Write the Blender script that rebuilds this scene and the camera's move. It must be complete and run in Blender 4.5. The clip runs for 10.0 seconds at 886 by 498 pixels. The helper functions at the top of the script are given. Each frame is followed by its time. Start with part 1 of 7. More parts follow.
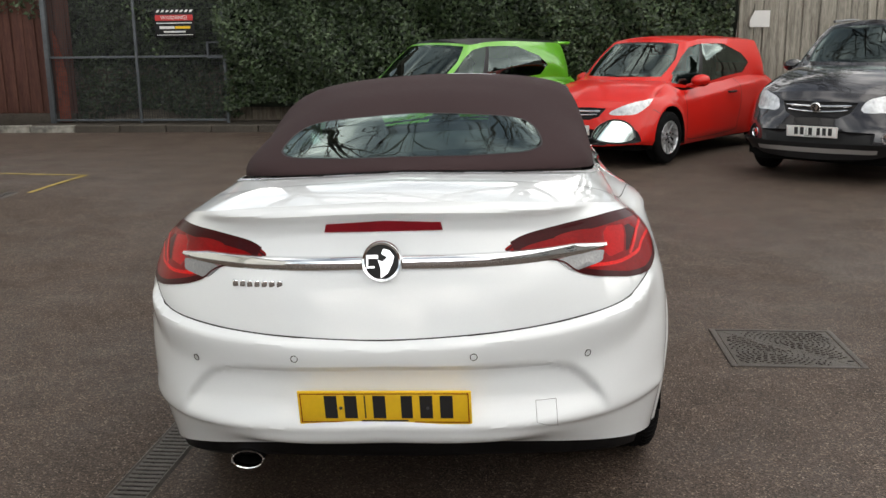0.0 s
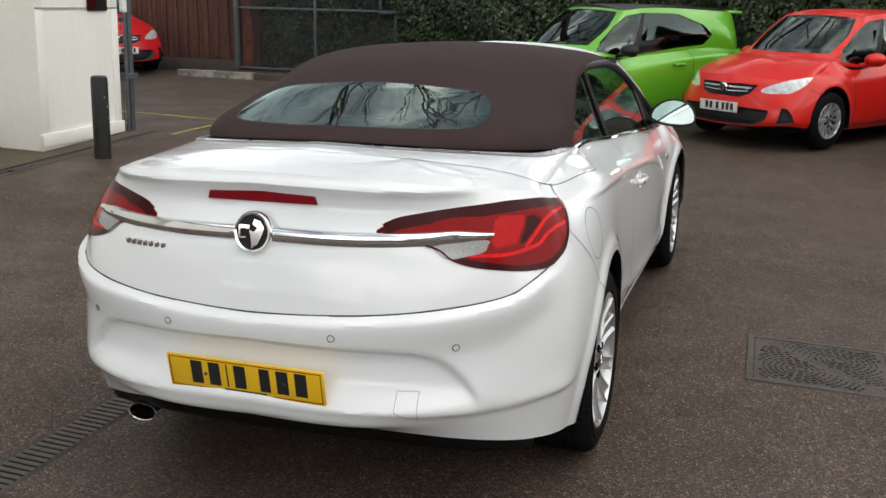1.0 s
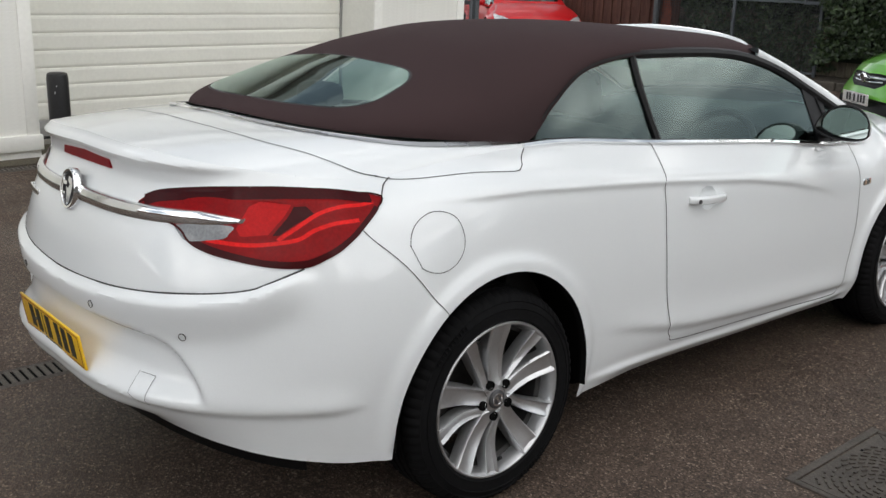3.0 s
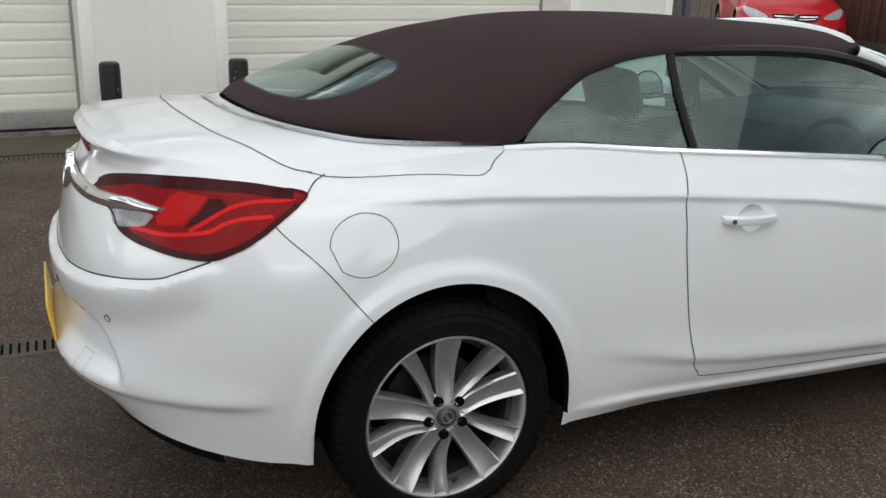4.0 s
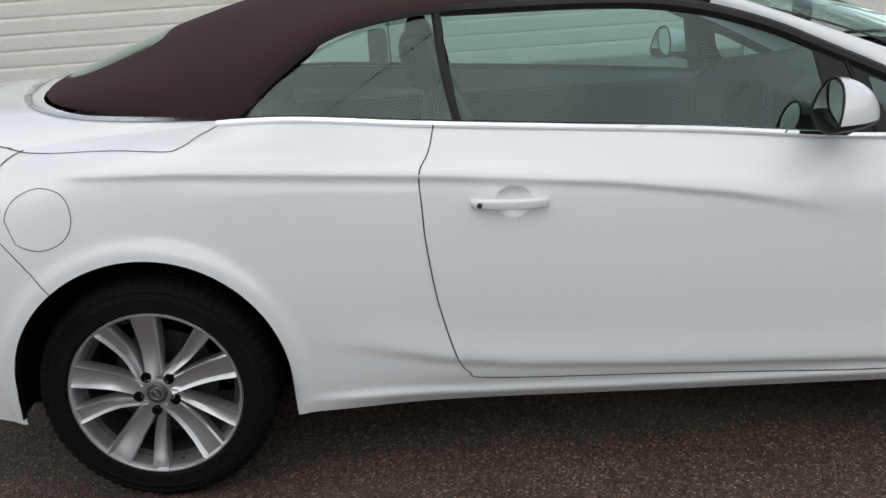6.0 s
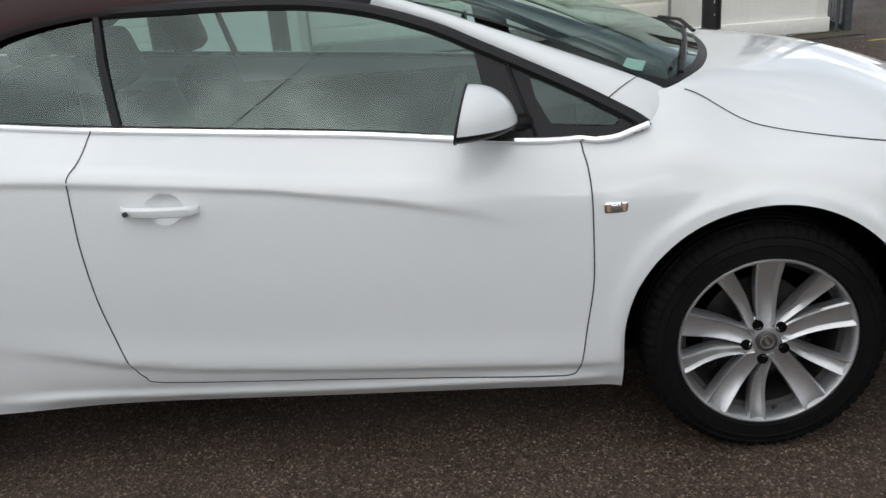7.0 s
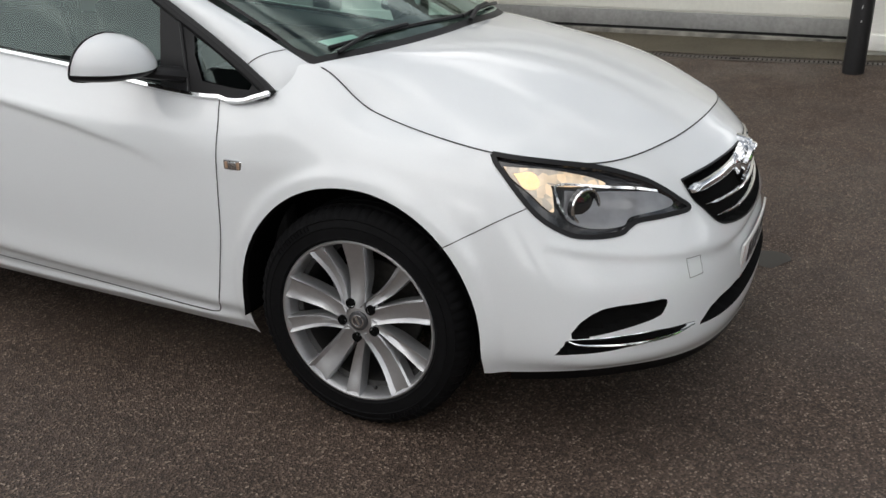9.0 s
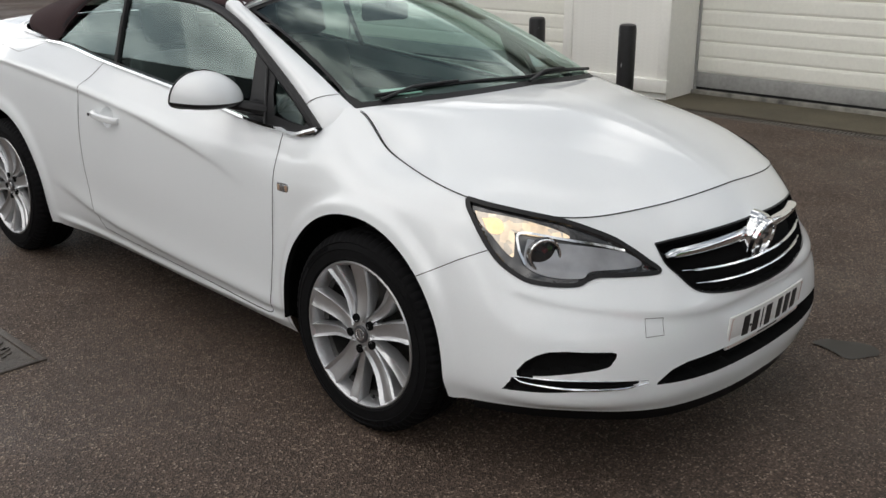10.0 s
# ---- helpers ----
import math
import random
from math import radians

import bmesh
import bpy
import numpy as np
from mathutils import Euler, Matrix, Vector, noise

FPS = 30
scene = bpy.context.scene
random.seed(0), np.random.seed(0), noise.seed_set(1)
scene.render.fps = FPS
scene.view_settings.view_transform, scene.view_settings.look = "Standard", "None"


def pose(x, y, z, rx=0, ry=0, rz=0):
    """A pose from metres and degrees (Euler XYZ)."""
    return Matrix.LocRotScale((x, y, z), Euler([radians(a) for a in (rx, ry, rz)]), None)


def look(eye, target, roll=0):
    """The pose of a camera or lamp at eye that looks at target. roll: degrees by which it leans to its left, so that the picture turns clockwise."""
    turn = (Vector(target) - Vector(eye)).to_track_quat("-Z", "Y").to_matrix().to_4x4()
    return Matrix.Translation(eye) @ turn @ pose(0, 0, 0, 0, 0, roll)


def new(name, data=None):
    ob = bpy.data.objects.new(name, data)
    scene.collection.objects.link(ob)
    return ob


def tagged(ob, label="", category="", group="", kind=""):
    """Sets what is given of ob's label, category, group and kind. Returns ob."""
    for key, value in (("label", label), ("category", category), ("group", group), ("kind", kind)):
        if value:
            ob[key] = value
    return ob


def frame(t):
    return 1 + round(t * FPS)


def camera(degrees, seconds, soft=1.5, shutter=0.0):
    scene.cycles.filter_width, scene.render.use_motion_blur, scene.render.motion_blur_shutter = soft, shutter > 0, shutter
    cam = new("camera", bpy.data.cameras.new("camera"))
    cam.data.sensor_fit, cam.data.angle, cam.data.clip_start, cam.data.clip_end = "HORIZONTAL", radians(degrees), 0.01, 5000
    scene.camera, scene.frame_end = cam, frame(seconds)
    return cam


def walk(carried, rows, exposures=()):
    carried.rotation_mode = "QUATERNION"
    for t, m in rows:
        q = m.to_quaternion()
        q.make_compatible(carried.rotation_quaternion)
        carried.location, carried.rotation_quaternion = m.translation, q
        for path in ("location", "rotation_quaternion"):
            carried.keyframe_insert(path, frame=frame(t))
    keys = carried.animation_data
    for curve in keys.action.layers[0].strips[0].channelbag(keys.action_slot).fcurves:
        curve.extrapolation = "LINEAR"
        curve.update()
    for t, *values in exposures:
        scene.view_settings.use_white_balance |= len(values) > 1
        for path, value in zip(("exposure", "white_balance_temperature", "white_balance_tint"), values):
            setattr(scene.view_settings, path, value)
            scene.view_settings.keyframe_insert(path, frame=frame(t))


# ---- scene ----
cam = camera(50.6, 10.0)

PATH = [
    (0, (0.418, -4.962, 1.589), (0.236, -3.018, 1.156), -0.7),
    (0.5, (0.9, -4.887, 1.617), (0.513, -2.979, 1.159), 1.2),
    (1, (1.353, -4.629, 1.625), (0.741, -2.796, 1.109), 1.4),
    (1.5, (1.832, -4.384, 1.616), (1.029, -2.622, 1.118), 1.5),
    (2, (2.182, -4.029, 1.576), (1.15, -2.395, 1.063), 2.5),
    (2.5, (2.506, -3.644, 1.596), (1.26, -2.174, 1.06), 2.3),
    (2.7, (2.624, -3.471, 1.585), (1.29, -2.085, 1.039), 2.1),
    (4, (3.121, -2.338, 1.605), (1.365, -1.58, 1.017), 1.3),
    (4.5, (3.239, -1.901, 1.587), (1.407, -1.405, 0.955), 1.3),
    (5, (3.306, -1.443, 1.603), (1.426, -1.221, 0.957), -0.2),
    (6.5, (3.334, 0.041, 1.548), (1.449, -0.011, 0.883), -4.7),
    (7, (3.26, 0.576, 1.604), (1.396, 0.486, 0.884), -4.7),
    (7.5, (3.126, 1.066, 1.621), (1.288, 0.905, 0.85), -3.6),
    (8, (3.153, 1.602, 1.604), (1.333, 1.276, 0.841), -2.7),
    (8.5, (3.09, 2.092, 1.535), (1.298, 1.614, 0.788), -0.4),
    (9, (2.998, 2.606, 1.582), (1.322, 1.827, 0.817), -0.8),
    (9.5, (2.9, 3.11, 1.618), (1.38, 2.021, 0.908), -0.3),
    (10, (2.767, 3.489, 1.621), (1.389, 2.194, 0.971), 0.3),
]
EXPOSURES = [(0, 0.66, 6950, 10), (1, 0.57, 6850, 10), (2.5, 0.46, 6700, 10), (4.5, 0.27, 6550, 10), (6.5, 0.25, 6500, 10), (8, 0.26, 6550, 11), (10, 0.26, 6750, 11)]
walk(cam, [(t, look(eye, target, roll)) for t, eye, target, roll in PATH], EXPOSURES)

# ---- world, sun, exposure ----
world = bpy.data.worlds.new("overcast_sky")
scene.world = world
world.use_nodes = True
SUN_EL, SUN_AZ = 42.0, 105.0


def build_world():
    nt = world.node_tree
    nt.nodes.clear()
    out = nt.nodes.new("ShaderNodeOutputWorld")
    bg = nt.nodes.new("ShaderNodeBackground")
    sky = nt.nodes.new("ShaderNodeTexSky")
    sky.sky_type = "NISHITA"
    sky.sun_disc = False
    sky.sun_elevation, sky.sun_rotation = radians(SUN_EL), radians(SUN_AZ)
    tc = nt.nodes.new("ShaderNodeTexCoord")
    mp = nt.nodes.new("ShaderNodeMapping")
    mp.inputs["Location"].default_value = (7.3, 5.2, 0.6)
    mp.inputs["Scale"].default_value = (1.6, 1.6, 3.0)
    cl = nt.nodes.new("ShaderNodeTexNoise")
    cl.inputs["Scale"].default_value = 2.0
    cl.inputs["Detail"].default_value = 6.0
    cl.inputs["Roughness"].default_value = 0.55
    ramp = nt.nodes.new("ShaderNodeValToRGB")
    ramp.color_ramp.elements[0].position = 0.36
    ramp.color_ramp.elements[0].color = (1.7, 2.0, 2.4, 1)
    ramp.color_ramp.elements[1].position = 0.66
    ramp.color_ramp.elements[1].color = (24.0, 24.0, 24.0, 1)
    veil = ramp.color_ramp.elements.new(0.50)
    veil.color = (5.2, 5.6, 6.0, 1)
    mix = nt.nodes.new("ShaderNodeMix")
    mix.data_type = "RGBA"
    mix.inputs[0].default_value = 0.85
    bg.inputs["Strength"].default_value = 0.111
    ln = nt.links.new
    ln(tc.outputs["Generated"], mp.inputs["Vector"])
    ln(mp.outputs["Vector"], cl.inputs["Vector"])
    ln(cl.outputs["Fac"], ramp.inputs["Fac"])
    ln(sky.outputs["Color"], mix.inputs[6])
    part_z = nt.nodes.new("ShaderNodeSeparateXYZ")
    rise = nt.nodes.new("ShaderNodeMapRange")
    rise.interpolation_type = "SMOOTHSTEP"
    rise.inputs["From Min"].default_value, rise.inputs["From Max"].default_value = 0.0, 0.62
    rise.inputs["To Min"].default_value, rise.inputs["To Max"].default_value = 1.75, 0.78
    veiled = nt.nodes.new("ShaderNodeVectorMath")
    veiled.operation = "SCALE"
    ln(tc.outputs["Generated"], part_z.inputs[0])
    ln(part_z.outputs["Z"], rise.inputs["Value"])
    ln(ramp.outputs["Color"], veiled.inputs[0])
    ln(rise.outputs["Result"], veiled.inputs["Scale"])
    ln(veiled.outputs[0], mix.inputs[7])
    ln(mix.outputs[2], bg.inputs["Color"])
    ln(bg.outputs["Background"], out.inputs["Surface"])


build_world()
sun_data = bpy.data.lights.new("sun", "SUN")
sun_data.energy, sun_data.angle, sun_data.color = 1.0, radians(100), (1.0, 0.97, 0.92)
sun_lamp = new("sun", sun_data)
sun_lamp.matrix_world = look((0, 0, 30), (-30 * math.sin(radians(SUN_AZ)) / math.tan(radians(SUN_EL)), -30 * math.cos(radians(SUN_AZ)) / math.tan(radians(SUN_EL)), 0))


# ---- materials ----
def material(name, color, rough=0.5, metal=0.0, coat=0.0, coat_rough=0.03, spread=0.0, grain=40.0, blotch=2.0, bump=0.0, bump_scale=80.0, spec=0.5, rough_spread=0.0, second=None, seed=0.0):
    """A painted or plain surface: base colour with fine grain and broad blotches, roughness that varies, fine relief."""
    m = bpy.data.materials.new(name)
    m.use_nodes = True
    nt = m.node_tree
    b = nt.nodes["Principled BSDF"]
    b.inputs["Base Color"].default_value = (*color, 1)
    b.inputs["Roughness"].default_value = rough
    b.inputs["Metallic"].default_value = metal
    b.inputs["Coat Weight"].default_value = coat
    b.inputs["Coat Roughness"].default_value = coat_rough
    b.inputs["Specular IOR Level"].default_value = spec
    ln = nt.links.new
    if spread or bump or rough_spread:
        tc = nt.nodes.new("ShaderNodeTexCoord")
        mp = nt.nodes.new("ShaderNodeMapping")
        mp.inputs["Location"].default_value = (seed, seed * 0.7, seed * 1.3)
        ln(tc.outputs["Object"], mp.inputs["Vector"])
        fine = nt.nodes.new("ShaderNodeTexNoise")
        fine.inputs["Scale"].default_value = grain
        fine.inputs["Detail"].default_value = 4
        broad = nt.nodes.new("ShaderNodeTexNoise")
        broad.inputs["Scale"].default_value = blotch
        broad.inputs["Detail"].default_value = 5
        ln(mp.outputs["Vector"], fine.inputs["Vector"])
        ln(mp.outputs["Vector"], broad.inputs["Vector"])
    if spread:
        add = nt.nodes.new("ShaderNodeMath")
        add.operation = "ADD"
        ln(fine.outputs["Fac"], add.inputs[0])
        ln(broad.outputs["Fac"], add.inputs[1])
        half = nt.nodes.new("ShaderNodeMapRange")
        half.inputs["From Min"].default_value, half.inputs["From Max"].default_value = 0.65, 1.35
        ln(add.outputs[0], half.inputs["Value"])
        mix = nt.nodes.new("ShaderNodeMix")
        mix.data_type = "RGBA"
        lo = tuple(max(0.0, c * (1 - spread)) for c in color)
        hi = second or tuple(min(1.0, c * (1 + spread)) for c in color)
        mix.inputs[6].default_value, mix.inputs[7].default_value = (*lo, 1), (*hi, 1)
        ln(half.outputs["Result"], mix.inputs[0])
        ln(mix.outputs[2], b.inputs["Base Color"])
    if rough_spread:
        rr = nt.nodes.new("ShaderNodeMapRange")
        rr.inputs["From Min"].default_value, rr.inputs["From Max"].default_value = 0.35, 0.65
        rr.inputs["To Min"].default_value, rr.inputs["To Max"].default_value = max(0.02, rough - rough_spread), min(1.0, rough + rough_spread)
        ln(broad.outputs["Fac"], rr.inputs["Value"])
        ln(rr.outputs["Result"], b.inputs["Roughness"])
    if bump:
        bt = nt.nodes.new("ShaderNodeTexNoise")
        bt.inputs["Scale"].default_value = bump_scale
        bt.inputs["Detail"].default_value = 3
        ln(mp.outputs["Vector"], bt.inputs["Vector"])
        bp = nt.nodes.new("ShaderNodeBump")
        bp.inputs["Strength"].default_value = bump
        bp.inputs["Distance"].default_value = 0.01
        ln(bt.outputs["Fac"], bp.inputs["Height"])
        ln(bp.outputs["Normal"], b.inputs["Normal"])
    return m


def glass(name, tint, rough=0.0, alpha=0.35):
    """Thin tinted pane: part clear, part glossy."""
    m = bpy.data.materials.new(name)
    m.use_nodes = True
    nt = m.node_tree
    nt.nodes.clear()
    out = nt.nodes.new("ShaderNodeOutputMaterial")
    clear = nt.nodes.new("ShaderNodeBsdfTransparent")
    clear.inputs["Color"].default_value = (*tint, 1)
    gloss = nt.nodes.new("ShaderNodeBsdfGlossy")
    gloss.inputs["Color"].default_value = (0.80, 0.96, 0.91, 1)
    gloss.inputs["Roughness"].default_value = rough + 0.01
    lw = nt.nodes.new("ShaderNodeLayerWeight")
    lw.inputs["Blend"].default_value = 0.5
    pw = nt.nodes.new("ShaderNodeMath")
    pw.operation = "POWER"
    pw.inputs[1].default_value = 4.0
    fr = nt.nodes.new("ShaderNodeMath")
    fr.operation = "MULTIPLY_ADD"
    fr.inputs[1].default_value, fr.inputs[2].default_value = 1.0 - alpha, alpha
    mix = nt.nodes.new("ShaderNodeMixShader")
    ln = nt.links.new
    ln(lw.outputs["Facing"], pw.inputs[0])
    ln(pw.outputs[0], fr.inputs[0])
    ln(fr.outputs[0], mix.inputs[0])
    ln(clear.outputs[0], mix.inputs[1])
    ln(gloss.outputs[0], mix.inputs[2])
    ln(mix.outputs[0], out.inputs["Surface"])
    return m


def lens(name, color, glow=0.0):
    m = material(name, color, rough=0.3, coat=0.10, coat_rough=0.03, spread=0.25, grain=120, blotch=9, spec=0.10)
    if glow:
        b = m.node_tree.nodes["Principled BSDF"]
        b.inputs["Emission Color"].default_value = (*color, 1)
        b.inputs["Emission Strength"].default_value = glow
    return m


WHITE = material("white_car_paint", (0.785, 0.812, 0.824), rough=0.34, coat=1.0, coat_rough=0.025, spread=0.02, grain=300, blotch=1.5)
BLACK_TRIM = material("black_plastic", (0.010, 0.010, 0.011), rough=0.45, spec=0.3, spread=0.25, grain=200, bump=0.05, bump_scale=600)
SEAM = material("panel_gap", (0.035, 0.035, 0.036), rough=0.8)
CHROME = material("chrome", (0.86, 0.87, 0.88), rough=0.07, metal=1.0, rough_spread=0.03, blotch=6)
SATIN = material("satin_chrome", (0.80, 0.81, 0.82), rough=0.28, metal=1.0, rough_spread=0.06, blotch=6)
SILVER = material("silver_alloy_paint", (0.56, 0.565, 0.575), rough=0.34, metal=0.85, coat=0.2, spread=0.06, grain=90, blotch=5)
RUBBER = material("tyre_rubber", (0.006, 0.006, 0.0065), rough=0.75, spec=0.09, spread=0.3, grain=60, blotch=8, bump=0.1, bump_scale=300)
WELL = material("wheel_well", (0.004, 0.004, 0.004), rough=0.9, spec=0.1, spread=0.3, grain=30)
FABRIC = material("brown_soft_top", (0.040, 0.0235, 0.0245), rough=0.92, spread=0.10, grain=500, blotch=3, bump=0.12, bump_scale=900, spec=0.2)
GLASS = glass("green_tinted_glass", (0.58, 0.73, 0.705), alpha=0.095)
REAR_GLASS = glass("tinted_rear_glass", (0.46, 0.57, 0.53), alpha=0.14)
SCREEN = glass("windscreen_glass", (0.70, 0.84, 0.78), alpha=0.075)
DARK_GLASS = glass("dark_car_glass", (0.14, 0.16, 0.155), alpha=0.08)
RED_DARK = lens("dark_red_lens", (0.040, 0.0014, 0.0022))
RED = lens("red_lens", (0.21, 0.0012, 0.0022))
BRAKE_RED = material("brake_light_red", (0.20, 0.004, 0.010), rough=0.35, spec=0.2, spread=0.15, grain=160, blotch=12)
RED_LIGHT = lens("bright_red_lens", (0.70, 0.009, 0.009))
RED_FACET = lens("light_red_lens", (0.42, 0.006, 0.007))
CLEAR_GREY = material("reversing_lens", (0.20, 0.205, 0.21), rough=0.15, coat=1.0, spread=0.3, grain=150)
YELLOW = material("yellow_plate", (0.85, 0.52, 0.02), rough=0.35, spread=0.05, grain=80, coat=0.4)
PLATE_WHITE = material("white_plate", (0.75, 0.75, 0.73), rough=0.35, spread=0.05, grain=80, coat=0.4)
INK = material("black_ink", (0.015, 0.015, 0.016), rough=0.5)
SEAT = material("dark_seat_leather", (0.018, 0.017, 0.017), rough=0.6, spread=0.15, grain=40, bump=0.02, bump_scale=60)
DASH = material("dark_dashboard", (0.017, 0.017, 0.018), rough=0.65, spread=0.15, grain=40, bump=0.02, bump_scale=80)


# ---- small modelling tools ----
def mesh_object(name, bm, mat, parent=None, smooth=True):
    me = bpy.data.meshes.new(name)
    bm.to_mesh(me)
    bm.free()
    for m in mat if isinstance(mat, (list, tuple)) else (mat,):
        me.materials.append(m)
    if smooth:
        me.polygons.foreach_set("use_smooth", np.ones(len(me.polygons), bool))
        me.update()
        me.set_sharp_from_angle(angle=radians(38))
    ob = new(name, me)
    if parent:
        ob.parent = parent
    return ob


def part(name, bm, mat, parent, label="", smooth=True):
    ob = mesh_object(name, bm, mat, parent, smooth)
    return tagged(ob, label) if label else ob


def thing(name, label, category, m=None, group="", kind=""):
    ob = new(name)
    ob.empty_display_size = 0.1
    if m is not None:
        ob.matrix_world = m
    return tagged(ob, label, category, group, kind)


def box(bm, lo, hi, bevel=0.0, m=None):
    d = [h - l for l, h in zip(lo, hi)]
    c = [(h + l) / 2 for l, h in zip(lo, hi)]
    geo = bmesh.ops.create_cube(bm, size=1, matrix=Matrix.LocRotScale(c, None, d))
    if bevel:
        edges = list({e for v in geo["verts"] for e in v.link_edges})
        r = bmesh.ops.bevel(bm, geom=edges, offset=min(bevel, min(d) * 0.45), segments=2, affect="EDGES", profile=0.5)
        vs = list({v for f in r["faces"] for v in f.verts} | {v for v in geo["verts"] if v.is_valid})
    else:
        vs = geo["verts"]
    if m is not None:
        bmesh.ops.transform(bm, matrix=m, verts=vs)
    return bm


def tube(bm, pts, radius, sides=8, flat=1.0, cap=True):
    """A round or flattened bar along pts; radius may be a list."""
    pts = [Vector(p) for p in pts]
    rad = radius if isinstance(radius, (list, tuple)) else [radius] * len(pts)
    rings, ref = [], Vector((0, 0, 1))
    for i, p in enumerate(pts):
        d = (pts[min(i + 1, len(pts) - 1)] - pts[max(i - 1, 0)]).normalized()
        side = d.cross(ref)
        if side.length < 1e-3:
            side = d.cross(Vector((0, 1, 0)))
        side.normalize()
        up = side.cross(d)
        rings.append([bm.verts.new(p + (side * math.cos(a) + up * math.sin(a) * flat) * rad[i]) for a in (2 * math.pi * k / sides for k in range(sides))])
    for a, b in zip(rings, rings[1:]):
        for k in range(sides):
            bm.faces.new((a[k], a[(k + 1) % sides], b[(k + 1) % sides], b[k]))
    if cap:
        bm.faces.new(rings[0][::-1]), bm.faces.new(rings[-1])
    return bm


def lathe(bm, prof, steps=48, axis="x", closed=False):
    """Turn a profile of (along, radius) round an axis."""
    rings = []
    for k in range(steps):
        a = 2 * math.pi * k / steps
        c, s = math.cos(a), math.sin(a)
        rings.append([bm.verts.new((p, r * c, r * s) if axis == "x" else (r * c, r * s, p) if axis == "z" else (r * c, p, r * s)) for p, r in prof])
    n = len(prof)
    for k in range(steps):
        a, b = rings[k], rings[(k + 1) % steps]
        for i in range(n if closed else n - 1):
            j = (i + 1) % n
            bm.faces.new((a[i], b[i], b[j], a[j]))
    bmesh.ops.recalc_face_normals(bm, faces=bm.faces)
    return bm


def spline(pts, n):
    """n points along a smooth curve through pts."""
    p = np.array(pts, float)
    p = np.vstack([2 * p[0] - p[1], p, 2 * p[-1] - p[-2]])
    t = np.linspace(0, len(pts) - 1, n)
    i = np.minimum(t.astype(int), len(pts) - 2)
    f = (t - i)[:, None]
    a, b, c, d = p[i], p[i + 1], p[i + 2], p[i + 3]
    return 0.5 * (2 * b + (c - a) * f + (2 * a - 5 * b + 4 * c - d) * f**2 + (3 * b - a - 3 * c + d) * f**3)


def polygon_plate(bm, outline, depth):
    """A flat plate from a closed outline of 3D points, with a thickness vector."""
    d = Vector(depth)
    a = [bm.verts.new(p) for p in outline]
    b = [bm.verts.new(Vector(p) + d) for p in outline]
    bm.faces.new(a), bm.faces.new(b[::-1])
    for i in range(len(a)):
        j = (i + 1) % len(a)
        bm.faces.new((a[j], a[i], b[i], b[j]))
    bmesh.ops.recalc_face_normals(bm, faces=bm.faces)
    return bm


def text_mesh(body, size, m, depth=0.0008, spacing=1.0):
    """Lettering as a bmesh, from the built-in font."""
    cu = bpy.data.curves.new("lettering", "FONT")
    cu.body, cu.size, cu.extrude, cu.align_x, cu.align_y, cu.space_character = body, size, depth, "CENTER", "CENTER", spacing
    ob = new("lettering", cu)
    me = bpy.data.meshes.new_from_object(ob.evaluated_get(bpy.context.evaluated_depsgraph_get()))
    bm = bmesh.new()
    bm.from_mesh(me)
    bmesh.ops.transform(bm, matrix=m, verts=bm.verts)
    bpy.data.objects.remove(ob)
    bpy.data.curves.remove(cu)
    bpy.data.meshes.remove(me)
    return bm


# ---- car bodies: a cage of character lines, skinned smoothly ----
def catmull(p, t):
    """Smooth interpolation along axis 0 of p at positions t (arrays)."""
    n = p.shape[0] - 3
    i = np.clip(t.astype(int), 0, n - 1)
    f = (t - i)[..., None]
    a, b, c, d = p[i], p[i + 1], p[i + 2], p[i + 3]
    return 0.5 * (2 * b + (c - a) * f + (2 * a - 5 * b + 4 * c - d) * f**2 + (3 * b - a - 3 * c + d) * f**3)


def smooth01(x, lo, hi):
    t = np.clip((x - lo) / (hi - lo), 0, 1)
    return t * t * (3 - 2 * t)


# Stations run from the middle of the tail along the right flank to the middle of the nose.
BOTTOM = [(0, -2.28, .378), (.35, -2.265, .385), (.63, -2.165, .352), (.79, -1.99, .305), (.86, -1.75, .265), (.86, -1.35, .25), (.85, -.95, .235), (.80, -.5, .225),
          (.80, .2, .21), (.81, .85, .20), (.83, 1.1, .195), (.85, 1.35, .19), (.87, 1.75, .262), (.765, 2.07, .292), (.47, 2.275, .266), (0, 2.338, .25)]
LOW = [(0, -2.362, .437), (.35, -2.338, .44), (.642, -2.222, .49), (.832, -1.982, .48), (.885, -1.75, .42), (.89, -1.35, .42), (.87, -.95, .36), (.855, -.5, .34),
       (.86, .2, .325), (.858, .85, .31), (.875, 1.1, .33), (.895, 1.35, .36), (.90, 1.75, .36), (.80, 2.08, .345), (.485, 2.295, .335), (0, 2.35, .335)]
MIDDLE = [(0, -2.34, .62), (.35, -2.315, .62), (.635, -2.208, .62), (.838, -1.982, .62), (.90, -1.75, .60), (.905, -1.35, .60), (.882, -.95, .58), (.872, -.5, .56),
          (.872, .2, .54), (.868, .85, .54), (.887, 1.1, .56), (.908, 1.35, .58), (.897, 1.75, .55), (.785, 2.06, .50), (.485, 2.28, .47), (0, 2.330, .46)]
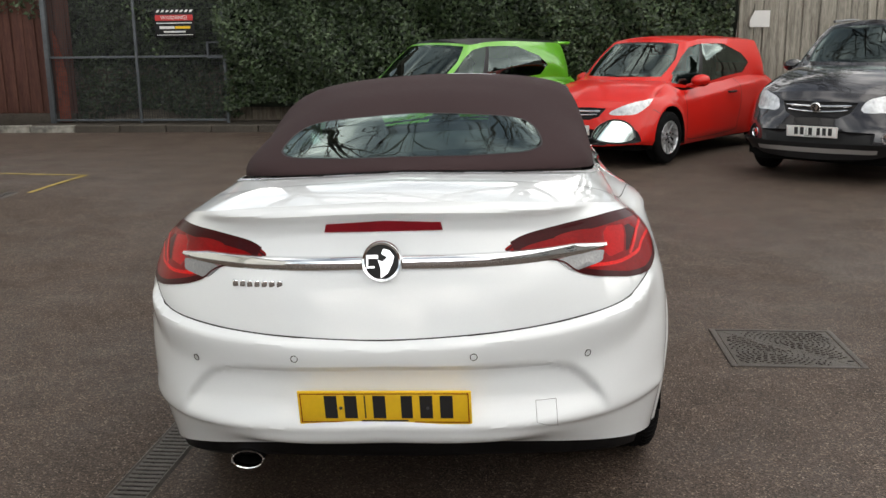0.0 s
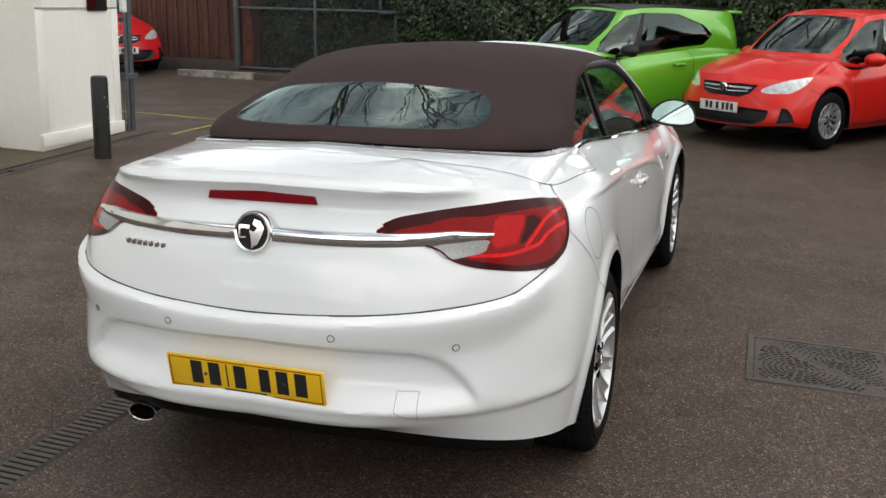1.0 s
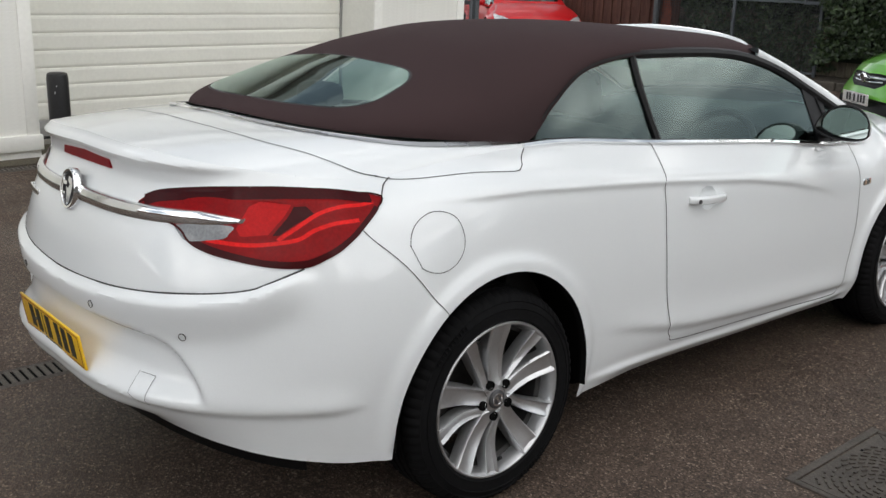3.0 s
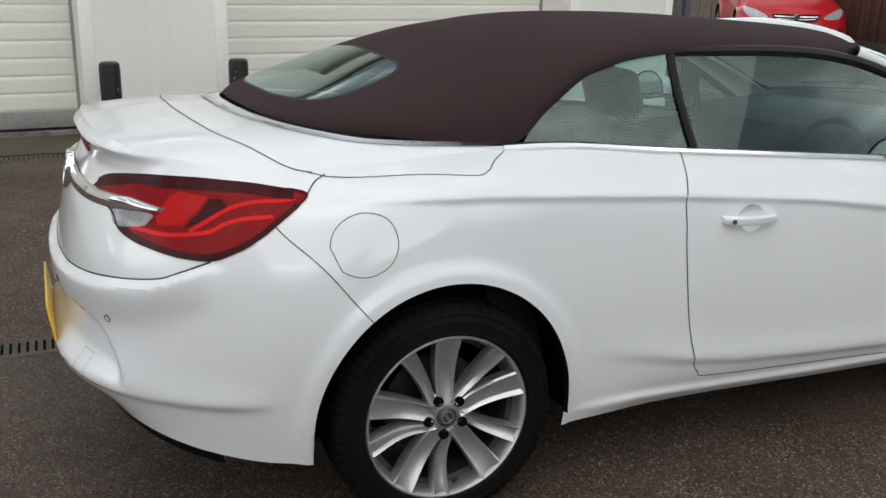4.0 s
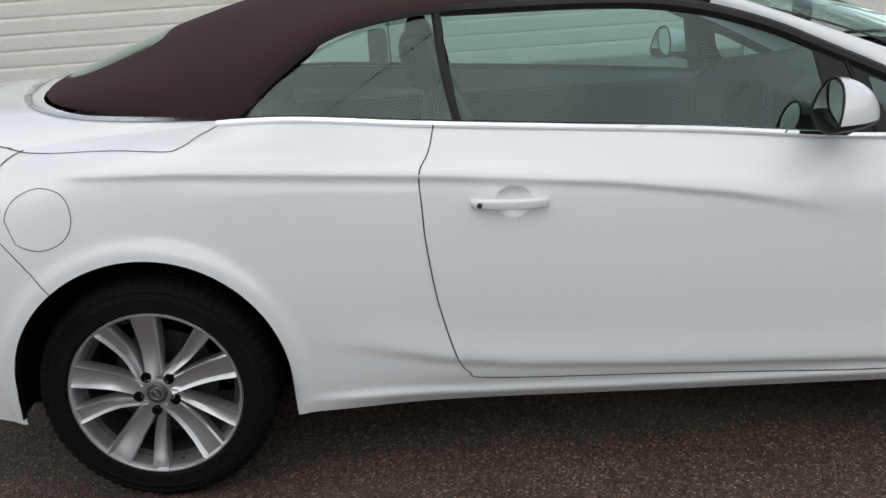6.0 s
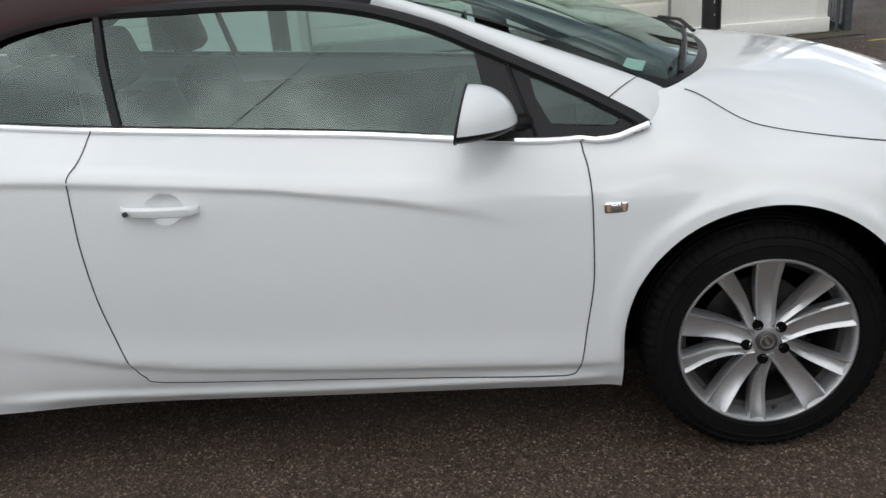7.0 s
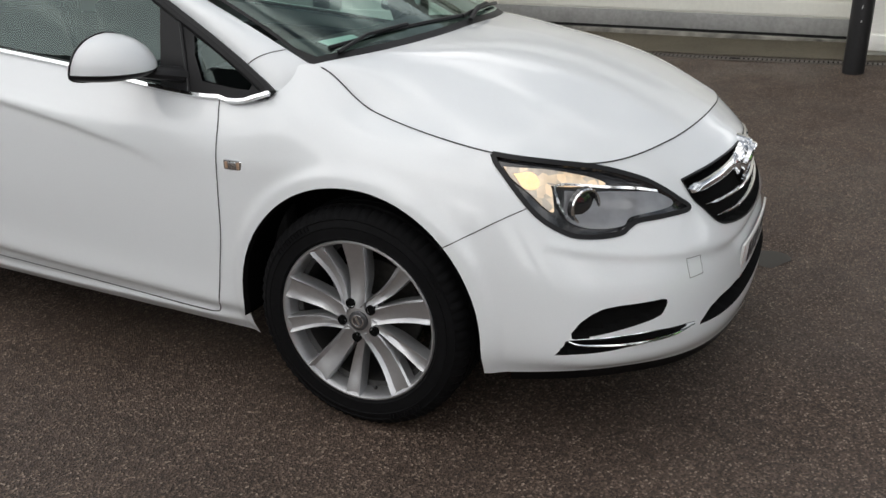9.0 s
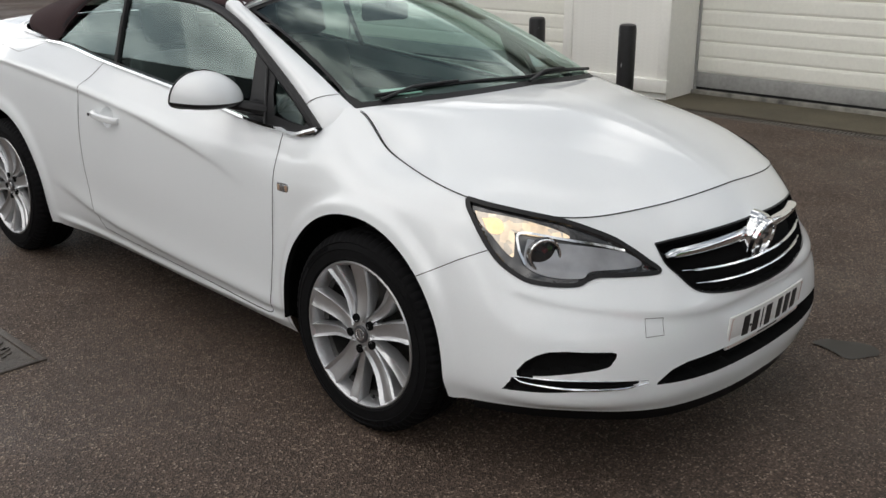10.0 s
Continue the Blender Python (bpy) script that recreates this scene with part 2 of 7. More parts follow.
UPPER = [(0, -2.32, .735), (.35, -2.295, .75), (.632, -2.191, .785), (.822, -1.970, .81), (.885, -1.75, .79), (.888, -1.35, .80), (.872, -.95, .78), (.865, -.5, .76),
         (.865, .2, .72), (.862, .85, .70), (.88, 1.1, .71), (.898, 1.35, .73), (.875, 1.75, .68), (.745, 2.035, .60), (.46, 2.252, .57), (0, 2.312, .56)]
CREASE = [(0, -2.285, .88), (.35, -2.26, .89), (.62, -2.145, .91), (.795, -1.94, .92), (.845, -1.75, .915), (.855, -1.35, .965), (.847, -.95, .955), (.842, -.5, .92),
          (.85, .2, .85), (.852, .85, .795), (.868, 1.1, .81), (.87, 1.35, .82), (.845, 1.75, .77), (.70, 2.005, .69), (.42, 2.22, .66), (0, 2.295, .66)]
SHOULDER = [(0, -2.232, 1.0), (.35, -2.21, 1.0), (.60, -2.10, 1.0), (.765, -1.90, 1.0), (.80, -1.72, .985), (.80, -1.35, 1.03), (.79, -.95, 1.015), (.80, -.5, .975),
            (.815, .2, .91), (.824, .85, .865), (.822, 1.1, .912), (.81, 1.35, .885), (.815, 1.74, .825), (.665, 1.99, .765), (.395, 2.18, .75), (0, 2.256, .755)]
BELT = [(0, -2.215, 1.123), (.35, -2.185, 1.118), (.58, -2.06, 1.096), (.70, -1.87, 1.065), (.716, -1.68, 1.054), (.705, -1.35, 1.073), (.695, -.95, 1.08), (.73, -.5, 1.045),
        (.752, .2, .99), (.780, .85, .94), (.684, 1.115, 1.042), (.728, 1.35, .93), (.785, 1.715, .872), (.633, 1.965, .827), (.37, 2.10, .835), (0, 2.155, .85)]
CAGE = np.array([BOTTOM, LOW, MIDDLE, UPPER, CREASE, SHOULDER, BELT], float)
NS, NL = CAGE.shape[1] - 1, CAGE.shape[0] - 1
AXLE = 1.3475


class Patch:
    """A surface over two parameters, cut into panels along outlines and scored with shut lines."""

    def __init__(self, fn, u0, u1, nu, v0, v1, nv):
        self.fn, self.nu, self.nv = fn, nu, nv
        self.u, self.v = np.meshgrid(np.linspace(u0, u1, nu + 1), np.linspace(v0, v1, nv + 1), indexing="ij")
        self.du, self.dv = (u1 - u0) / nu, (v1 - v0) / nv
        self.base = fn(self.u, self.v)
        self.area = np.zeros((nu, nv), int)
        self.names, self.sink = ["rest"], {}

    def near(self, pts):
        """Parameters of the surface points nearest to the given ones."""
        out = []
        for p in pts:
            d = ((self.base - np.array(p)) ** 2).sum(-1)
            i, j = np.unravel_index(d.argmin(), d.shape)
            best = [self.u[i, j], self.v[i, j]]
            for _ in range(3):
                e = 1e-3
                q = self.fn(np.array(best[0]), np.array(best[1]))
                qu = (self.fn(np.array(best[0] + e), np.array(best[1])) - q) / e
                qv = (self.fn(np.array(best[0]), np.array(best[1] + e)) - q) / e
                sol = np.linalg.lstsq(np.stack([qu, qv], 1), np.array(p) - q, rcond=None)[0]
                best[0] = float(np.clip(best[0] + np.clip(sol[0], -self.du, self.du), self.u[0, 0], self.u[-1, 0]))
                best[1] = float(np.clip(best[1] + np.clip(sol[1], -self.dv, self.dv), self.v[0, 0], self.v[0, -1]))
            out.append(best)
        return np.array(out)

    def region(self, name, pts, n=0, sink=0.0, smooth=True, uv=None):
        """Mark the cells inside the outline and draw their border onto it."""
        loop = self.near(pts) if uv is None else np.array(uv, float)
        if smooth:
            k = max(2, round((n or 12 * len(loop)) / len(loop)))
            loop = spline(np.vstack([loop[-1:], loop, loop[:2]]), (len(loop) + 2) * k + 1)[k:-2 * k]
        else:
            loop = np.vstack([loop[k] + (loop[(k + 1) % len(loop)] - loop[k]) * f for k in range(len(loop)) for f in [np.linspace(0, 1, 14)[:-1, None]]])
        uc = (self.u[:-1, :-1] + self.u[1:, :-1] + self.u[1:, 1:] + self.u[:-1, 1:]) / 4
        vc = (self.v[:-1, :-1] + self.v[1:, :-1] + self.v[1:, 1:] + self.v[:-1, 1:]) / 4
        inside = np.zeros(uc.shape, bool)
        for (ua, va), (ub, vb) in zip(loop, np.roll(loop, -1, 0)):
            hit = (va > vc) != (vb > vc)
            with np.errstate(divide="ignore", invalid="ignore"):
                inside ^= hit & (uc < (ub - ua) * (vc - va) / (vb - va + 1e-12) + ua)
        k = len(self.names)
        self.names.append(name)
        self.sink[k] = sink
        self.area[inside] = k
        pad = np.pad(inside, 1)
        around = np.stack([pad[:-1, :-1], pad[1:, :-1], pad[1:, 1:], pad[:-1, 1:]])
        edge = around.any(0) & ~around.all(0)
        seg0, seg1 = loop / (self.du, self.dv), np.roll(loop, -1, 0) / (self.du, self.dv)
        for i, j in np.argwhere(edge):
            p = np.array((self.u[i, j] / self.du, self.v[i, j] / self.dv))
            d = seg1 - seg0
            t = np.clip(((p - seg0) * d).sum(1) / ((d * d).sum(1) + 1e-12), 0, 1)
            q = seg0 + d * t[:, None]
            b = ((q - p) ** 2).sum(1).argmin()
            nu, nv = q[b] * (self.du, self.dv)
            if i not in (0, self.nu):
                self.u[i, j] = nu
            if j not in (0, self.nv):
                self.v[i, j] = nv
        return loop

    def drop(self, test, snap):
        """Take away the cells whose middle passes test(x, y, z), and move their border by snap(u, v)."""
        p = self.fn(self.u, self.v)
        c = (p[:-1, :-1] + p[1:, :-1] + p[1:, 1:] + p[:-1, 1:]) / 4
        inside = test(c)
        self.area[inside] = -1
        pad = np.pad(inside, 1)
        around = np.stack([pad[:-1, :-1], pad[1:, :-1], pad[1:, 1:], pad[:-1, 1:]])
        edge = around.any(0) & ~around.all(0)
        for i, j in np.argwhere(edge):
            q = self.near([snap(p[i, j])])[0]
            self.u[i, j], self.v[i, j] = q

    def finish(self):
        self.xyz = self.fn(self.u, self.v)
        e = 2e-3
        du = self.fn(self.u + e, self.v) - self.fn(self.u - e, self.v)
        dv = self.fn(self.u, self.v + e) - self.fn(self.u, self.v - e)
        n = np.cross(du, dv)
        self.nrm = n / (np.linalg.norm(n, axis=-1, keepdims=True) + 1e-12)
        return self

    def mesh(self, name, mirror=0):
        """Panel called name as a bmesh: right half (0), left half (1), or both halves joined (2)."""
        k = self.names.index(name)
        cells = np.argwhere(self.area == k)
        xyz = self.xyz
        if self.sink.get(k):
            pad = np.pad(np.pad(self.area == k, ((1, 1), (0, 0)), mode="edge"), ((0, 0), (1, 1)))
            whole = pad[:-1, :-1] & pad[1:, :-1] & pad[1:, 1:] & pad[:-1, 1:]
            xyz = xyz + self.nrm * (whole[..., None] * self.sink[k])
        bm = bmesh.new()
        for side in ((1,), (-1,), (1, -1))[mirror]:
            seen = {}
            def vert(i, j):
                if (i, j) not in seen:
                    x, y, z = xyz[i, j]
                    seen[i, j] = bm.verts.new((x * side, y, z))
                return seen[i, j]
            for i, j in cells:
                vs = [vert(i, j), vert(i + 1, j), vert(i + 1, j + 1), vert(i, j + 1)]
                co = [v.co for v in vs]
                if (co[0] - co[2]).cross(co[1] - co[3]).length < 1e-9:
                    continue
                bm.faces.new(vs if side > 0 else vs[::-1])
        bmesh.ops.remove_doubles(bm, verts=bm.verts, dist=1e-5)
        out = 0.0
        for f in bm.faces:
            f.normal_update()
            c = f.calc_center_median()
            out += f.normal.dot(c - Vector((0, max(-1.0, min(1.0, c.y)), .6))) * f.calc_area()
        if out < 0:
            bmesh.ops.reverse_faces(bm, faces=bm.faces)
        return bm

    def line(self, pts, width=0.005, lift=0.0012, n=0, smooth=True, bm=None, mirror=False, uv=None):
        """A thin strip that follows the surface through pts."""
        bm = bm or bmesh.new()
        q = self.near(pts) if uv is None else np.array(uv, float)
        if smooth and len(q) > 2:
            q = spline(q, n or 10 * len(q))
        else:
            q = np.vstack([a + (b - a) * f for a, b in zip(q, q[1:]) for f in [np.linspace(0, 1, 9)[:, None]]])
        p = self.fn(q[:, 0], q[:, 1])
        e = 2e-3
        du = self.fn(q[:, 0] + e, q[:, 1]) - self.fn(q[:, 0] - e, q[:, 1])
        dv = self.fn(q[:, 0], q[:, 1] + e) - self.fn(q[:, 0], q[:, 1] - e)
        nn = np.cross(du, dv)
        nn /= np.linalg.norm(nn, axis=-1, keepdims=True) + 1e-12
        t = np.gradient(p, axis=0)
        side = np.cross(nn, t)
        side /= np.linalg.norm(side, axis=-1, keepdims=True) + 1e-12
        for sx in ((1, -1) if mirror else (1,)):
            s = np.array((sx, 1, 1))
            a = [bm.verts.new((p[i] + side[i] * width / 2 + nn[i] * lift) * s) for i in range(len(p))]
            b = [bm.verts.new((p[i] - side[i] * width / 2 + nn[i] * lift) * s) for i in range(len(p))]
            for i in range(len(p) - 1):
                try:
                    f = bm.faces.new((a[i], b[i], b[i + 1], a[i + 1]))
                except ValueError:
                    continue
                if sx < 0:
                    f.normal_flip()
        return bm


CREASE_Y = (-1.8, -1.22, -.54, 0, .31, .54, .65, .9)
CREASE_Z = (1.0, .985, .932, .88, .832, .782, .745, .66)


def flank(cage, flare=0.012, recess=0.0, arch=0.40, zc=0.36, axle=AXLE):
    """The body side, tail and nose as one surface over station and line."""
    mir = cage * (-1, 1, 1)
    rows = np.concatenate([mir[:, 1:2], cage, mir[:, -2:-1]], 1)

    def fn(u, v):
        u, v = np.asarray(u, float), np.asarray(v, float)
        lines = [catmull(rows[k], u) for k in range(NL + 1)]
        lines = [2 * lines[0] - lines[1]] + lines + [2 * lines[-1] - lines[-2]]
        stack = np.stack(lines)
        i = np.clip(v.astype(int), 0, NL - 1)
        f = (v - i)[..., None]
        def pick(k):
            return np.take_along_axis(stack, (i + k)[None, ..., None] * np.ones((1, *i.shape, 3), int), 0)[0]
        a, b, c, d = pick(0), pick(1), pick(2), pick(3)
        p = 0.5 * (2 * b + (c - a) * f + (2 * a - 5 * b + 4 * c - d) * f**2 + (3 * b - a - 3 * c + d) * f**3)
        x, y, z = p[..., 0], p[..., 1], p[..., 2]
        for ya in (-axle, axle):
            r = np.hypot(y - ya, z - zc)
            x = x + flare * np.exp(-(np.maximum(r - arch - .022, 0) / 0.024) ** 2) * (z < 0.95) * smooth01(np.abs(x), .5, .8)
        if recess:
            # blade line along the door and a flared sill
            zc_ = np.interp(y, CREASE_Y, CREASE_Z)
            fade = smooth01(y, -1.75, -1.3) * (1 - smooth01(y, .25, .78))
            d = z - zc_
            x = x + fade * .011 * np.where(d > 0, np.exp(-(d / .055) ** 2), np.exp(-(d / .012) ** 2))
            zs_ = np.interp(y, (-1.0, -.81, -.65, -.5, -.29, .06, .46, .8), (.49, .457, .425, .391, .361, .338, .318, .300))
            fade = smooth01(y, -1.0, -.7) * (1 - smooth01(y, .75, 1.0))
            d = z - zs_
            x = x + fade * smooth01(y, -1.0, -.45) * .012 * np.where(d > 0, np.exp(-(d / .06) ** 2), np.exp(-(d / .014) ** 2))
            d = z - np.interp(y, (-.9, -.67, -.42, -.15, .06, .8), (.274, .272, .258, .250, .245, .240))
            x = x + fade * .017 * np.where(d > 0, np.exp(-(d / .018) ** 2), np.exp(-(d / .04) ** 2))
            rear = (y < -1.9)
            below = np.interp(np.abs(x), (0, .284, .53, .709, .757, .799), (.722, .740, .767, .795, .819, .852)) - z
            shelf = smooth01(below, 0, .022) * (1 - smooth01(below, .02, .15)) * smooth01(-y, 1.93, 2.05)
            y = y - .024 * shelf
            x = x + .012 * shelf * smooth01(np.abs(x), .45, .75)
            d = z - .467
            ledge = .014 * np.where(d > 0, np.exp(-(d / .05) ** 2), np.exp(-(d / .013) ** 2)) * smooth01(-y, 1.80, 1.98) * np.interp(np.abs(x), (.2, .6), (.5, 1))
            side = smooth01(np.abs(x), .62, .86)
            x, y = x + ledge * side, y - ledge * (1 - .75 * side)
            drop = np.interp(np.abs(x), (0, .42, .50, .545, .585, .622, .65, .69), (.655, .655, .650, .640, .615, .582, .545, .47)) - z
            deep = smooth01(drop / np.interp(np.abs(x), (.48, .56, .62, .69), (1, 1.35, 2.0, 2.2)), 0, .026) * smooth01(z, .462, .545)
            y = y + recess * deep * rear
            # shoulder under the headlamps and round the nose
            d = z - np.interp(y, (1.876, 1.95, 2.03, 2.10, 2.17, 2.24, 2.30), (.661, .642, .618, .601, .588, .571, .549))
            brow = .009 * np.where(d > 0, np.exp(-(d / .035) ** 2), np.exp(-(d / .016) ** 2)) * smooth01(y, 1.86, 2.0)
            side = smooth01(np.abs(x), .45, .85)
            x, y = x + brow * side, y + brow * (1 - side)
            lip = rear * (1 - smooth01(np.abs(x), .50, .66))
            y = y - lip * .020 * np.exp(-((z - 1.092) / .016) ** 2) + lip * .010 * np.exp(-((z - 1.03) / .03) ** 2)
        return np.stack([x, y, z], -1)

    return fn


def fan(outer, inner, bulge):
    """A crowned surface between two edge curves; v runs from the outer to the inner one."""
    def fn(u, v):
        u, v = np.asarray(u, float), np.asarray(v, float)
        a, b = outer(u), inner(u)
        p = a + (b - a) * v[..., None]
        p[..., 2] += bulge(u) * (1 - (2 * v - 1) ** 2)
        return p
    return fn


def along(pts):
    """A smooth curve over 0..1."""
    p = np.array(pts, float)
    q = np.vstack([2 * p[0] - p[1], p, 2 * p[-1] - p[-2]])
    return lambda u: catmull(q, np.clip(u, 0, 1) * (len(pts) - 1))


def arc_mirror(pts):
    """A smooth curve over 0..1 that starts square to the car's middle."""
    p = np.array(pts, float)
    q = np.vstack([p[1] * (-1, 1, 1), p, 2 * p[-1] - p[-2]])
    return lambda u: catmull(q, np.clip(u, 0, 1) * (len(pts) - 1))


# ---- wheels ----
def wheel(parent, centre, side, r_tyre=0.345, r_rim=0.248, width=0.235, spokes=5, style="pairs", outer=0.905, name="wheel", rim_mat=None):
    """side: 1 for the right of the car, -1 for the left. The outer face lies at x = outer."""
    rim_mat = rim_mat or SILVER
    x0 = outer - width / 2
    hub = new(name)
    hub.empty_display_size = 0.05
    hub.parent = parent
    hub.matrix_local = Matrix.Translation((side * x0, centre[0], centre[1])) @ Matrix.Diagonal((side, 1, 1, 1))
    w = width / 2
    pairs = style == "pairs"
    bm = bmesh.new()
    prof = [(-w + .02, r_rim - .005), (-w, r_rim + .03), (-w, r_tyre - .05), (-w + .02, r_tyre - .012), (-w + .05, r_tyre)]
    for g in (-.055, -.018, .018, .055):
        prof += [(g - .006, r_tyre), (g - .005, r_tyre - .007), (g + .005, r_tyre - .007), (g + .006, r_tyre)]
    prof += [(w - .045, r_tyre), (w - .022, r_tyre - .010), (w - .010, r_tyre - .026), (w - .008, r_tyre - .030), (w - .0105, r_tyre - .033), (w - .003, r_tyre - .052), (w, r_rim + .045), (w - .0025, r_rim + .042),
             (w - .001, r_rim + .038), (w - .006, r_rim + .02), (w - .0035, r_rim + .012), (w - .012, r_rim + .002), (w - .03, r_rim - .005)]
    turns = 210 if pairs else 72
    lathe(bm, prof, turns)
    if pairs:
        # cuts between the shoulder blocks of the tread
        for k, v in enumerate(bm.verts):
            r = math.hypot(v.co.y, v.co.z)
            if r > r_tyre - .028 and abs(v.co.x) > .058 and (k // len(prof)) % 3 == 0:
                v.co.y, v.co.z = v.co.y * (r - .006) / r, v.co.z * (r - .006) / r
    tyre = part("tyre", bm, RUBBER, hub)
    if pairs:
        bm = bmesh.new()
        for start, count, step in ((.5, 11, .045), (3.5, 9, .045), (5.2, 9, .03)):
            for k in range(count):
                h = .007 if step > .04 else .004
                box(bm, (w - .006, -.055 * step, -h), (w - .0012, .055 * step, h), .001, Matrix.Rotation(start + k * step, 4, "X") @ Matrix.Translation((0, 0, r_rim + .058)))
        tagged(part("sidewall_mark", bm, RUBBER, tyre, smooth=False), "plain raised bars on the tyre wall", kind="stuff")
    bm = bmesh.new()
    lathe(bm, [(w - .010, r_rim + .004), (w - .006, r_rim + .001), (w - .006, r_rim - .003), (w - .014, r_rim - .008), (w - .030, r_rim - .012), (w - .058, r_rim - .018)], 72)
    part("rim", bm, rim_mat, hub)
    # deeper barrel, coloured dark for the shade behind the spokes and brake dust
    bm = bmesh.new()
    lathe(bm, [(w - .0575, r_rim - .0182), (w - .066, r_rim - .032), (-w + .03, r_rim - .034), (-w + .02, r_rim - .005)], 48)
    part("barrel", bm, BARREL, hub)
    r_hub = 0.062 if r_rim > 0.22 else 0.055
    face = w - .022
    DISHED = ((-.5, -.042), (-.5, -.007), (-.43, -.001), (-.34, -.0035), (-.05, -.010), (.28, -.008), (.36, -.001), (.44, .003), (.5, -.005), (.5, -.042))
    PLAIN = ((-.5, -.042), (-.5, -.006), (-.4, .001), (0, -.003), (.4, .001), (.5, -.006), (.5, -.042))

    def spoke(turn, broad, section, r0, flip=1):
        """One spoke from the hub to the rim; turn(f) is its bearing clockwise from the top, broad(f) its width."""
        n, rings, mesh = 13, [], bmesh.new()
        for i in range(n):
            f = i / (n - 1)
            r = r0 + (r_rim - .007 - r0) * f
            a = turn(f)
            dp = face - .016 * math.sin(math.pi * min(1, f * 1.05)) + .014 * f
            out, cw = Vector((0, math.sin(a), math.cos(a))), Vector((0, math.cos(a), -math.sin(a)))
            rings.append([mesh.verts.new(out * r + cw * (flip * q * broad(f)) + Vector((dp + d * (.45 + .55 * min(1, 2.5 * f)), 0, 0))) for q, d in section])
        m = len(section)
        for a_, b_ in zip(rings, rings[1:]):
            for k in range(m):
                mesh.faces.new((a_[k], a_[(k + 1) % m], b_[(k + 1) % m], b_[k]))
        mesh.faces.new(rings[0]), mesh.faces.new(rings[-1][::-1])
        bmesh.ops.recalc_face_normals(mesh, faces=mesh.faces)
        part("spoke", mesh, rim_mat, hub)

    for k in range(spokes):
        a = 2 * math.pi * k / spokes
        if pairs:
            spoke(lambda f: a - radians(1.5) * (1 - f), lambda f: .050 + .029 * f ** 1.2, DISHED, .040)
            spoke(lambda f: a + radians(43.5 - 2.5 * f - 22 * (1 - f) ** 5), lambda f: .024 + .029 * f, DISHED, .044, -1)
        else:
            spoke(lambda f: a, lambda f: .03, PLAIN, r_hub * .8)
    bm = bmesh.new()
    rh = .052 if pairs else r_hub + .014
    lathe(bm, [(face - .05, rh + .022), (face - .024, rh + .020), (face - .010, rh + .004), (face - .005, rh - .012), (face - .004, .036), (face - .004, 0.0005)], 40)
    part("hub", bm, rim_mat, hub)
    bm = bmesh.new()
    lathe(bm, [(face - .006, .031), (face + .003, .030), (face + .005, .027), (face + .004, .0005)], 32)
    part("hub_cap", bm, CAP, hub, "dark grey hub cap with chrome emblem")
    bm = bmesh.new()
    lathe(bm, [(face + .004, .021), (face + .0065, .020), (face + .0065, .016), (face + .004, .015)], 24)
    box(bm, (face + .003, -.004, -.012), (face + .006, .004, .013), m=Matrix.Rotation(0.5, 4, "X"))
    part("emblem", bm, CHROME, hub)
    for k in range(5):
        a = 2 * math.pi * (k + 45 / 72) / 5
        bm = bmesh.new()
        lathe(bm, [(face - .012, .0150), (face + .0008, .0150), (face + .0012, .0128), (face - .003, .0115), (face - .001, .008), (face - .001, .0003)], 18)
        bmesh.ops.transform(bm, matrix=Matrix.Translation((0, math.sin(a) * .056, math.cos(a) * .056)), verts=bm.verts)
        part("wheel_bolt", bm, WELL, hub)
    bm = bmesh.new()
    lathe(bm, [(-.03, .155), (-.012, .155), (-.012, .07), (-.02, .0005)], 40)
    part("brake_disc", bm, DISC, hub)
    if style == "pairs":
        bm = bmesh.new()
        tube(bm, [(w - .05, .036, -(r_rim - .018)), (w - .034, .038, -(r_rim - .034))], .0055, 8)
        part("valve", bm, BLACK_TRIM, hub)
    return hub


CAP = material("dark_hub_cap", (0.10, 0.10, 0.105), rough=0.3, metal=0.6, spread=0.1, grain=90)
BARREL = material("dusty_shaded_rim_barrel", (0.035, 0.034, 0.033), rough=0.6, metal=0.3, spread=0.3, grain=30, blotch=6)
DISC = material("brake_steel", (0.07, 0.066, 0.062), rough=0.45, metal=0.8, spread=0.3, grain=60)


# ---- the white convertible ----
TOP_EDGE = [(0, -1.765, 1.155), (.30, -1.725, 1.15), (.52, -1.62, 1.14), (.63, -1.45, 1.125), (.665, -1.25, 1.105), (.675, -1.06, 1.093), (.655, -.93, 1.19),
            (.625, -.76, 1.29), (.605, -.5, 1.335), (.60, -.2, 1.335), (.59, .1, 1.315), (.575, .36, 1.315)]
TOP_RIDGE = [(0, -1.76, 1.16), (0, -1.70, 1.185), (0, -1.6, 1.222), (0, -1.48, 1.265), (0, -1.32, 1.32), (0, -1.1, 1.38), (0, -.9, 1.41),
             (0, -.72, 1.43), (0, -.5, 1.437), (0, -.2, 1.43), (0, .1, 1.413), (0, .43, 1.39)]
top_edge, top_ridge = along(TOP_EDGE), along(TOP_RIDGE)


def soft_top(u, v):
    u, v = np.asarray(u, float), np.asarray(v, float)
    e, r = top_edge(u), top_ridge(u)
    c, s = np.cos(v * math.pi / 2).clip(0, 1), np.sin(v * math.pi / 2).clip(0, 1)
    return np.stack([e[..., 0] * c**0.8, e[..., 1] + (r[..., 1] - e[..., 1]) * s, e[..., 2] + (r[..., 2] - e[..., 2]) * s**0.8], -1)


body_fn = flank(CAGE, recess=0.03)


def belt_at(u0, u1):
    return lambda q: body_fn(u0 + (u1 - u0) * q, np.full(np.shape(q), float(NL)))


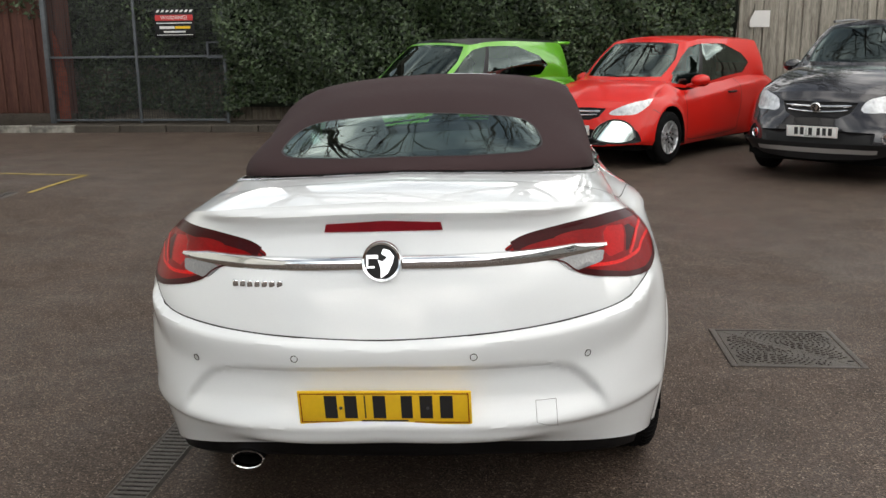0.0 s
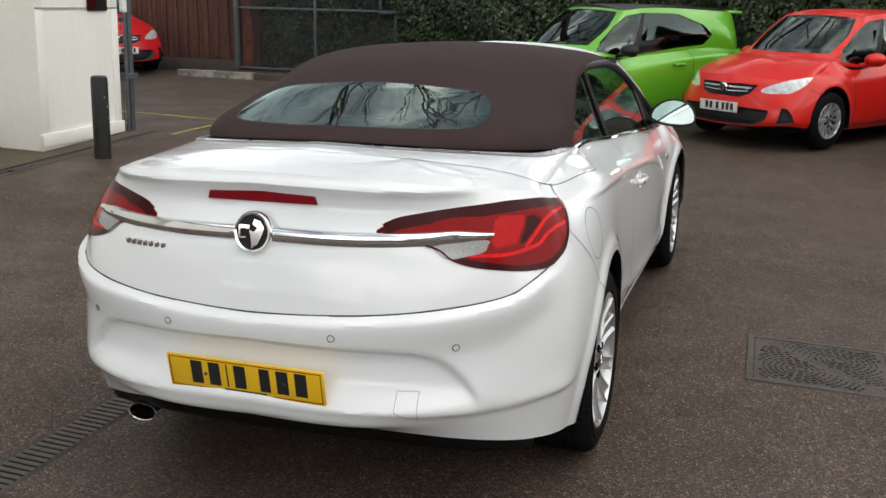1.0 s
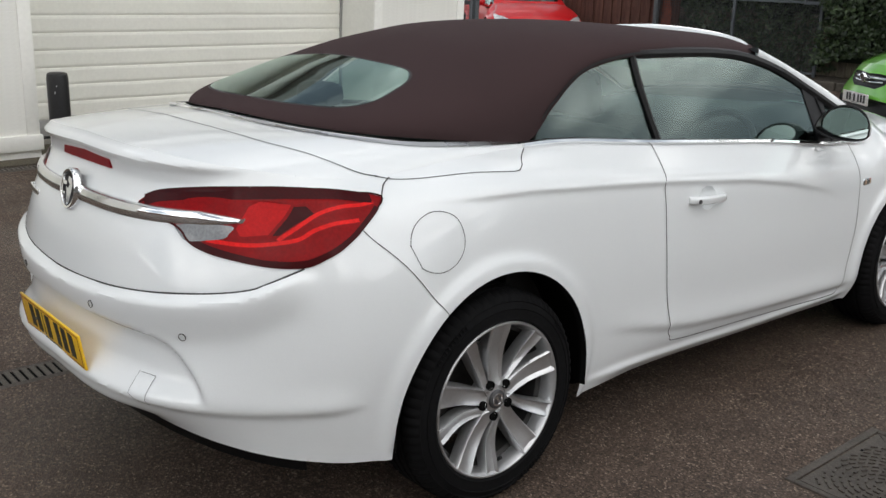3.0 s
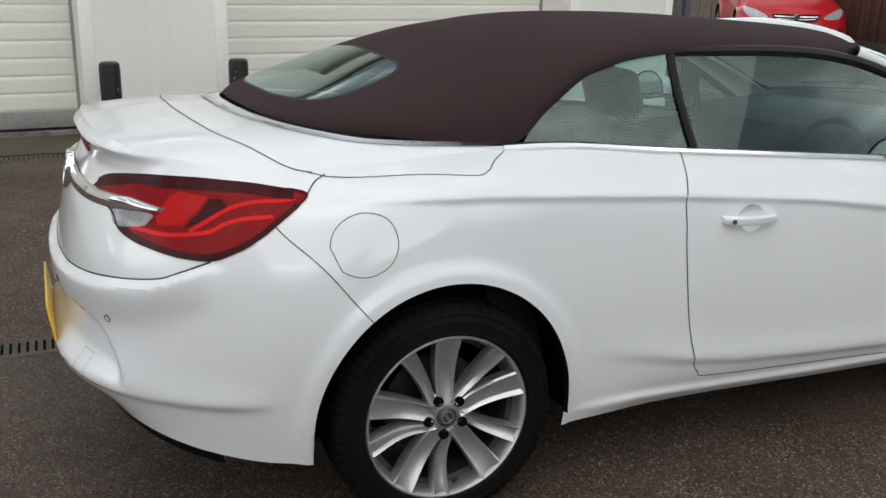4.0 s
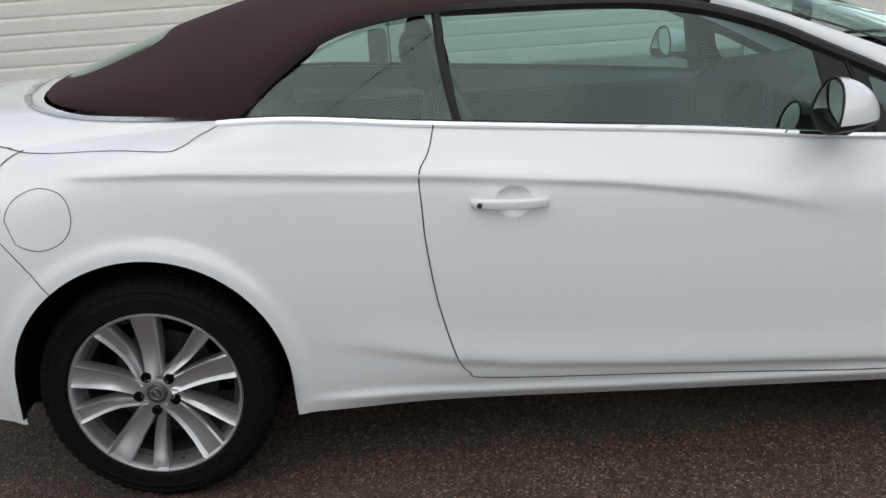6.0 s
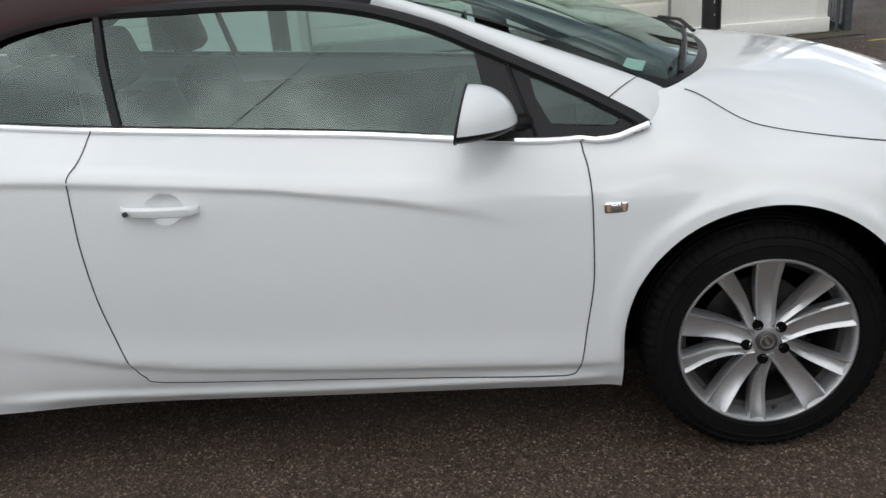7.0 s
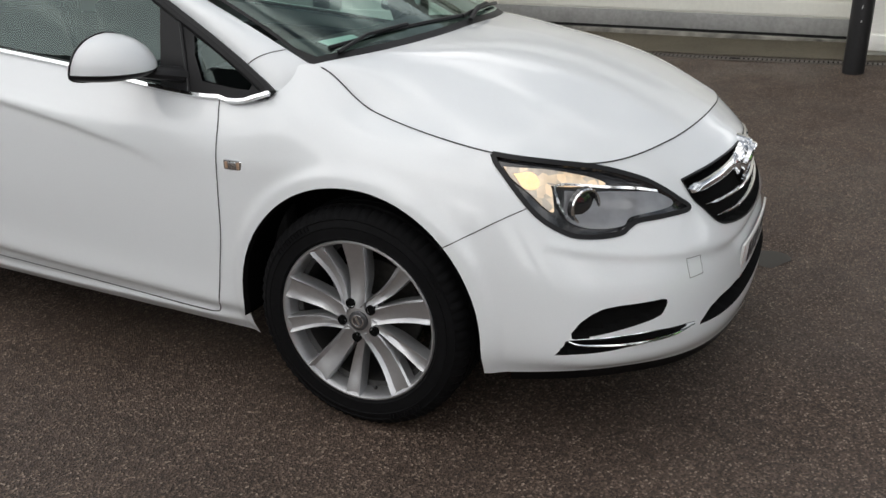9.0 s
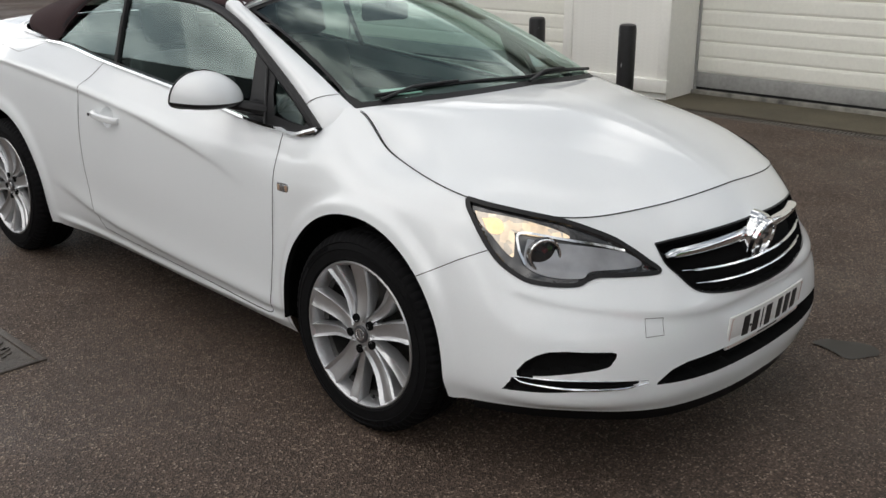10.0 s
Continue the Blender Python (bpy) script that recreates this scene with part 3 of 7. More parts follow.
screen_base = arc_mirror([(0, 1.335, 1.065), (.25, 1.315, 1.062), (.48, 1.25, 1.055), (.62, 1.16, 1.045), (.665, 1.105, 1.035)])
deck_base = arc_mirror([(0, -1.775, 1.15), (.30, -1.735, 1.145), (.53, -1.63, 1.135), (.645, -1.45, 1.115), (.69, -1.10, 1.088)])
BONNET_MID = along([(0, 2.155, .85), (0, 1.95, .943), (0, 1.745, 1.010), (0, 1.54, 1.050), (0, 1.335, 1.066)])


def bonnet_fn(u, v):
    """Crowned sheet between the middle line, the wing edge, the nose edge and the foot of the windscreen."""
    u, v = np.asarray(u, float), np.asarray(v, float)
    nose, wing = belt_at(15.0, 13.0), belt_at(13.0, 10.0)
    w = np.stack([v, v ** 2, np.abs(v) ** 2.3], -1)
    k = np.asarray(u, float)[..., None]
    one, zero = np.ones(np.shape(v)), np.zeros(np.shape(v))
    front = nose(v) - ((1 - w) * nose(zero) + w * nose(one))
    rear = screen_base(v) - ((1 - w) * screen_base(zero) + w * screen_base(one))
    end = screen_base(one) - wing(one)
    return (1 - w) * BONNET_MID(u) + w * (wing(u) + end * k) + (1 - k) * front + k * rear


deck_fn = fan(belt_at(0.0, 5.62), deck_base, lambda u: .012 - .008 * u)


def arch_cut(patch, zc=0.36, r=0.397, axle=AXLE, xmin=0.55):
    for ya in (-axle, axle):
        def test(c, ya=ya):
            dy, dz = c[..., 1] - ya, c[..., 2] - zc
            return (c[..., 0] > xmin) & ((np.hypot(dy, dz) < r) | ((dz < 0) & (np.abs(dy) < r)))

        def snap(p, ya=ya):
            dy, dz = p[1] - ya, p[2] - zc
            if dz < 0:
                return (p[0], ya + math.copysign(r, dy), p[2])
            k = r / max(1e-6, math.hypot(dy, dz))
            return (p[0], ya + dy * k, zc + dz * k)

        patch.drop(test, snap)


def arch_lip(parent, zc=0.36, r=0.397, axle=AXLE, x=0.905, depth=0.30, zlow=0.22, sides=(1, -1), mat=None):
    """Inner wheel housings: a rolled lip and a dark tunnel."""
    for sx in sides:
        for ya in (-axle, axle):
            bm = bmesh.new()
            ring = [(ya - r, zlow)] + [(ya - r * math.cos(a), zc + r * math.sin(a)) for a in np.linspace(0, math.pi, 29)] + [(ya + r, zlow)]
            rows = [[bm.verts.new((sx * px, y0 + (ya - y0) * k, z0 - (z0 - zc) * k)) for y0, z0 in ring] for px, k in ((x - .012, -.004), (x - .03, .012), (x - .06, -.03), (x - depth, -.05))]
            for a, b in zip(rows, rows[1:]):
                for i in range(len(ring) - 1):
                    bm.faces.new((a[i], a[i + 1], b[i + 1], b[i]))
            bm.faces.new(rows[-1])
            part("wheel_arch_liner", bm, WELL, parent)


def number_plate(parent, centre, mat, tilt, back=False, label="", bend=0.0):
    """A 520 x 111 mm plate with its border and plain dark bars for the registration."""
    plate = new("number_plate")
    plate.parent = parent
    plate.matrix_local = Matrix.Translation(centre) @ (Matrix.Rotation(math.pi, 4, "Z") if back else Matrix.Identity(4)) @ Matrix.Rotation(radians(tilt), 4, "X")
    tagged(plate, label)
    bm = bmesh.new()
    box(bm, (-.26, -.004, -.0555), (.26, .004, .0555), .004)
    if bend:
        bmesh.ops.subdivide_edges(bm, edges=[e for e in bm.edges if abs(e.verts[0].co.x - e.verts[1].co.x) > .3], cuts=9, use_grid_fill=True)
    part("panel", bm, mat, plate)
    bm = bmesh.new()
    for lo, hi in (((-.252, .0042, .046), (.252, .0050, .0485)), ((-.252, .0042, -.0485), (-.09, .0050, -.046)), ((.09, .0042, -.0485), (.252, .0050, -.046)),
                   ((-.252, .0042, -.046), (-.2495, .0050, .046)), ((.2495, .0042, -.046), (.252, .0050, .046))):
        box(bm, lo, hi)
    part("border_line", bm, RED if mat is YELLOW else PLATE_EDGE, plate, smooth=False)
    x = -.185
    for k, wd in enumerate((.050, .050, .016, .050, 0, .046, .050, .050)):
        if wd:
            bm = bmesh.new()
            box(bm, (-x - wd + .006, .0042, -.034), (-x - .006, .0054, .041))
            part("registration_bar", bm, INK, plate, smooth=False)
            x += wd + .010
        else:
            x += .024
    bm = bmesh.new()
    box(bm, (-.07, .0042, -.0455), (.07, .0050, -.0405))
    part("dealer_strip", bm, INK, plate, smooth=False)
    for sx in (-.13, .13):
        bm = bmesh.new()
        lathe(bm, [(.004, .0055), (.0062, .005), (.0068, .0005)], 12, "y")
        bmesh.ops.transform(bm, matrix=Matrix.Translation((sx, 0, 0)), verts=bm.verts)
        part("screw", bm, CAP, plate)
    if bend:
        for piece in plate.children:
            for v in piece.data.vertices:
                v.co.y -= bend * v.co.x ** 2
    return plate


def emblem(parent, centre, r, tilt, yaw=0.0):
    """Round chrome badge: a ring on a dark disc with plain raised shapes."""
    hub = new("badge")
    hub.parent = parent
    hub.matrix_local = Matrix.Translation(centre) @ Matrix.Rotation(yaw, 4, "Z") @ Matrix.Rotation(radians(tilt), 4, "X")
    tagged(hub, "round chrome badge with plain raised shapes")
    bm = bmesh.new()
    lathe(bm, [(-.012, r * 1.02), (.006, r), (.011, r * .93), (.010, r * .83), (.004, r * .80)], 48, "y")
    part("ring", bm, CHROME, hub)
    bm = bmesh.new()
    lathe(bm, [(.003, r * .82), (.0045, r * .4), (.005, .0005)], 40, "y")
    part("disc", bm, BLACK_TRIM, hub)
    bm = bmesh.new()
    wing = [(-.05, -.78), (.30, -.55), (.52, -.10), (.62, .25), (.40, .55), (.10, .62), (.0, .40), (.28, .22), (.05, .02), (-.18, .10), (-.05, -.30)]
    polygon_plate(bm, [(-x * r, .0045, z * r) for x, z in wing], (0, .005, 0))
    for a, b, c, d in ((-.72, .16, -.16, .34), (-.74, -.30, -.34, -.20), (-.74, -.28, -.64, .30)):
        box(bm, (-c * r, .0045, b * r), (-a * r, .009, d * r))
    part("raised_shape", bm, CHROME, hub, smooth=False)
    return hub


def convertible():
    car = thing("convertible_car", "white convertible car with dark brown fabric roof raised, parked on tarmac", "car")
    body = Patch(body_fn, 0, NS, 420, 0, NL, 96)
    # --- panels ---
    lid = [(0, -2.323, .724), (.284, -2.307, .742), (.53, -2.243, .769), (.709, -2.123, .797), (.757, -2.062, .821), (.799, -1.983, .857)]
    lid_uv = spline(body.near(lid), 30)
    seam = [(.821, -1.819, .944), (.86, -1.752, .876), (.896, -1.643, .755), (.916, -1.582, .68)]
    lamp_front = [(.818, -1.936, .877), (.829, -1.876, .907), (.821, -1.819, .944)]
    seam_uv = spline(body.near([lid[-1], *lamp_front, *seam[1:]]), 30)
    u_arch = body.near([(.90, -1.40, .5)])[0][0]
    rear_bumper = np.vstack([lid_uv, seam_uv, [(u_arch, 2.5), (u_arch, 0), (0, 0)]])
    body.region("rear_bumper", None, uv=rear_bumper, smooth=False)
    u_tip = body.near([(.785, -1.749, .997)])[0][0]
    boot = np.vstack([lid_uv, spline(body.near([lid[-1], (.818, -1.936, .879), (.829, -1.876, .909), (.801, -1.759, .981), (.774, -1.72, 1.006), (.728, -1.657, 1.04)]), 20), [(u_tip + .15, NL), (0, NL)]])
    body.region("boot_lid", None, uv=boot, smooth=False)
    door_pts = [(.737, -.42, 1.04), (.732, -.475, 1.044), (.735, -.497, 1.04), (.784, -.512, .994), (.839, -.545, .932), (.858, -.543, .834), (.867, -.538, .734), (.872, -.515, .56), (.861, -.471, .39), (.853, -.44, .335),
                (.848, -.375, .307), (.848, .131, .283), (.846, .62, .259), (.847, .74, .255), (.848, .80, .256), (.851, .822, .272), (.866, .848, .405), (.868, .870, .55), (.863, .873, .687), (.849, .872, .806), (.822, .866, .869), (.800, .857, .906), (.783, .849, .936), (.778, .82, .941), (.772, .74, .947)]
    door_uv = body.near(door_pts)
    body.region("door", None, uv=door_uv, n=160)
    seam_f = [(.915, 1.630, .630), (.889, 1.697, .668), (.861, 1.768, .708), (.819, 1.838, .742)]
    u_af = body.near([(.90, 1.45, .5)])[0][0]
    head = [(.785, 1.725, .867), (.78, 1.746, .864), (.721, 1.867, .843), (.639, 1.968, .817), (.562, 2.064, .777), (.522, 2.121, .742), (.489, 2.163, .706), (.466, 2.192, .674), (.547, 2.144, .672),
            (.618, 2.089, .674), (.649, 2.069, .665), (.682, 2.051, .652), (.752, 1.983, .657), (.786, 1.934, .673), (.811, 1.867, .718), (.815, 1.808, .778), (.801, 1.748, .839)]
    v_top = float(NL)
    fb = np.vstack([spline(body.near(seam_f), 14), body.near([(.77, 1.80, .86), (.693, 1.902, .838)]), [(body.near([(.633, 1.965, .827)])[0][0], v_top), (NS, v_top), (NS, 0), (u_af, 0), (u_af, 2.2)]])
    body.region("front_bumper", None, uv=fb, smooth=False)
    tail = [(.35, -2.221, .973), (.408, -2.185, 1.009), (.46, -2.16, 1.02), (.582, -2.087, 1.035), (.68, -1.974, 1.04), (.751, -1.824, 1.026), (.757, -1.756, 1.019), (.774, -1.72, 1.006), (.801, -1.759, .981),
            (.821, -1.819, .946), (.829, -1.876, .907), (.818, -1.936, .877), (.798, -1.982, .861), (.75, -2.048, .861), (.679, -2.116, .874), (.611, -2.16, .888), (.56, -2.18, .906), (.506, -2.189, .938)]
    body.region("tail_lamp", tail, sink=.002, n=260)
    body.region("facet", [(.649, -2.054, 1.0), (.661, -2.026, 1.012), (.714, -1.967, 1.006), (.721, -1.993, .981), (.717, -2.039, .938), (.67, -2.093, .93), (.655, -2.098, .95)], n=90, smooth=False)
    body.region("notch", [(.722, -1.965, 1.003), (.739, -1.938, 1.005), (.762, -1.927, .986), (.749, -1.969, .966), (.734, -2.017, .936), (.722, -2.03, .934), (.726, -1.986, .978)], n=90, smooth=False)
    body.region("head_lamp", head, sink=-.012, n=220)
    grille = [(.449, 2.16, .747), (.378, 2.187, .752), (.258, 2.222, .756), (.12, 2.247, .759)]
    grille_uv = np.vstack([body.near(grille), [(NS, body.near([(0, 2.254, .760)])[0][1]), (NS, body.near([(0, 2.32, .556)])[0][1])],
                           body.near([(.16, 2.31, .564), (.31, 2.285, .588), (.374, 2.26, .611), (.412, 2.222, .655), (.441, 2.194, .695)])])
    body.region("grille_mouth", None, uv=grille_uv, smooth=False, sink=-.035)
    low_uv = np.vstack([body.near([(.564, 2.263, .366), (.507, 2.283, .402), (.446, 2.301, .414), (.33, 2.323, .412)]), [(NS, body.near([(0, 2.34, .405)])[0][1]), (NS, body.near([(0, 2.35, .338)])[0][1])],
                        body.near([(.304, 2.333, .347), (.445, 2.307, .356)])])
    body.region("low_intake", None, uv=low_uv, smooth=False, sink=-.05)
    fog = [(.865, 1.943, .356), (.855, 1.972, .407), (.838, 1.999, .448), (.82, 2.025, .469), (.799, 2.05, .481), (.766, 2.089, .484), (.659, 2.187, .478), (.659, 2.19, .463), (.68, 2.183, .437), (.71, 2.161, .429), (.764, 2.112, .421), (.855, 1.973, .402)]
    body.region("fog_pocket", fog, sink=-.03, n=150, smooth=False)
    wedge = [(.867, 1.94, .352), (.855, 1.973, .399), (.80, 2.07, .402), (.70, 2.17, .396), (.582, 2.253, .386), (.651, 2.214, .371), (.767, 2.118, .367), (.843, 2.007, .358)]
    body.region("blade_pocket", wedge, sink=-.012, n=120, smooth=False)
    flap = body.region("fuel_flap", [(.865, -1.685, .883), (.855, -1.655, .944), (.842, -1.592, .965), (.855, -1.522, .945), (.875, -1.498, .882), (.89, -1.525, .825), (.89, -1.592, .800), (.885, -1.66, .825)], n=96)
    body.region("handle_cup", [(.862, -.345, .850), (.860, -.325, .878), (.858, -.29, .888), (.858, -.255, .878), (.862, -.235, .846), (.864, -.255, .812), (.864, -.29, .798), (.864, -.325, .812)], n=80, sink=-.016)
    arch_cut(body)
    body.finish()

    shell = new("body")
    shell.parent = car
    for side, nm in ((0, "right_wing_panel"), (1, "left_wing_panel")):
        part("side_panel", body.mesh("rest", side), WHITE, shell)
    bumper_r = part("rear_bumper", body.mesh("rear_bumper", 2), WHITE, car)
    bumper_f = part("front_bumper", body.mesh("front_bumper", 2), WHITE, car)
    boot_lid = part("boot_lid", body.mesh("boot_lid", 2), WHITE, car)
    doors = [part("door", body.mesh("door", s), WHITE, car) for s in (0, 1)]
    for s in (0, 1):
        part("handle_cup", body.mesh("handle_cup", s), WHITE, doors[s])
    part("fuel_flap", body.mesh("fuel_flap", 0), WHITE, shell)
    part("side_patch", body.mesh("fuel_flap", 1), WHITE, shell)
    for s in (0, 1):
        lamp = part("tail_lamp", body.mesh("tail_lamp", s), RED, car, "red tail lamp wrapping round the corner")
        part("facet", body.mesh("facet", s), RED_FACET, lamp)
        part("dark_notch", body.mesh("notch", s), RED_DARK, lamp)
        part("reversing_lens", surface_plate(body, [(.500, -2.19, .940), (.57, -2.15, .950), (.642, -2.10, .952), (.645, -2.11, .935), (.637, -2.122, .921), (.60, -2.15, .912), (.552, -2.18, .905), (.522, -2.187, .922)], .003, (1, -1)[s], 60), CLEAR_GREY, lamp)
        for pts, w, mat, name in (([(.37, -2.212, .984), (.422, -2.18, 1.002), (.544, -2.11, 1.022), (.643, -2.02, 1.028), (.695, -1.955, 1.03), (.748, -1.84, 1.018), (.768, -1.755, 1.008)], .036, RED_DARK, "dark_band"),
                                  ([(.790, -1.75, .985), (.815, -1.835, .932), (.821, -1.88, .907), (.812, -1.936, .882), (.79, -1.985, .868), (.74, -2.052, .868), (.675, -2.114, .882), (.606, -2.158, .898), (.556, -2.178, .914)], .015, RED_DARK, "dark_band"),
                                  ([(.737, -2.023, .924), (.753, -1.976, .954), (.766, -1.915, .986), (.776, -1.855, .996), (.782, -1.797, .996), (.779, -1.755, .998)], .011, RED_LIGHT, "light_guide"),
                                  ([(.60, -2.148, .913), (.683, -2.09, .910), (.73, -2.036, .915), (.767, -1.978, .927), (.781, -1.936, .949), (.797, -1.883, .962), (.808, -1.82, .964)], .011, RED_LIGHT, "light_guide"),
                                  (tail + tail[:1], .006, RED_DARK, "rim")):
            bm = bmesh.new()
            body.line(pts, bm=bm, width=w, lift=.0026 if name != "rim" else .0032, n=14 * len(pts))
            if s:
                bmesh.ops.transform(bm, matrix=Matrix.Diagonal((-1, 1, 1, 1)), verts=bm.verts)
                bmesh.ops.reverse_faces(bm, faces=bm.faces)
            part(name, bm, mat, lamp)
        lamp = part("head_lamp", body.mesh("head_lamp", s), LAMP_DARK, car, "black-edged headlamp, indicator glowing amber")
        head_parts(lamp, body, s, head)
        bm = body.line(None, uv=body.near([*head, head[0]]), width=.014, lift=.0028, n=200)
        if s:
            bmesh.ops.transform(bm, matrix=Matrix.Diagonal((-1, 1, 1, 1)), verts=bm.verts)
            bmesh.ops.reverse_faces(bm, faces=bm.faces)
        part("border", bm, BLACK_TRIM, lamp)
        part("fog_pocket", body.mesh("fog_pocket", s), WELL, bumper_f)
        part("blade_pocket", body.mesh("blade_pocket", s), WELL, bumper_f)
    part("grille_mouth", body.mesh("grille_mouth", 2), WELL, bumper_f)
    part("low_intake", body.mesh("low_intake", 2), WELL, bumper_f)
    arch_lip(shell, zlow=.29)

    # --- shut lines ---
    bm = bmesh.new()
    body.line(None, uv=lid_uv, bm=bm, n=60, mirror=True, width=.005)
    body.line(seam, bm=bm, mirror=True, width=.0026)
    body.line(None, uv=np.vstack([door_uv, door_uv[:1]]), n=170, bm=bm, mirror=True, width=.0038)
    body.line(seam_f, bm=bm, mirror=True, width=.0026)
    body.line([(.774, -1.72, 1.006), (.741, -1.69, 1.03), (.722, -1.655, 1.045)], bm=bm, mirror=True, width=.004)
    body.line([(.711, -1.70, 1.049), (.719, -1.68, 1.046), (.728, -1.657, 1.04)], bm=bm, mirror=True, width=.0035)
    body.line([(.728, -1.657, 1.04), (.767, -1.465, 1.039), (.798, -1.253, 1.031), (.783, -1.195, 1.038), (.742, -1.156, 1.058), (.693, -1.096, 1.084)], bm=bm, mirror=True, width=.0032)
    body.line(None, uv=np.vstack([flap, flap[:2]]), bm=bm, n=120, width=.0022)
    body.line([(.444, -2.29, .531), (.504, -2.268, .529), (.503, -2.277, .468), (.444, -2.312, .470), (.444, -2.29, .531)], bm=bm, width=.0012, smooth=False)
    body.line([(.558, 2.209, .558), (.509, 2.24, .556), (.519, 2.252, .507), (.571, 2.223, .507), (.558, 2.209, .558)], bm=bm, mirror=True, width=.0015, smooth=False)
    body.line(None, uv=[(u, NL - .02) for u in np.linspace(10.15, NS, 40)], bm=bm, mirror=True, width=.0042)
    part("shut_line", bm, SEAM, shell, "dark gaps between the panels")
    for x, z in ((.262, .681), (.598, .663), (-.262, .681), (-.598, .663)):
        left, x = x < 0, abs(x)
        bm = bmesh.new()
        q = body.near([(x, -2.34 if x < .4 else -2.23, z)])[0]
        c = body_fn(np.array(q[0]), np.array(q[1]))
        lathe(bm, [(-.004, .0112), (.0020, .0112), (.0024, .0098), (.0012, .0094), (.0012, .0090)], 24, "y")
        du, dv = [Vector(body_fn(np.array(q[0] + a), np.array(q[1] + b)) - c) for a, b in ((.06, 0), (0, .04))]
        out = du.cross(dv).normalized()
        turn = Vector((0, 1, 0)).rotation_difference(out if out.y < 0 else -out).to_matrix().to_4x4()
        bmesh.ops.transform(bm, matrix=Matrix.Translation(c) @ turn, verts=bm.verts)
        bmesh.ops.recalc_face_normals(bm, faces=bm.faces)
        if left:
            bmesh.ops.transform(bm, matrix=Matrix.Diagonal((-1, 1, 1, 1)), verts=bm.verts)
            bmesh.ops.reverse_faces(bm, faces=bm.faces)
        part("parking_sensor", bm, SEAM, bumper_r)

    # --- bonnet, deck, soft top ---
    bon = Patch(bonnet_fn, 0, 1, 70, 0, 1, 50).finish()
    part("bonnet", bon.mesh("rest", 2), WHITE, car)
    deck = Patch(deck_fn, 0, 1, 80, 0, 1, 24)
    seam_d = [(0, -1.96, 1.147), (.264, -1.943, 1.142), (.447, -1.908, 1.129), (.595, -1.835, 1.109), (.68, -1.775, 1.075), (.719, -1.70, 1.047)]
    du = spline(deck.near(seam_d), 24)
    deck.region("cover", None, uv=np.vstack([du, [(du[-1][0], 0), (1, 0), (1, 1), (0, 1)]]), smooth=False)
    deck.finish()
    part("deck_skin", deck.mesh("rest", 2), WHITE, boot_lid)
    cover = part("roof_cover", deck.mesh("cover", 2), WHITE, car, "white panel that covers the folded roof")
    part("shut_line", deck.line(None, uv=du, n=60, mirror=True, width=.0035), SEAM, cover)
    bm = bmesh.new()
    deck.line(None, uv=[(u, .89) for u in np.linspace(0, .99, 40)], bm=bm, mirror=True, width=.020, lift=.005)
    part("chrome_strip", bm, SATIN, cover)
    top = Patch(soft_top, 0, 1, 150, 0, 1, 60)
    rw = [(0, -1.325, 1.318), (.206, -1.325, 1.309), (.363, -1.315, 1.297), (.425, -1.355, 1.275), (.455, -1.446, 1.243), (.452, -1.545, 1.21), (.375, -1.62, 1.198), (.20, -1.668, 1.194), (0, -1.68, 1.193)]
    rw_uv = spline(top.near(rw), 60)
    rw_uv[0, 1] = rw_uv[-1, 1] = 1.0
    top.region("rear_window", None, uv=rw_uv, smooth=False)
    top.finish()
    roof = part("soft_top", top.mesh("rest", 2), FABRIC, car, "dark brown fabric folding roof")
    part("rear_window", top.mesh("rear_window", 2), REAR_GLASS, roof, "tinted heated rear window")
    for sx in (1, -1):
        bm = bmesh.new()
        top.line(None, uv=[(u, .03) for u in np.linspace(.50, .995, 60)], bm=bm, width=.009, lift=.002)
        if sx < 0:
            bmesh.ops.transform(bm, matrix=Matrix.Diagonal((-1, 1, 1, 1)), verts=bm.verts)
            bmesh.ops.reverse_faces(bm, faces=bm.faces)
        part("roof_seal", bm, BLACK_TRIM, roof)
    bm = bmesh.new()
    top.line(rw, bm=bm, mirror=True, width=.008, lift=.0005, n=60)
    part("window_border", bm, BLACK_TRIM, roof)

    # --- windscreen, pillars, side glass ---
    header = arc_mirror([(0, .46, 1.385), (.25, .45, 1.378), (.45, .41, 1.355), (.555, .36, 1.318)])
    def screen_fn(u, v):
        a, b = screen_base(u), header(u)
        p = a + (b - a) * v[..., None]
        p[..., 2] += .03 * (1 - (2 * v - 1) ** 2)
        return p
    scr = Patch(screen_fn, 0, 1, 40, 0, 1, 30)
    scr.region("glass", None, uv=[(0, .033), (.85, .033), (.95, .10), (.965, .95), (0, .95)], smooth=False)
    scr.finish()
    frame_ = part("windscreen_frame", scr.mesh("rest", 2), BLACK_TRIM, car, "black ceramic border of the windscreen")
    part("windscreen", scr.mesh("glass", 2), SCREEN, frame_)
    def side_x(y, z):
        return .722 + .025 * y - .40 * (z - 1.03)
    frame_line = along([(side_x(y, z) - .004, y, z) for y, z in ((.30, 1.308), (.45, 1.256), (.60, 1.190), (.75, 1.120), (.90, 1.045), (1.02, .982))] + [(.735, 1.10, .955)])
    screen_edge = along([(.565, .32, 1.343), (.583, .46, 1.291), (.607, .61, 1.236), (.629, .76, 1.180), (.650, .91, 1.121), (.668, 1.05, 1.062), (.655, 1.15, 1.005)])
    def pillar_fn(u, v):
        a, b = frame_line(np.asarray(u, float)), screen_edge(np.asarray(u, float))
        v = np.asarray(v, float)[..., None]
        return a * (1 - v) + b * v + np.array((.026, .006, .020)) * 4 * v * (1 - v) * (1 - np.asarray(u, float)[..., None] ** 4)
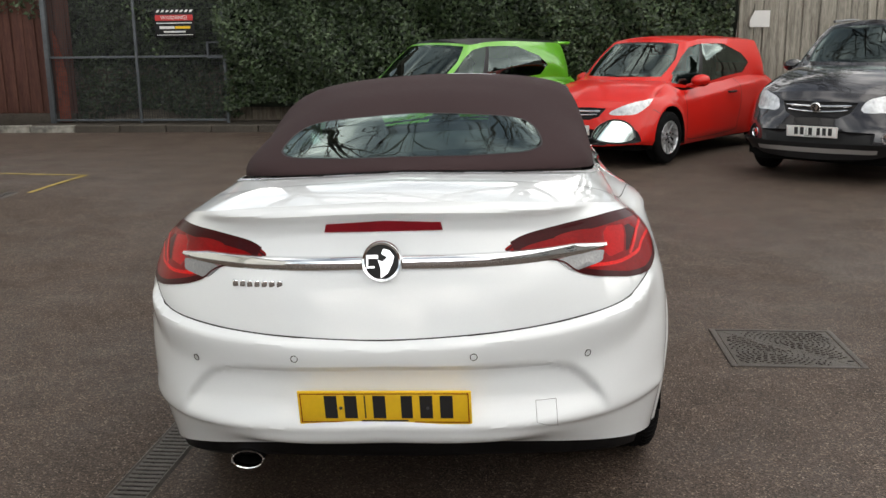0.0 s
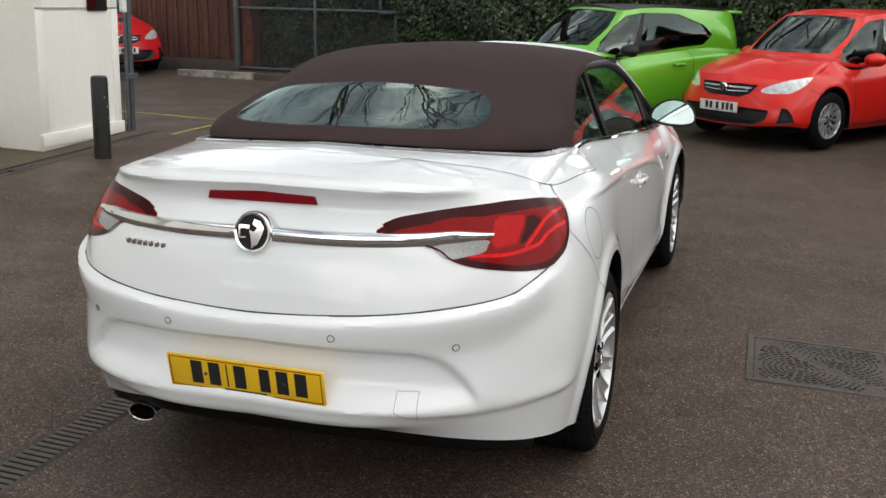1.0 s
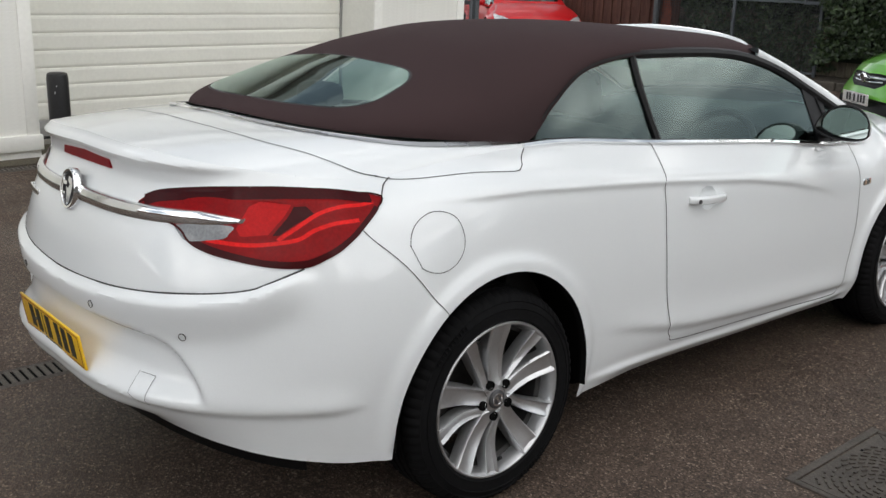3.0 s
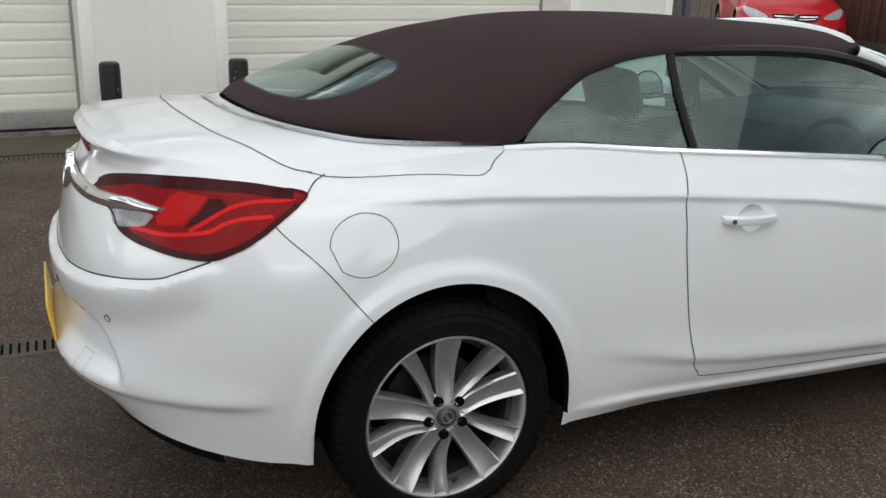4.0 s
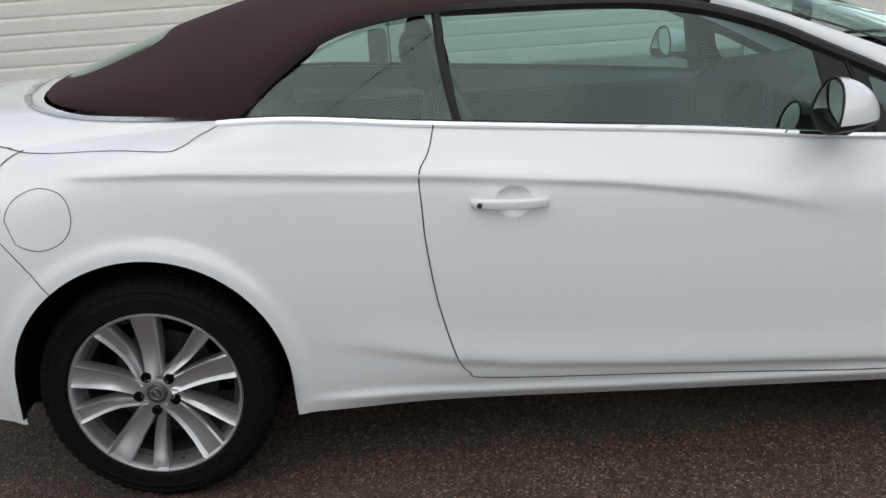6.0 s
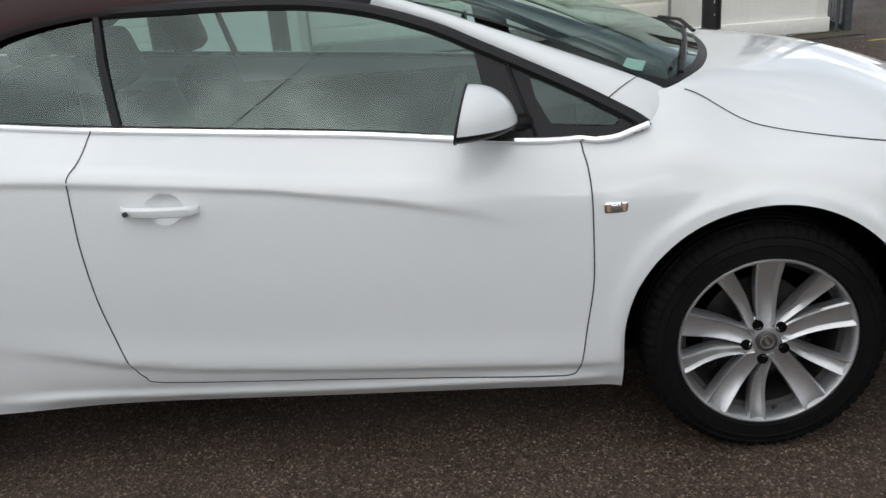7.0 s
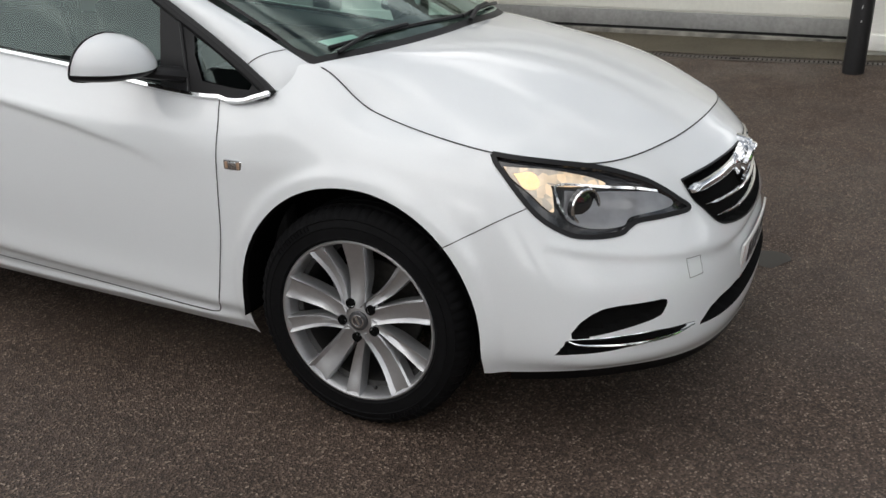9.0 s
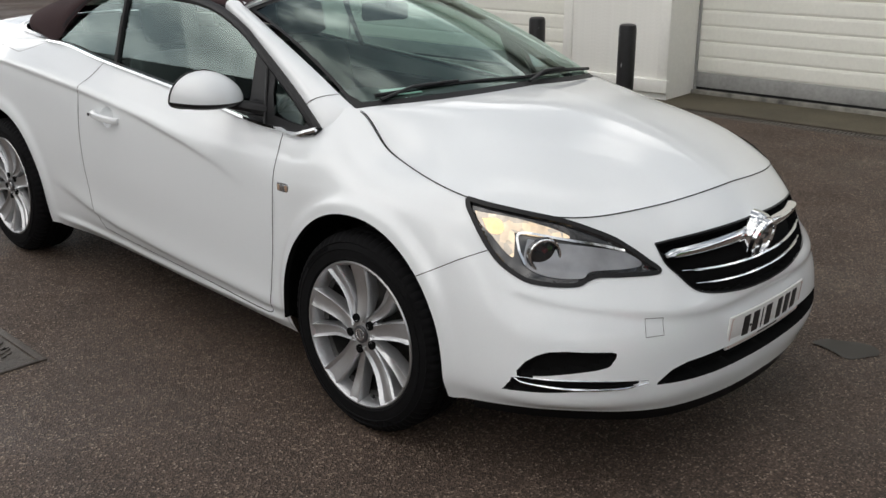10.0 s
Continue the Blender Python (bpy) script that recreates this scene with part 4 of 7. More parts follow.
    pil = Patch(pillar_fn, 0, 1, 40, 0, 1, 10).finish()
    for sx in (0, 1):
        pillar = part("windscreen_pillar", pil.mesh("rest", sx), WHITE, shell)
        bm = pil.line(None, uv=[(.70 + .10 * v, v) for v in np.linspace(.02, .98, 12)], width=.003)
        if sx:
            bmesh.ops.transform(bm, matrix=Matrix.Diagonal((-1, 1, 1, 1)), verts=bm.verts)
            bmesh.ops.reverse_faces(bm, faces=bm.faces)
        part("joint", bm, SEAM, pillar)
    bm = bmesh.new()
    pts = [header(np.array(abs(u))) * (1 if u >= 0 else -1, 1, 1) for u in np.linspace(-1, 1, 41)]
    tube(bm, [Vector(p) + Vector((0, -.02, .006)) for p in pts], .032, 8, .6)
    part("windscreen_header", bm, WHITE, shell)
    def pane(name, outline, mat, parent, off=0.0):
        for sx in (1, -1):
            bm = bmesh.new()
            face = bm.faces.new([bm.verts.new(((.722 + .025 * y - .40 * (z - 1.03) - off) * sx, y, z)) for y, z in outline])
            face.normal_update()
            if face.normal.x * sx < 0:
                face.normal_flip()
            part(name, bm, mat, parent if not isinstance(parent, list) else parent[0 if sx > 0 else 1], smooth=False)
    quarter = [(-.43, 1.03), (-1.04, 1.075)] + [(y, z) for y, z in ((-.99, 1.135), (-.91, 1.205), (-.81, 1.262), (-.69, 1.308), (-.57, 1.333), (-.465, 1.338))]
    pane("quarter_glass", quarter, GLASS, shell)
    door_glass = [(-.42, 1.03), (-.46, 1.338), (-.2, 1.335), (.05, 1.322), (.25, 1.298), (.42, 1.25), (.60, 1.175), (.66, .935)]
    pane("door_glass", door_glass, GLASS, doors)
    pane("corner_glass", [(.727, 1.103), (.960, .993), (.962, .982), (.945, .967), (.776, .981), (.738, 1.052)], GLASS, shell, .006)
    for sx in (1, -1):
        def at(y, z, o=0.004):
            return Vector(((.722 + .025 * y - .40 * (z - 1.03) + o) * sx, y, z))
        bm = bmesh.new()
        tube(bm, [at(-.428, 1.04), at(-.445, 1.12), at(-.462, 1.22), at(-.47, 1.338)], .014, 6)
        part("glass_divider", bm, BLACK_TRIM, shell)
        bm = bmesh.new()
        tube(bm, [at(y, z, .0) for y, z in spline([(-.47, 1.345), (0, 1.338), (.25, 1.31), (.45, 1.252), (.60, 1.185), (.82, 1.08), (.98, .995), (1.03, .962)], 40)], .019, 8)
        part("window_frame", bm, BLACK_TRIM, shell)
        bm = bmesh.new()
        polygon_plate(bm, [at(.575, 1.20), at(.675, 1.152), at(.742, .945), at(.625, .945)], (-.012 * sx, 0, 0))
        outer = [(.66, 1.155), (.75, 1.118), (.90, 1.045), (1.01, .988), (1.045, .966), (1.0, .945), (.93, .936), (.735, .942), (.70, 1.05)]
        inner = [(.725, 1.104), (.755, 1.092), (.88, 1.032), (.945, 1.0), (.962, .986), (.952, .970), (.90, .970), (.778, .981), (.738, 1.05)]
        a, b = [[bm.verts.new(at(y, z, o)) for y, z in loop] for loop, o in ((outer, .004), (inner, .002))]
        for i in range(len(a)):
            bm.faces.new((a[i], a[(i + 1) % 9], b[(i + 1) % 9], b[i]))
        tube(bm, [at(.664, 1.15, .006), at(.70, 1.05, .006), at(.737, .945, .006)], .0055, 6)
        part("corner_trim", bm, BLACK_TRIM, shell)
        bm = bmesh.new()
        strip = [body_fn(np.array(u), np.array(float(NL))) * (sx, 1, 1) for u in np.linspace(5.62, 9.0, 40)]
        tail_ = spline([(.787 * sx, .89, .934), (.790 * sx, .945, .939), (.786 * sx, .99, .953), (.780 * sx, 1.035, .967)], 12)
        tube(bm, [Vector(p) + Vector((.004 * sx, 0, .004)) for p in (*strip, *tail_)], .0105, 6, .9)
        part("chrome_strip", bm, CHROME, shell)
        bm = bmesh.new()
        tube(bm, [Vector(p) + Vector((-.012 * sx, 0, .006)) for p in strip], .009, 6, .8)
        part("window_seal", bm, BLACK_TRIM, shell)
        mirror_unit(car, sx)
        door_handle(doors[0 if sx > 0 else 1], sx, body)
        # side repeater
        rep = new("side_repeater")
        rep.parent = shell
        bm = bmesh.new()
        q = Matrix.Translation((.858 * sx, .935, .764)) @ Matrix.Diagonal((1, 1.2, 1.15, 1))
        box(bm, (-.006, -.028, -.014), (.006, .028, .014), .006, q)
        part("bezel", bm, CHROME, rep)
        bm = bmesh.new()
        box(bm, (-.002, -.013, -.009), (.0085, .013, .009), .003, q)
        part("clear_lens", bm, SATIN, rep)
        for y in (-.0175, .0175):
            bm = bmesh.new()
            box(bm, (-.002, y - .004, -.009), (.0085, y + .004, .009), .002, q)
            part("amber_lens", bm, AMBER, rep, "small amber end of the repeater")
    rear_details(car, bumper_r, boot_lid, body)
    front_details(car, bumper_f, body)
    floor_pan(shell)
    interior(car)
    for ya in (-AXLE, AXLE):
        for sx in (1, -1):
            wheel(car, (ya, .345), sx)
    return car


def lit_reflector():
    """Facetted reflector bowl, unevenly lit by the amber bulb inside it."""
    m = material("warm_reflector", (0.70, 0.62, 0.52), rough=0.25, metal=0.35, coat=1.0, spread=0.3, grain=35, blotch=14)
    nt = m.node_tree
    b = nt.nodes["Principled BSDF"]
    cells = nt.nodes.new("ShaderNodeTexVoronoi")
    cells.inputs["Scale"].default_value = 38.0
    tc = nt.nodes.new("ShaderNodeTexCoord")
    ramp = nt.nodes.new("ShaderNodeValToRGB")
    ramp.color_ramp.elements[0].position, ramp.color_ramp.elements[0].color = 0.30, (0.02, 0.012, 0.006, 1)
    ramp.color_ramp.elements[1].position, ramp.color_ramp.elements[1].color = 0.95, (1.0, 0.70, 0.38, 1)
    sep = nt.nodes.new("ShaderNodeSeparateColor")
    nt.links.new(tc.outputs["Object"], cells.inputs["Vector"])
    nt.links.new(cells.outputs["Color"], sep.inputs["Color"])
    nt.links.new(sep.outputs["Red"], ramp.inputs["Fac"])
    nt.links.new(ramp.outputs["Color"], b.inputs["Emission Color"])
    b.inputs["Emission Strength"].default_value = 0.5
    return m


AMBER = lens("amber_lens", (0.40, 0.27, 0.19))
AMBER_LIT = lens("lit_indicator", (1.0, 0.74, 0.42), glow=0.5)
REFLECTOR_WARM = lit_reflector()
LAMP_DARK = material("headlamp_black", (0.025, 0.026, 0.028), rough=0.12, coat=1.0, coat_rough=0.02, spread=0.2, grain=60)
REFLECTOR = material("headlamp_reflector", (0.30, 0.305, 0.32), rough=0.3, metal=0.4, coat=1.0, spread=0.25, grain=14, blotch=12)
PLATE_EDGE = material("pale_red_border", (0.55, 0.33, 0.30), rough=0.5)
PAPER = material("pale_paper", (0.50, 0.66, 0.62), rough=0.8, spread=0.05, grain=60)


def surface_plate(patch, pts, lift, side, n=60, thick=.004):
    """A small plate laid on the body along an outline."""
    q = patch.near(pts)
    q = spline(np.vstack([q, q[:1]]), n)[:-1]
    p = patch.fn(q[:, 0], q[:, 1])
    e = 2e-3
    nn = np.cross(patch.fn(q[:, 0] + e, q[:, 1]) - patch.fn(q[:, 0] - e, q[:, 1]), patch.fn(q[:, 0], q[:, 1] + e) - patch.fn(q[:, 0], q[:, 1] - e))
    nn /= np.linalg.norm(nn, axis=-1, keepdims=True)
    s = np.array((side, 1, 1))
    bm = bmesh.new()
    def lifted(k, up):
        r = q.mean(0) + (q - q.mean(0)) * k
        c = patch.fn(r[:, 0], r[:, 1])
        m = np.cross(patch.fn(r[:, 0] + e, r[:, 1]) - patch.fn(r[:, 0] - e, r[:, 1]), patch.fn(r[:, 0], r[:, 1] + e) - patch.fn(r[:, 0], r[:, 1] - e))
        m /= np.linalg.norm(m, axis=-1, keepdims=True)
        return [bm.verts.new((c[i] + m[i] * up) * s) for i in range(len(c))]
    rings = [lifted(1.0, lift - thick), lifted(1.0, lift), lifted(.7, lift), lifted(.4, lift), lifted(.12, lift)]
    for a, b in zip(rings, rings[1:]):
        for i in range(len(a)):
            j = (i + 1) % len(a)
            bm.faces.new((a[i], a[j], b[j], b[i]))
    bm.faces.new(rings[-1])
    bmesh.ops.recalc_face_normals(bm, faces=bm.faces)
    return bm


def head_parts(lamp, body, s, head):
    sx = (1, -1)[s]
    orange = [(.794, 1.76, .841), (.739, 1.863, .829), (.671, 1.958, .80), (.649, 1.998, .775), (.728, 1.91, .792), (.748, 1.888, .795), (.766, 1.868, .79), (.779, 1.90, .73), (.792, 1.876, .741), (.799, 1.834, .779), (.803, 1.787, .813)]
    ind = part("indicator", surface_plate(body, orange, -.004, sx, 90), REFLECTOR_WARM, lamp, "silver indicator reflector lit warm amber")
    glow = [(.796, 1.79, .825), (.772, 1.832, .828), (.768, 1.852, .80), (.785, 1.848, .785), (.800, 1.82, .79)]
    part("bulb_glow", surface_plate(body, glow, -.002, sx, 60), AMBER_LIT, ind)
    pocket = [(.736, 1.914, .775), (.645, 2.013, .757), (.563, 2.091, .741), (.526, 2.126, .727), (.509, 2.158, .694), (.626, 2.074, .687), (.661, 2.057, .670), (.731, 1.988, .677), (.763, 1.939, .70), (.76, 1.922, .727)]
    part("reflector", surface_plate(body, pocket, -.006, sx, 80), REFLECTOR, lamp)
    bm = bmesh.new()
    lathe(bm, [(0, .053), (.012, .050), (.014, .042), (.004, .038), (.010, .02), (.012, .0005)], 32, "y")
    bmesh.ops.transform(bm, matrix=Matrix.Translation((.712 * sx, 1.955, .730)) @ Matrix.Rotation(-.55 * sx, 4, "Z"), verts=bm.verts)
    part("projector", bm, LAMP_DARK, lamp)
    bm = bmesh.new()
    lathe(bm, [(.012, .0505), (.016, .048), (.016, .044), (.012, .0425)], 32, "y")
    bmesh.ops.transform(bm, matrix=Matrix.Translation((.712 * sx, 1.955, .730)) @ Matrix.Rotation(-.55 * sx, 4, "Z"), verts=bm.verts)
    part("projector_ring", bm, CHROME, lamp)
    bm = bmesh.new()
    body.line([(.766, 1.932, .708), (.764, 1.905, .75), (.748, 1.892, .788), (.70, 1.944, .782), (.60, 2.05, .757), (.535, 2.115, .737)], bm=bm, width=.007, lift=-.001)
    if sx < 0:
        bmesh.ops.transform(bm, matrix=Matrix.Diagonal((-1, 1, 1, 1)), verts=bm.verts)
        bmesh.ops.reverse_faces(bm, faces=bm.faces)
    part("chrome_edge", bm, CHROME, lamp)


def mirror_unit(car, sx):
    m = new("door_mirror")
    m.parent = car
    tagged(m, "white door mirror with black base")
    def ring(f, lo, hi, n=17):
        c = math.sqrt(max(.015, 1 - f ** 2.2))
        out = []
        for a in np.linspace(lo, hi, n):
            ca, sa = math.copysign(abs(math.cos(a)) ** .85, math.cos(a)), math.copysign(abs(math.sin(a)) ** .9, math.sin(a))
            dx = .122 * c * ca - .030 * f
            dz = (.104 if sa > 0 else .034) * c * sa * (1 - .26 * max(0, -ca) ** 1.5)
            out.append((sx * (.905 + dx), .530 + .150 * f + .22 * dz * (1 - f) - .11 * dx * (1 - f), 1.030 - .004 * f + dz))
        return out
    for name, lo, hi, mat in (("mirror_shell", 0, math.pi, WHITE), ("lower_shell", -math.pi, 0, BLACK_TRIM)):
        bm = bmesh.new()
        rows = [[bm.verts.new(p) for p in ring(f, lo, hi)] for f in np.linspace(0, 1, 15)]
        for a, b in zip(rows, rows[1:]):
            for i in range(16):
                bm.faces.new((a[i], a[i + 1], b[i + 1], b[i]))
        bm.faces.new(rows[-1])
        bmesh.ops.recalc_face_normals(bm, faces=bm.faces)
        part(name, bm, mat, m)
    ring = [Vector(p) for p in ring(0, 0, 2 * math.pi, 33)]
    bm = bmesh.new()
    tube(bm, [p + Vector((0, .003, 0)) for p in ring], .0035, 6, cap=False)
    tube(bm, [(.845 * sx, .61, 1.012), (.80 * sx, .66, 1.003), (.742 * sx, .70, .988)], [.026, .031, .036], 10, .7)
    part("mirror_base", bm, BLACK_TRIM, m)
    bm = bmesh.new()
    polygon_plate(bm, [Vector((.9 * sx + .93 * (p.x - .9 * sx), p.y + .018 - .22 * (p.z - 1.06), 1.055 + .91 * (p.z - 1.055))) for p in ring[:-1]], (0, .004, 0))
    part("mirror_glass", bm, MIRROR, m)


MIRROR = material("mirror_glass", (0.74, 0.84, 0.81), rough=0.01, metal=1.0)


def door_handle(door, sx, body):
    h_ = new("door_handle")
    h_.parent = door
    bm = bmesh.new()
    rows = []
    for f in np.linspace(0, 1, 17):
        e = math.sin(math.pi * f) ** .35
        y, z, x = -.408 + .215 * f, .847 - .009 * f, .858 + .030 * e
        h = .0125 + .003 * e
        rows.append([bm.verts.new(((x + dx) * sx, y, z + dz)) for dx, dz in ((-.016, h * .7), (-.004, h), (.004, h * .55), (.0055, -h * .1), (.003, -h * .75), (-.005, -h), (-.016, -h * .7))])
    for a, b in zip(rows, rows[1:]):
        for k in range(7):
            bm.faces.new((a[k], a[(k + 1) % 7], b[(k + 1) % 7], b[k]))
    bm.faces.new(rows[0]), bm.faces.new(rows[-1][::-1])
    bmesh.ops.recalc_face_normals(bm, faces=bm.faces)
    part("grip", bm, WHITE, h_)
    bm = bmesh.new()
    lathe(bm, [(0, .008), (.004, .0075), (.004, .0005)], 14)
    bmesh.ops.transform(bm, matrix=Matrix.Translation((.8885 * sx, -.386, .846)) @ Matrix.Diagonal((sx, 1, 1, 1)), verts=bm.verts)
    part("key_lock", bm, CAP, h_)


def rear_details(car, bumper, lid, body):
    number_plate(car, (0, -2.365, .530), YELLOW, -8, True, "yellow number plate with dark bars and red border")
    emblem(lid, (0, -2.272, .952), .062, 10, math.pi)
    # chrome bar across the tail
    bm = bmesh.new()
    pts = []
    for x in np.linspace(-.662, .662, 61):
        z = .947 + .020 * (x / .66) ** 2
        q = body.near([(abs(x), -2.28 + .2 * (x / .66) ** 2, z)])[0]
        c = body_fn(np.array(q[0]), np.array(q[1]))
        pts.append(Vector((math.copysign(c[0], x), c[1] - .003, z)))
    rows = []
    for i, p in enumerate(pts):
        k = min(1, .25 + .75 * (30 - abs(i - 30)) / 5)
        rows.append([bm.verts.new(p + Vector((0, dy, dz * k))) for dy, dz in ((.014, .0225), (.001, .0230), (-.006, .0200), (-.0105, .0110), (-.0125, -.002), (-.0115, -.0130), (-.007, -.0195), (.012, -.0205))])
    for a, b in zip(rows, rows[1:]):
        for k in range(7):
            bm.faces.new((a[k], a[k + 1], b[k + 1], b[k]))
    bm.faces.new(rows[0]), bm.faces.new(rows[-1][::-1])
    bmesh.ops.recalc_face_normals(bm, faces=bm.faces)
    part("chrome_bar", bm, CHROME, lid)
    bm = bmesh.new()
    pts = []
    for x in np.linspace(-.165, .165, 21):
        q = body.near([(abs(x), -2.22, 1.05)])[0]
        c = body_fn(np.array(q[0]), np.array(q[1]))
        pts.append(Vector((x, c[1] - .001, 1.05)))
    rows = []
    for i, p in enumerate(pts):
        h = .016 - .004 * abs(i - 10) / 10
        rows.append([bm.verts.new(p + Vector((.006 * (1 if i == 20 else -1 if i == 0 else 0) * q, dy, dz))) for q, dy, dz in ((0, .012, h + .001), (0, -.004, h), (1, -.004, -h), (1, .010, -h - .003))])
    for a, b in zip(rows, rows[1:]):
        for k in range(3):
            bm.faces.new((a[k], a[k + 1], b[k + 1], b[k]))
    bm.faces.new(rows[0]), bm.faces.new(rows[-1][::-1])
    bmesh.ops.recalc_face_normals(bm, faces=bm.faces)
    part("brake_light", bm, BRAKE_RED, lid, "dark red high brake light")
    # model name as plain chrome bars
    bm = bmesh.new()
    for k in range(7):
        x = -.455 + k * .0238
        y = body_fn(np.array(body.near([(abs(x), -2.25, .90)])[0][0]), np.array(body.near([(abs(x), -2.25, .90)])[0][1]))[1]
        box(bm, (x, y - .008, .888 - .004 * k / 7), (x + .018, y + .012, .908 - .004 * k / 7), .002)
    part("name_bars", bm, CHROME, lid, "plain chrome bars in place of a name")
    # exhaust and dark lower apron
    bm = bmesh.new()
    rows = []
    for f, dz in ((0, .0), (.35, -.055), (1, -.075)):
        rows.append([bm.verts.new((math.copysign(p[0] * (1 - .05 * f), sx), p[1] + .035 * f + .01, p[2] + .012 + dz)) for sx, p in
                     [(-1, body_fn(np.array(u), np.array(0.))) for u in np.linspace(3.0, 0, 22)[:-1]] + [(1, body_fn(np.array(u), np.array(0.))) for u in np.linspace(0, 3.0, 22)]])
    for a, b in zip(rows, rows[1:]):
        for i in range(len(a) - 1):
            bm.faces.new((a[i], a[i + 1], b[i + 1], b[i]))
    bmesh.ops.solidify(bm, geom=bm.faces[:], thickness=.01)
    bmesh.ops.recalc_face_normals(bm, faces=bm.faces)
    part("rear_apron", bm, BLACK_TRIM, bumper)
    bm = bmesh.new()
    lathe(bm, [(-.16, .040), (0, .041), (.004, .039), (.003, .036), (-.10, .035), (-.15, .034), (-.15, .0005)], 36, "y")
    bmesh.ops.transform(bm, matrix=Matrix.Translation((-.475, -2.225, .312)) @ Matrix.Rotation(math.pi, 4, "Z") @ Matrix.Diagonal((1.35, 1, .78, 1)), verts=bm.verts)
    tip = part("exhaust_tip", bm, CHROME, car, "oval chrome exhaust tip")
    # near-black sleeve and end disc inside the chrome tip
    bm = bmesh.new()
    lathe(bm, [(-.02, .0352), (-.14, .0345), (-.14, .0005)], 30, "y")
    bmesh.ops.transform(bm, matrix=Matrix.Translation((-.475, -2.225, .312)) @ Matrix.Rotation(math.pi, 4, "Z") @ Matrix.Diagonal((1.33, 1, .76, 1)), verts=bm.verts)
    part("soot", bm, WELL, tip)


def front_details(car, bumper, body):
    number_plate(car, (0, 2.336, .440), PLATE_WHITE, -4, False, "white number plate with dark bars", .16)
    grille = new("grille")
    grille.parent = car
    def nose_y(x, z):
        q = body.near([(abs(x), 2.3 - .3 * x * x, z)])[0]
        return float(body_fn(np.array(q[0]), np.array(q[1]))[1])

    def bar(z0, z1, x1, r, lift, name, flat=.7, mat=CHROME):
        bm = bmesh.new()
        pts = []
        for x in np.linspace(-x1, x1, 41):
            z = z0 + (z1 - z0) * (abs(x) / x1) ** 1.8
            pts.append(Vector((x, nose_y(x, z) + lift, z)))
        bend = np.polyfit([p.x ** 2 for p in pts], [p.y for p in pts], 3)
        for p in pts:
            p.y = float(np.polyval(bend, p.x ** 2))
        tube(bm, pts, [r * (.35 + .65 * min(1, (20 - abs(i - 20)) / 9)) if r > .02 else r * (1 if 2 < i < 38 else .45) for i in range(41)], 8, flat)
        part(name, bm, mat, grille)
    for sx in (1, -1):
        bm = bmesh.new()
        rows = []
        for f in np.linspace(0, 1, 26):
            x = .060 + .372 * f
            z = .708 + .004 * f
            y = nose_y(x, z) - .016 * (1 - f) ** 2
            h = (.026 - .011 * f) * min(1, .35 + 8 * (1 - f))
            rows.append([bm.verts.new((x * sx, y + dy, z + dz * h)) for dy, dz in ((-.045, 1.0), (-.020, 1.0), (-.009, .86), (-.002, .5), (0, .05), (-.003, -.5), (-.011, -.86), (-.020, -1.0), (-.045, -1.0))])
        for a, b in zip(rows, rows[1:]):
            for k in range(8):
                bm.faces.new((a[k], a[k + 1], b[k + 1], b[k]))
        bm.faces.new(rows[-1])
        bmesh.ops.recalc_face_normals(bm, faces=bm.faces)
        part("chrome_wing", bm, CHROME, grille)
    bm = bmesh.new()
    lathe(bm, [(-.095, .068), (-.060, .0765), (-.025, .0785), (-.008, .077), (.001, .0725), (.003, .066)], 48, "y")
    bmesh.ops.transform(bm, matrix=Matrix.Translation((0, 2.272, .686)) @ Matrix.Rotation(radians(-14), 4, "X"), verts=bm.verts)
    part("badge_bowl", bm, CHROME, grille)
    bar(.640, .666, .395, .007, -.008, "slat")
    bar(.596, .622, .350, .007, -.008, "slat")
    bm = bmesh.new()
    body.line([(.449, 2.16, .747), (.378, 2.187, .752), (.258, 2.222, .756), (.12, 2.247, .759), (0, 2.254, .760)], bm=bm, mirror=True, width=.006, lift=.002)
    body.line([(.449, 2.16, .747), (.441, 2.194, .695), (.412, 2.222, .655), (.374, 2.26, .611), (.31, 2.285, .588), (.16, 2.31, .564), (0, 2.32, .556)], bm=bm, mirror=True, width=.005, lift=.002)
    part("surround", bm, BLACK_TRIM, grille)
    emblem(grille, (0, 2.281, .684), .068, -14)
    for sx in (1, -1):
        for line, r in (((.855, 1.973, .396), (.843, 2.005, .386), (.79, 2.091, .379), (.727, 2.156, .374), (.651, 2.214, .372), (.582, 2.253, .378)), .0065), (((.855, 1.973, .400), (.80, 2.07, .402), (.70, 2.17, .396), (.582, 2.253, .385)), .003):
            bm = bmesh.new()
            pts = spline(line, 26)
            tube(bm, [Vector((p[0] * sx, p[1] + .002, p[2])) for p in pts], [r * (.4 + .6 * math.sin(math.pi * k / 25)) for k in range(26)], 8, .8)
            part("chrome_blade", bm, CHROME, bumper)
    bm = bmesh.new()
    rows = []
    for f, dz in ((0, .0), (1, -.055)):
        rows.append([bm.verts.new((math.copysign(p[0] * (1 - .03 * f) - .01, sx) if p[0] > .02 else 0, p[1] - .008 - .012 * f, p[2] + .008 + dz)) for sx, p in
                     [(-1, body_fn(np.array(u), np.array(0.))) for u in np.linspace(12.2, NS, 22)[:-1]] + [(1, body_fn(np.array(u), np.array(0.))) for u in np.linspace(NS, 12.2, 22)]])
    for a, b in zip(rows, rows[1:]):
        for i in range(len(a) - 1):
            bm.faces.new((a[i], a[i + 1], b[i + 1], b[i]))
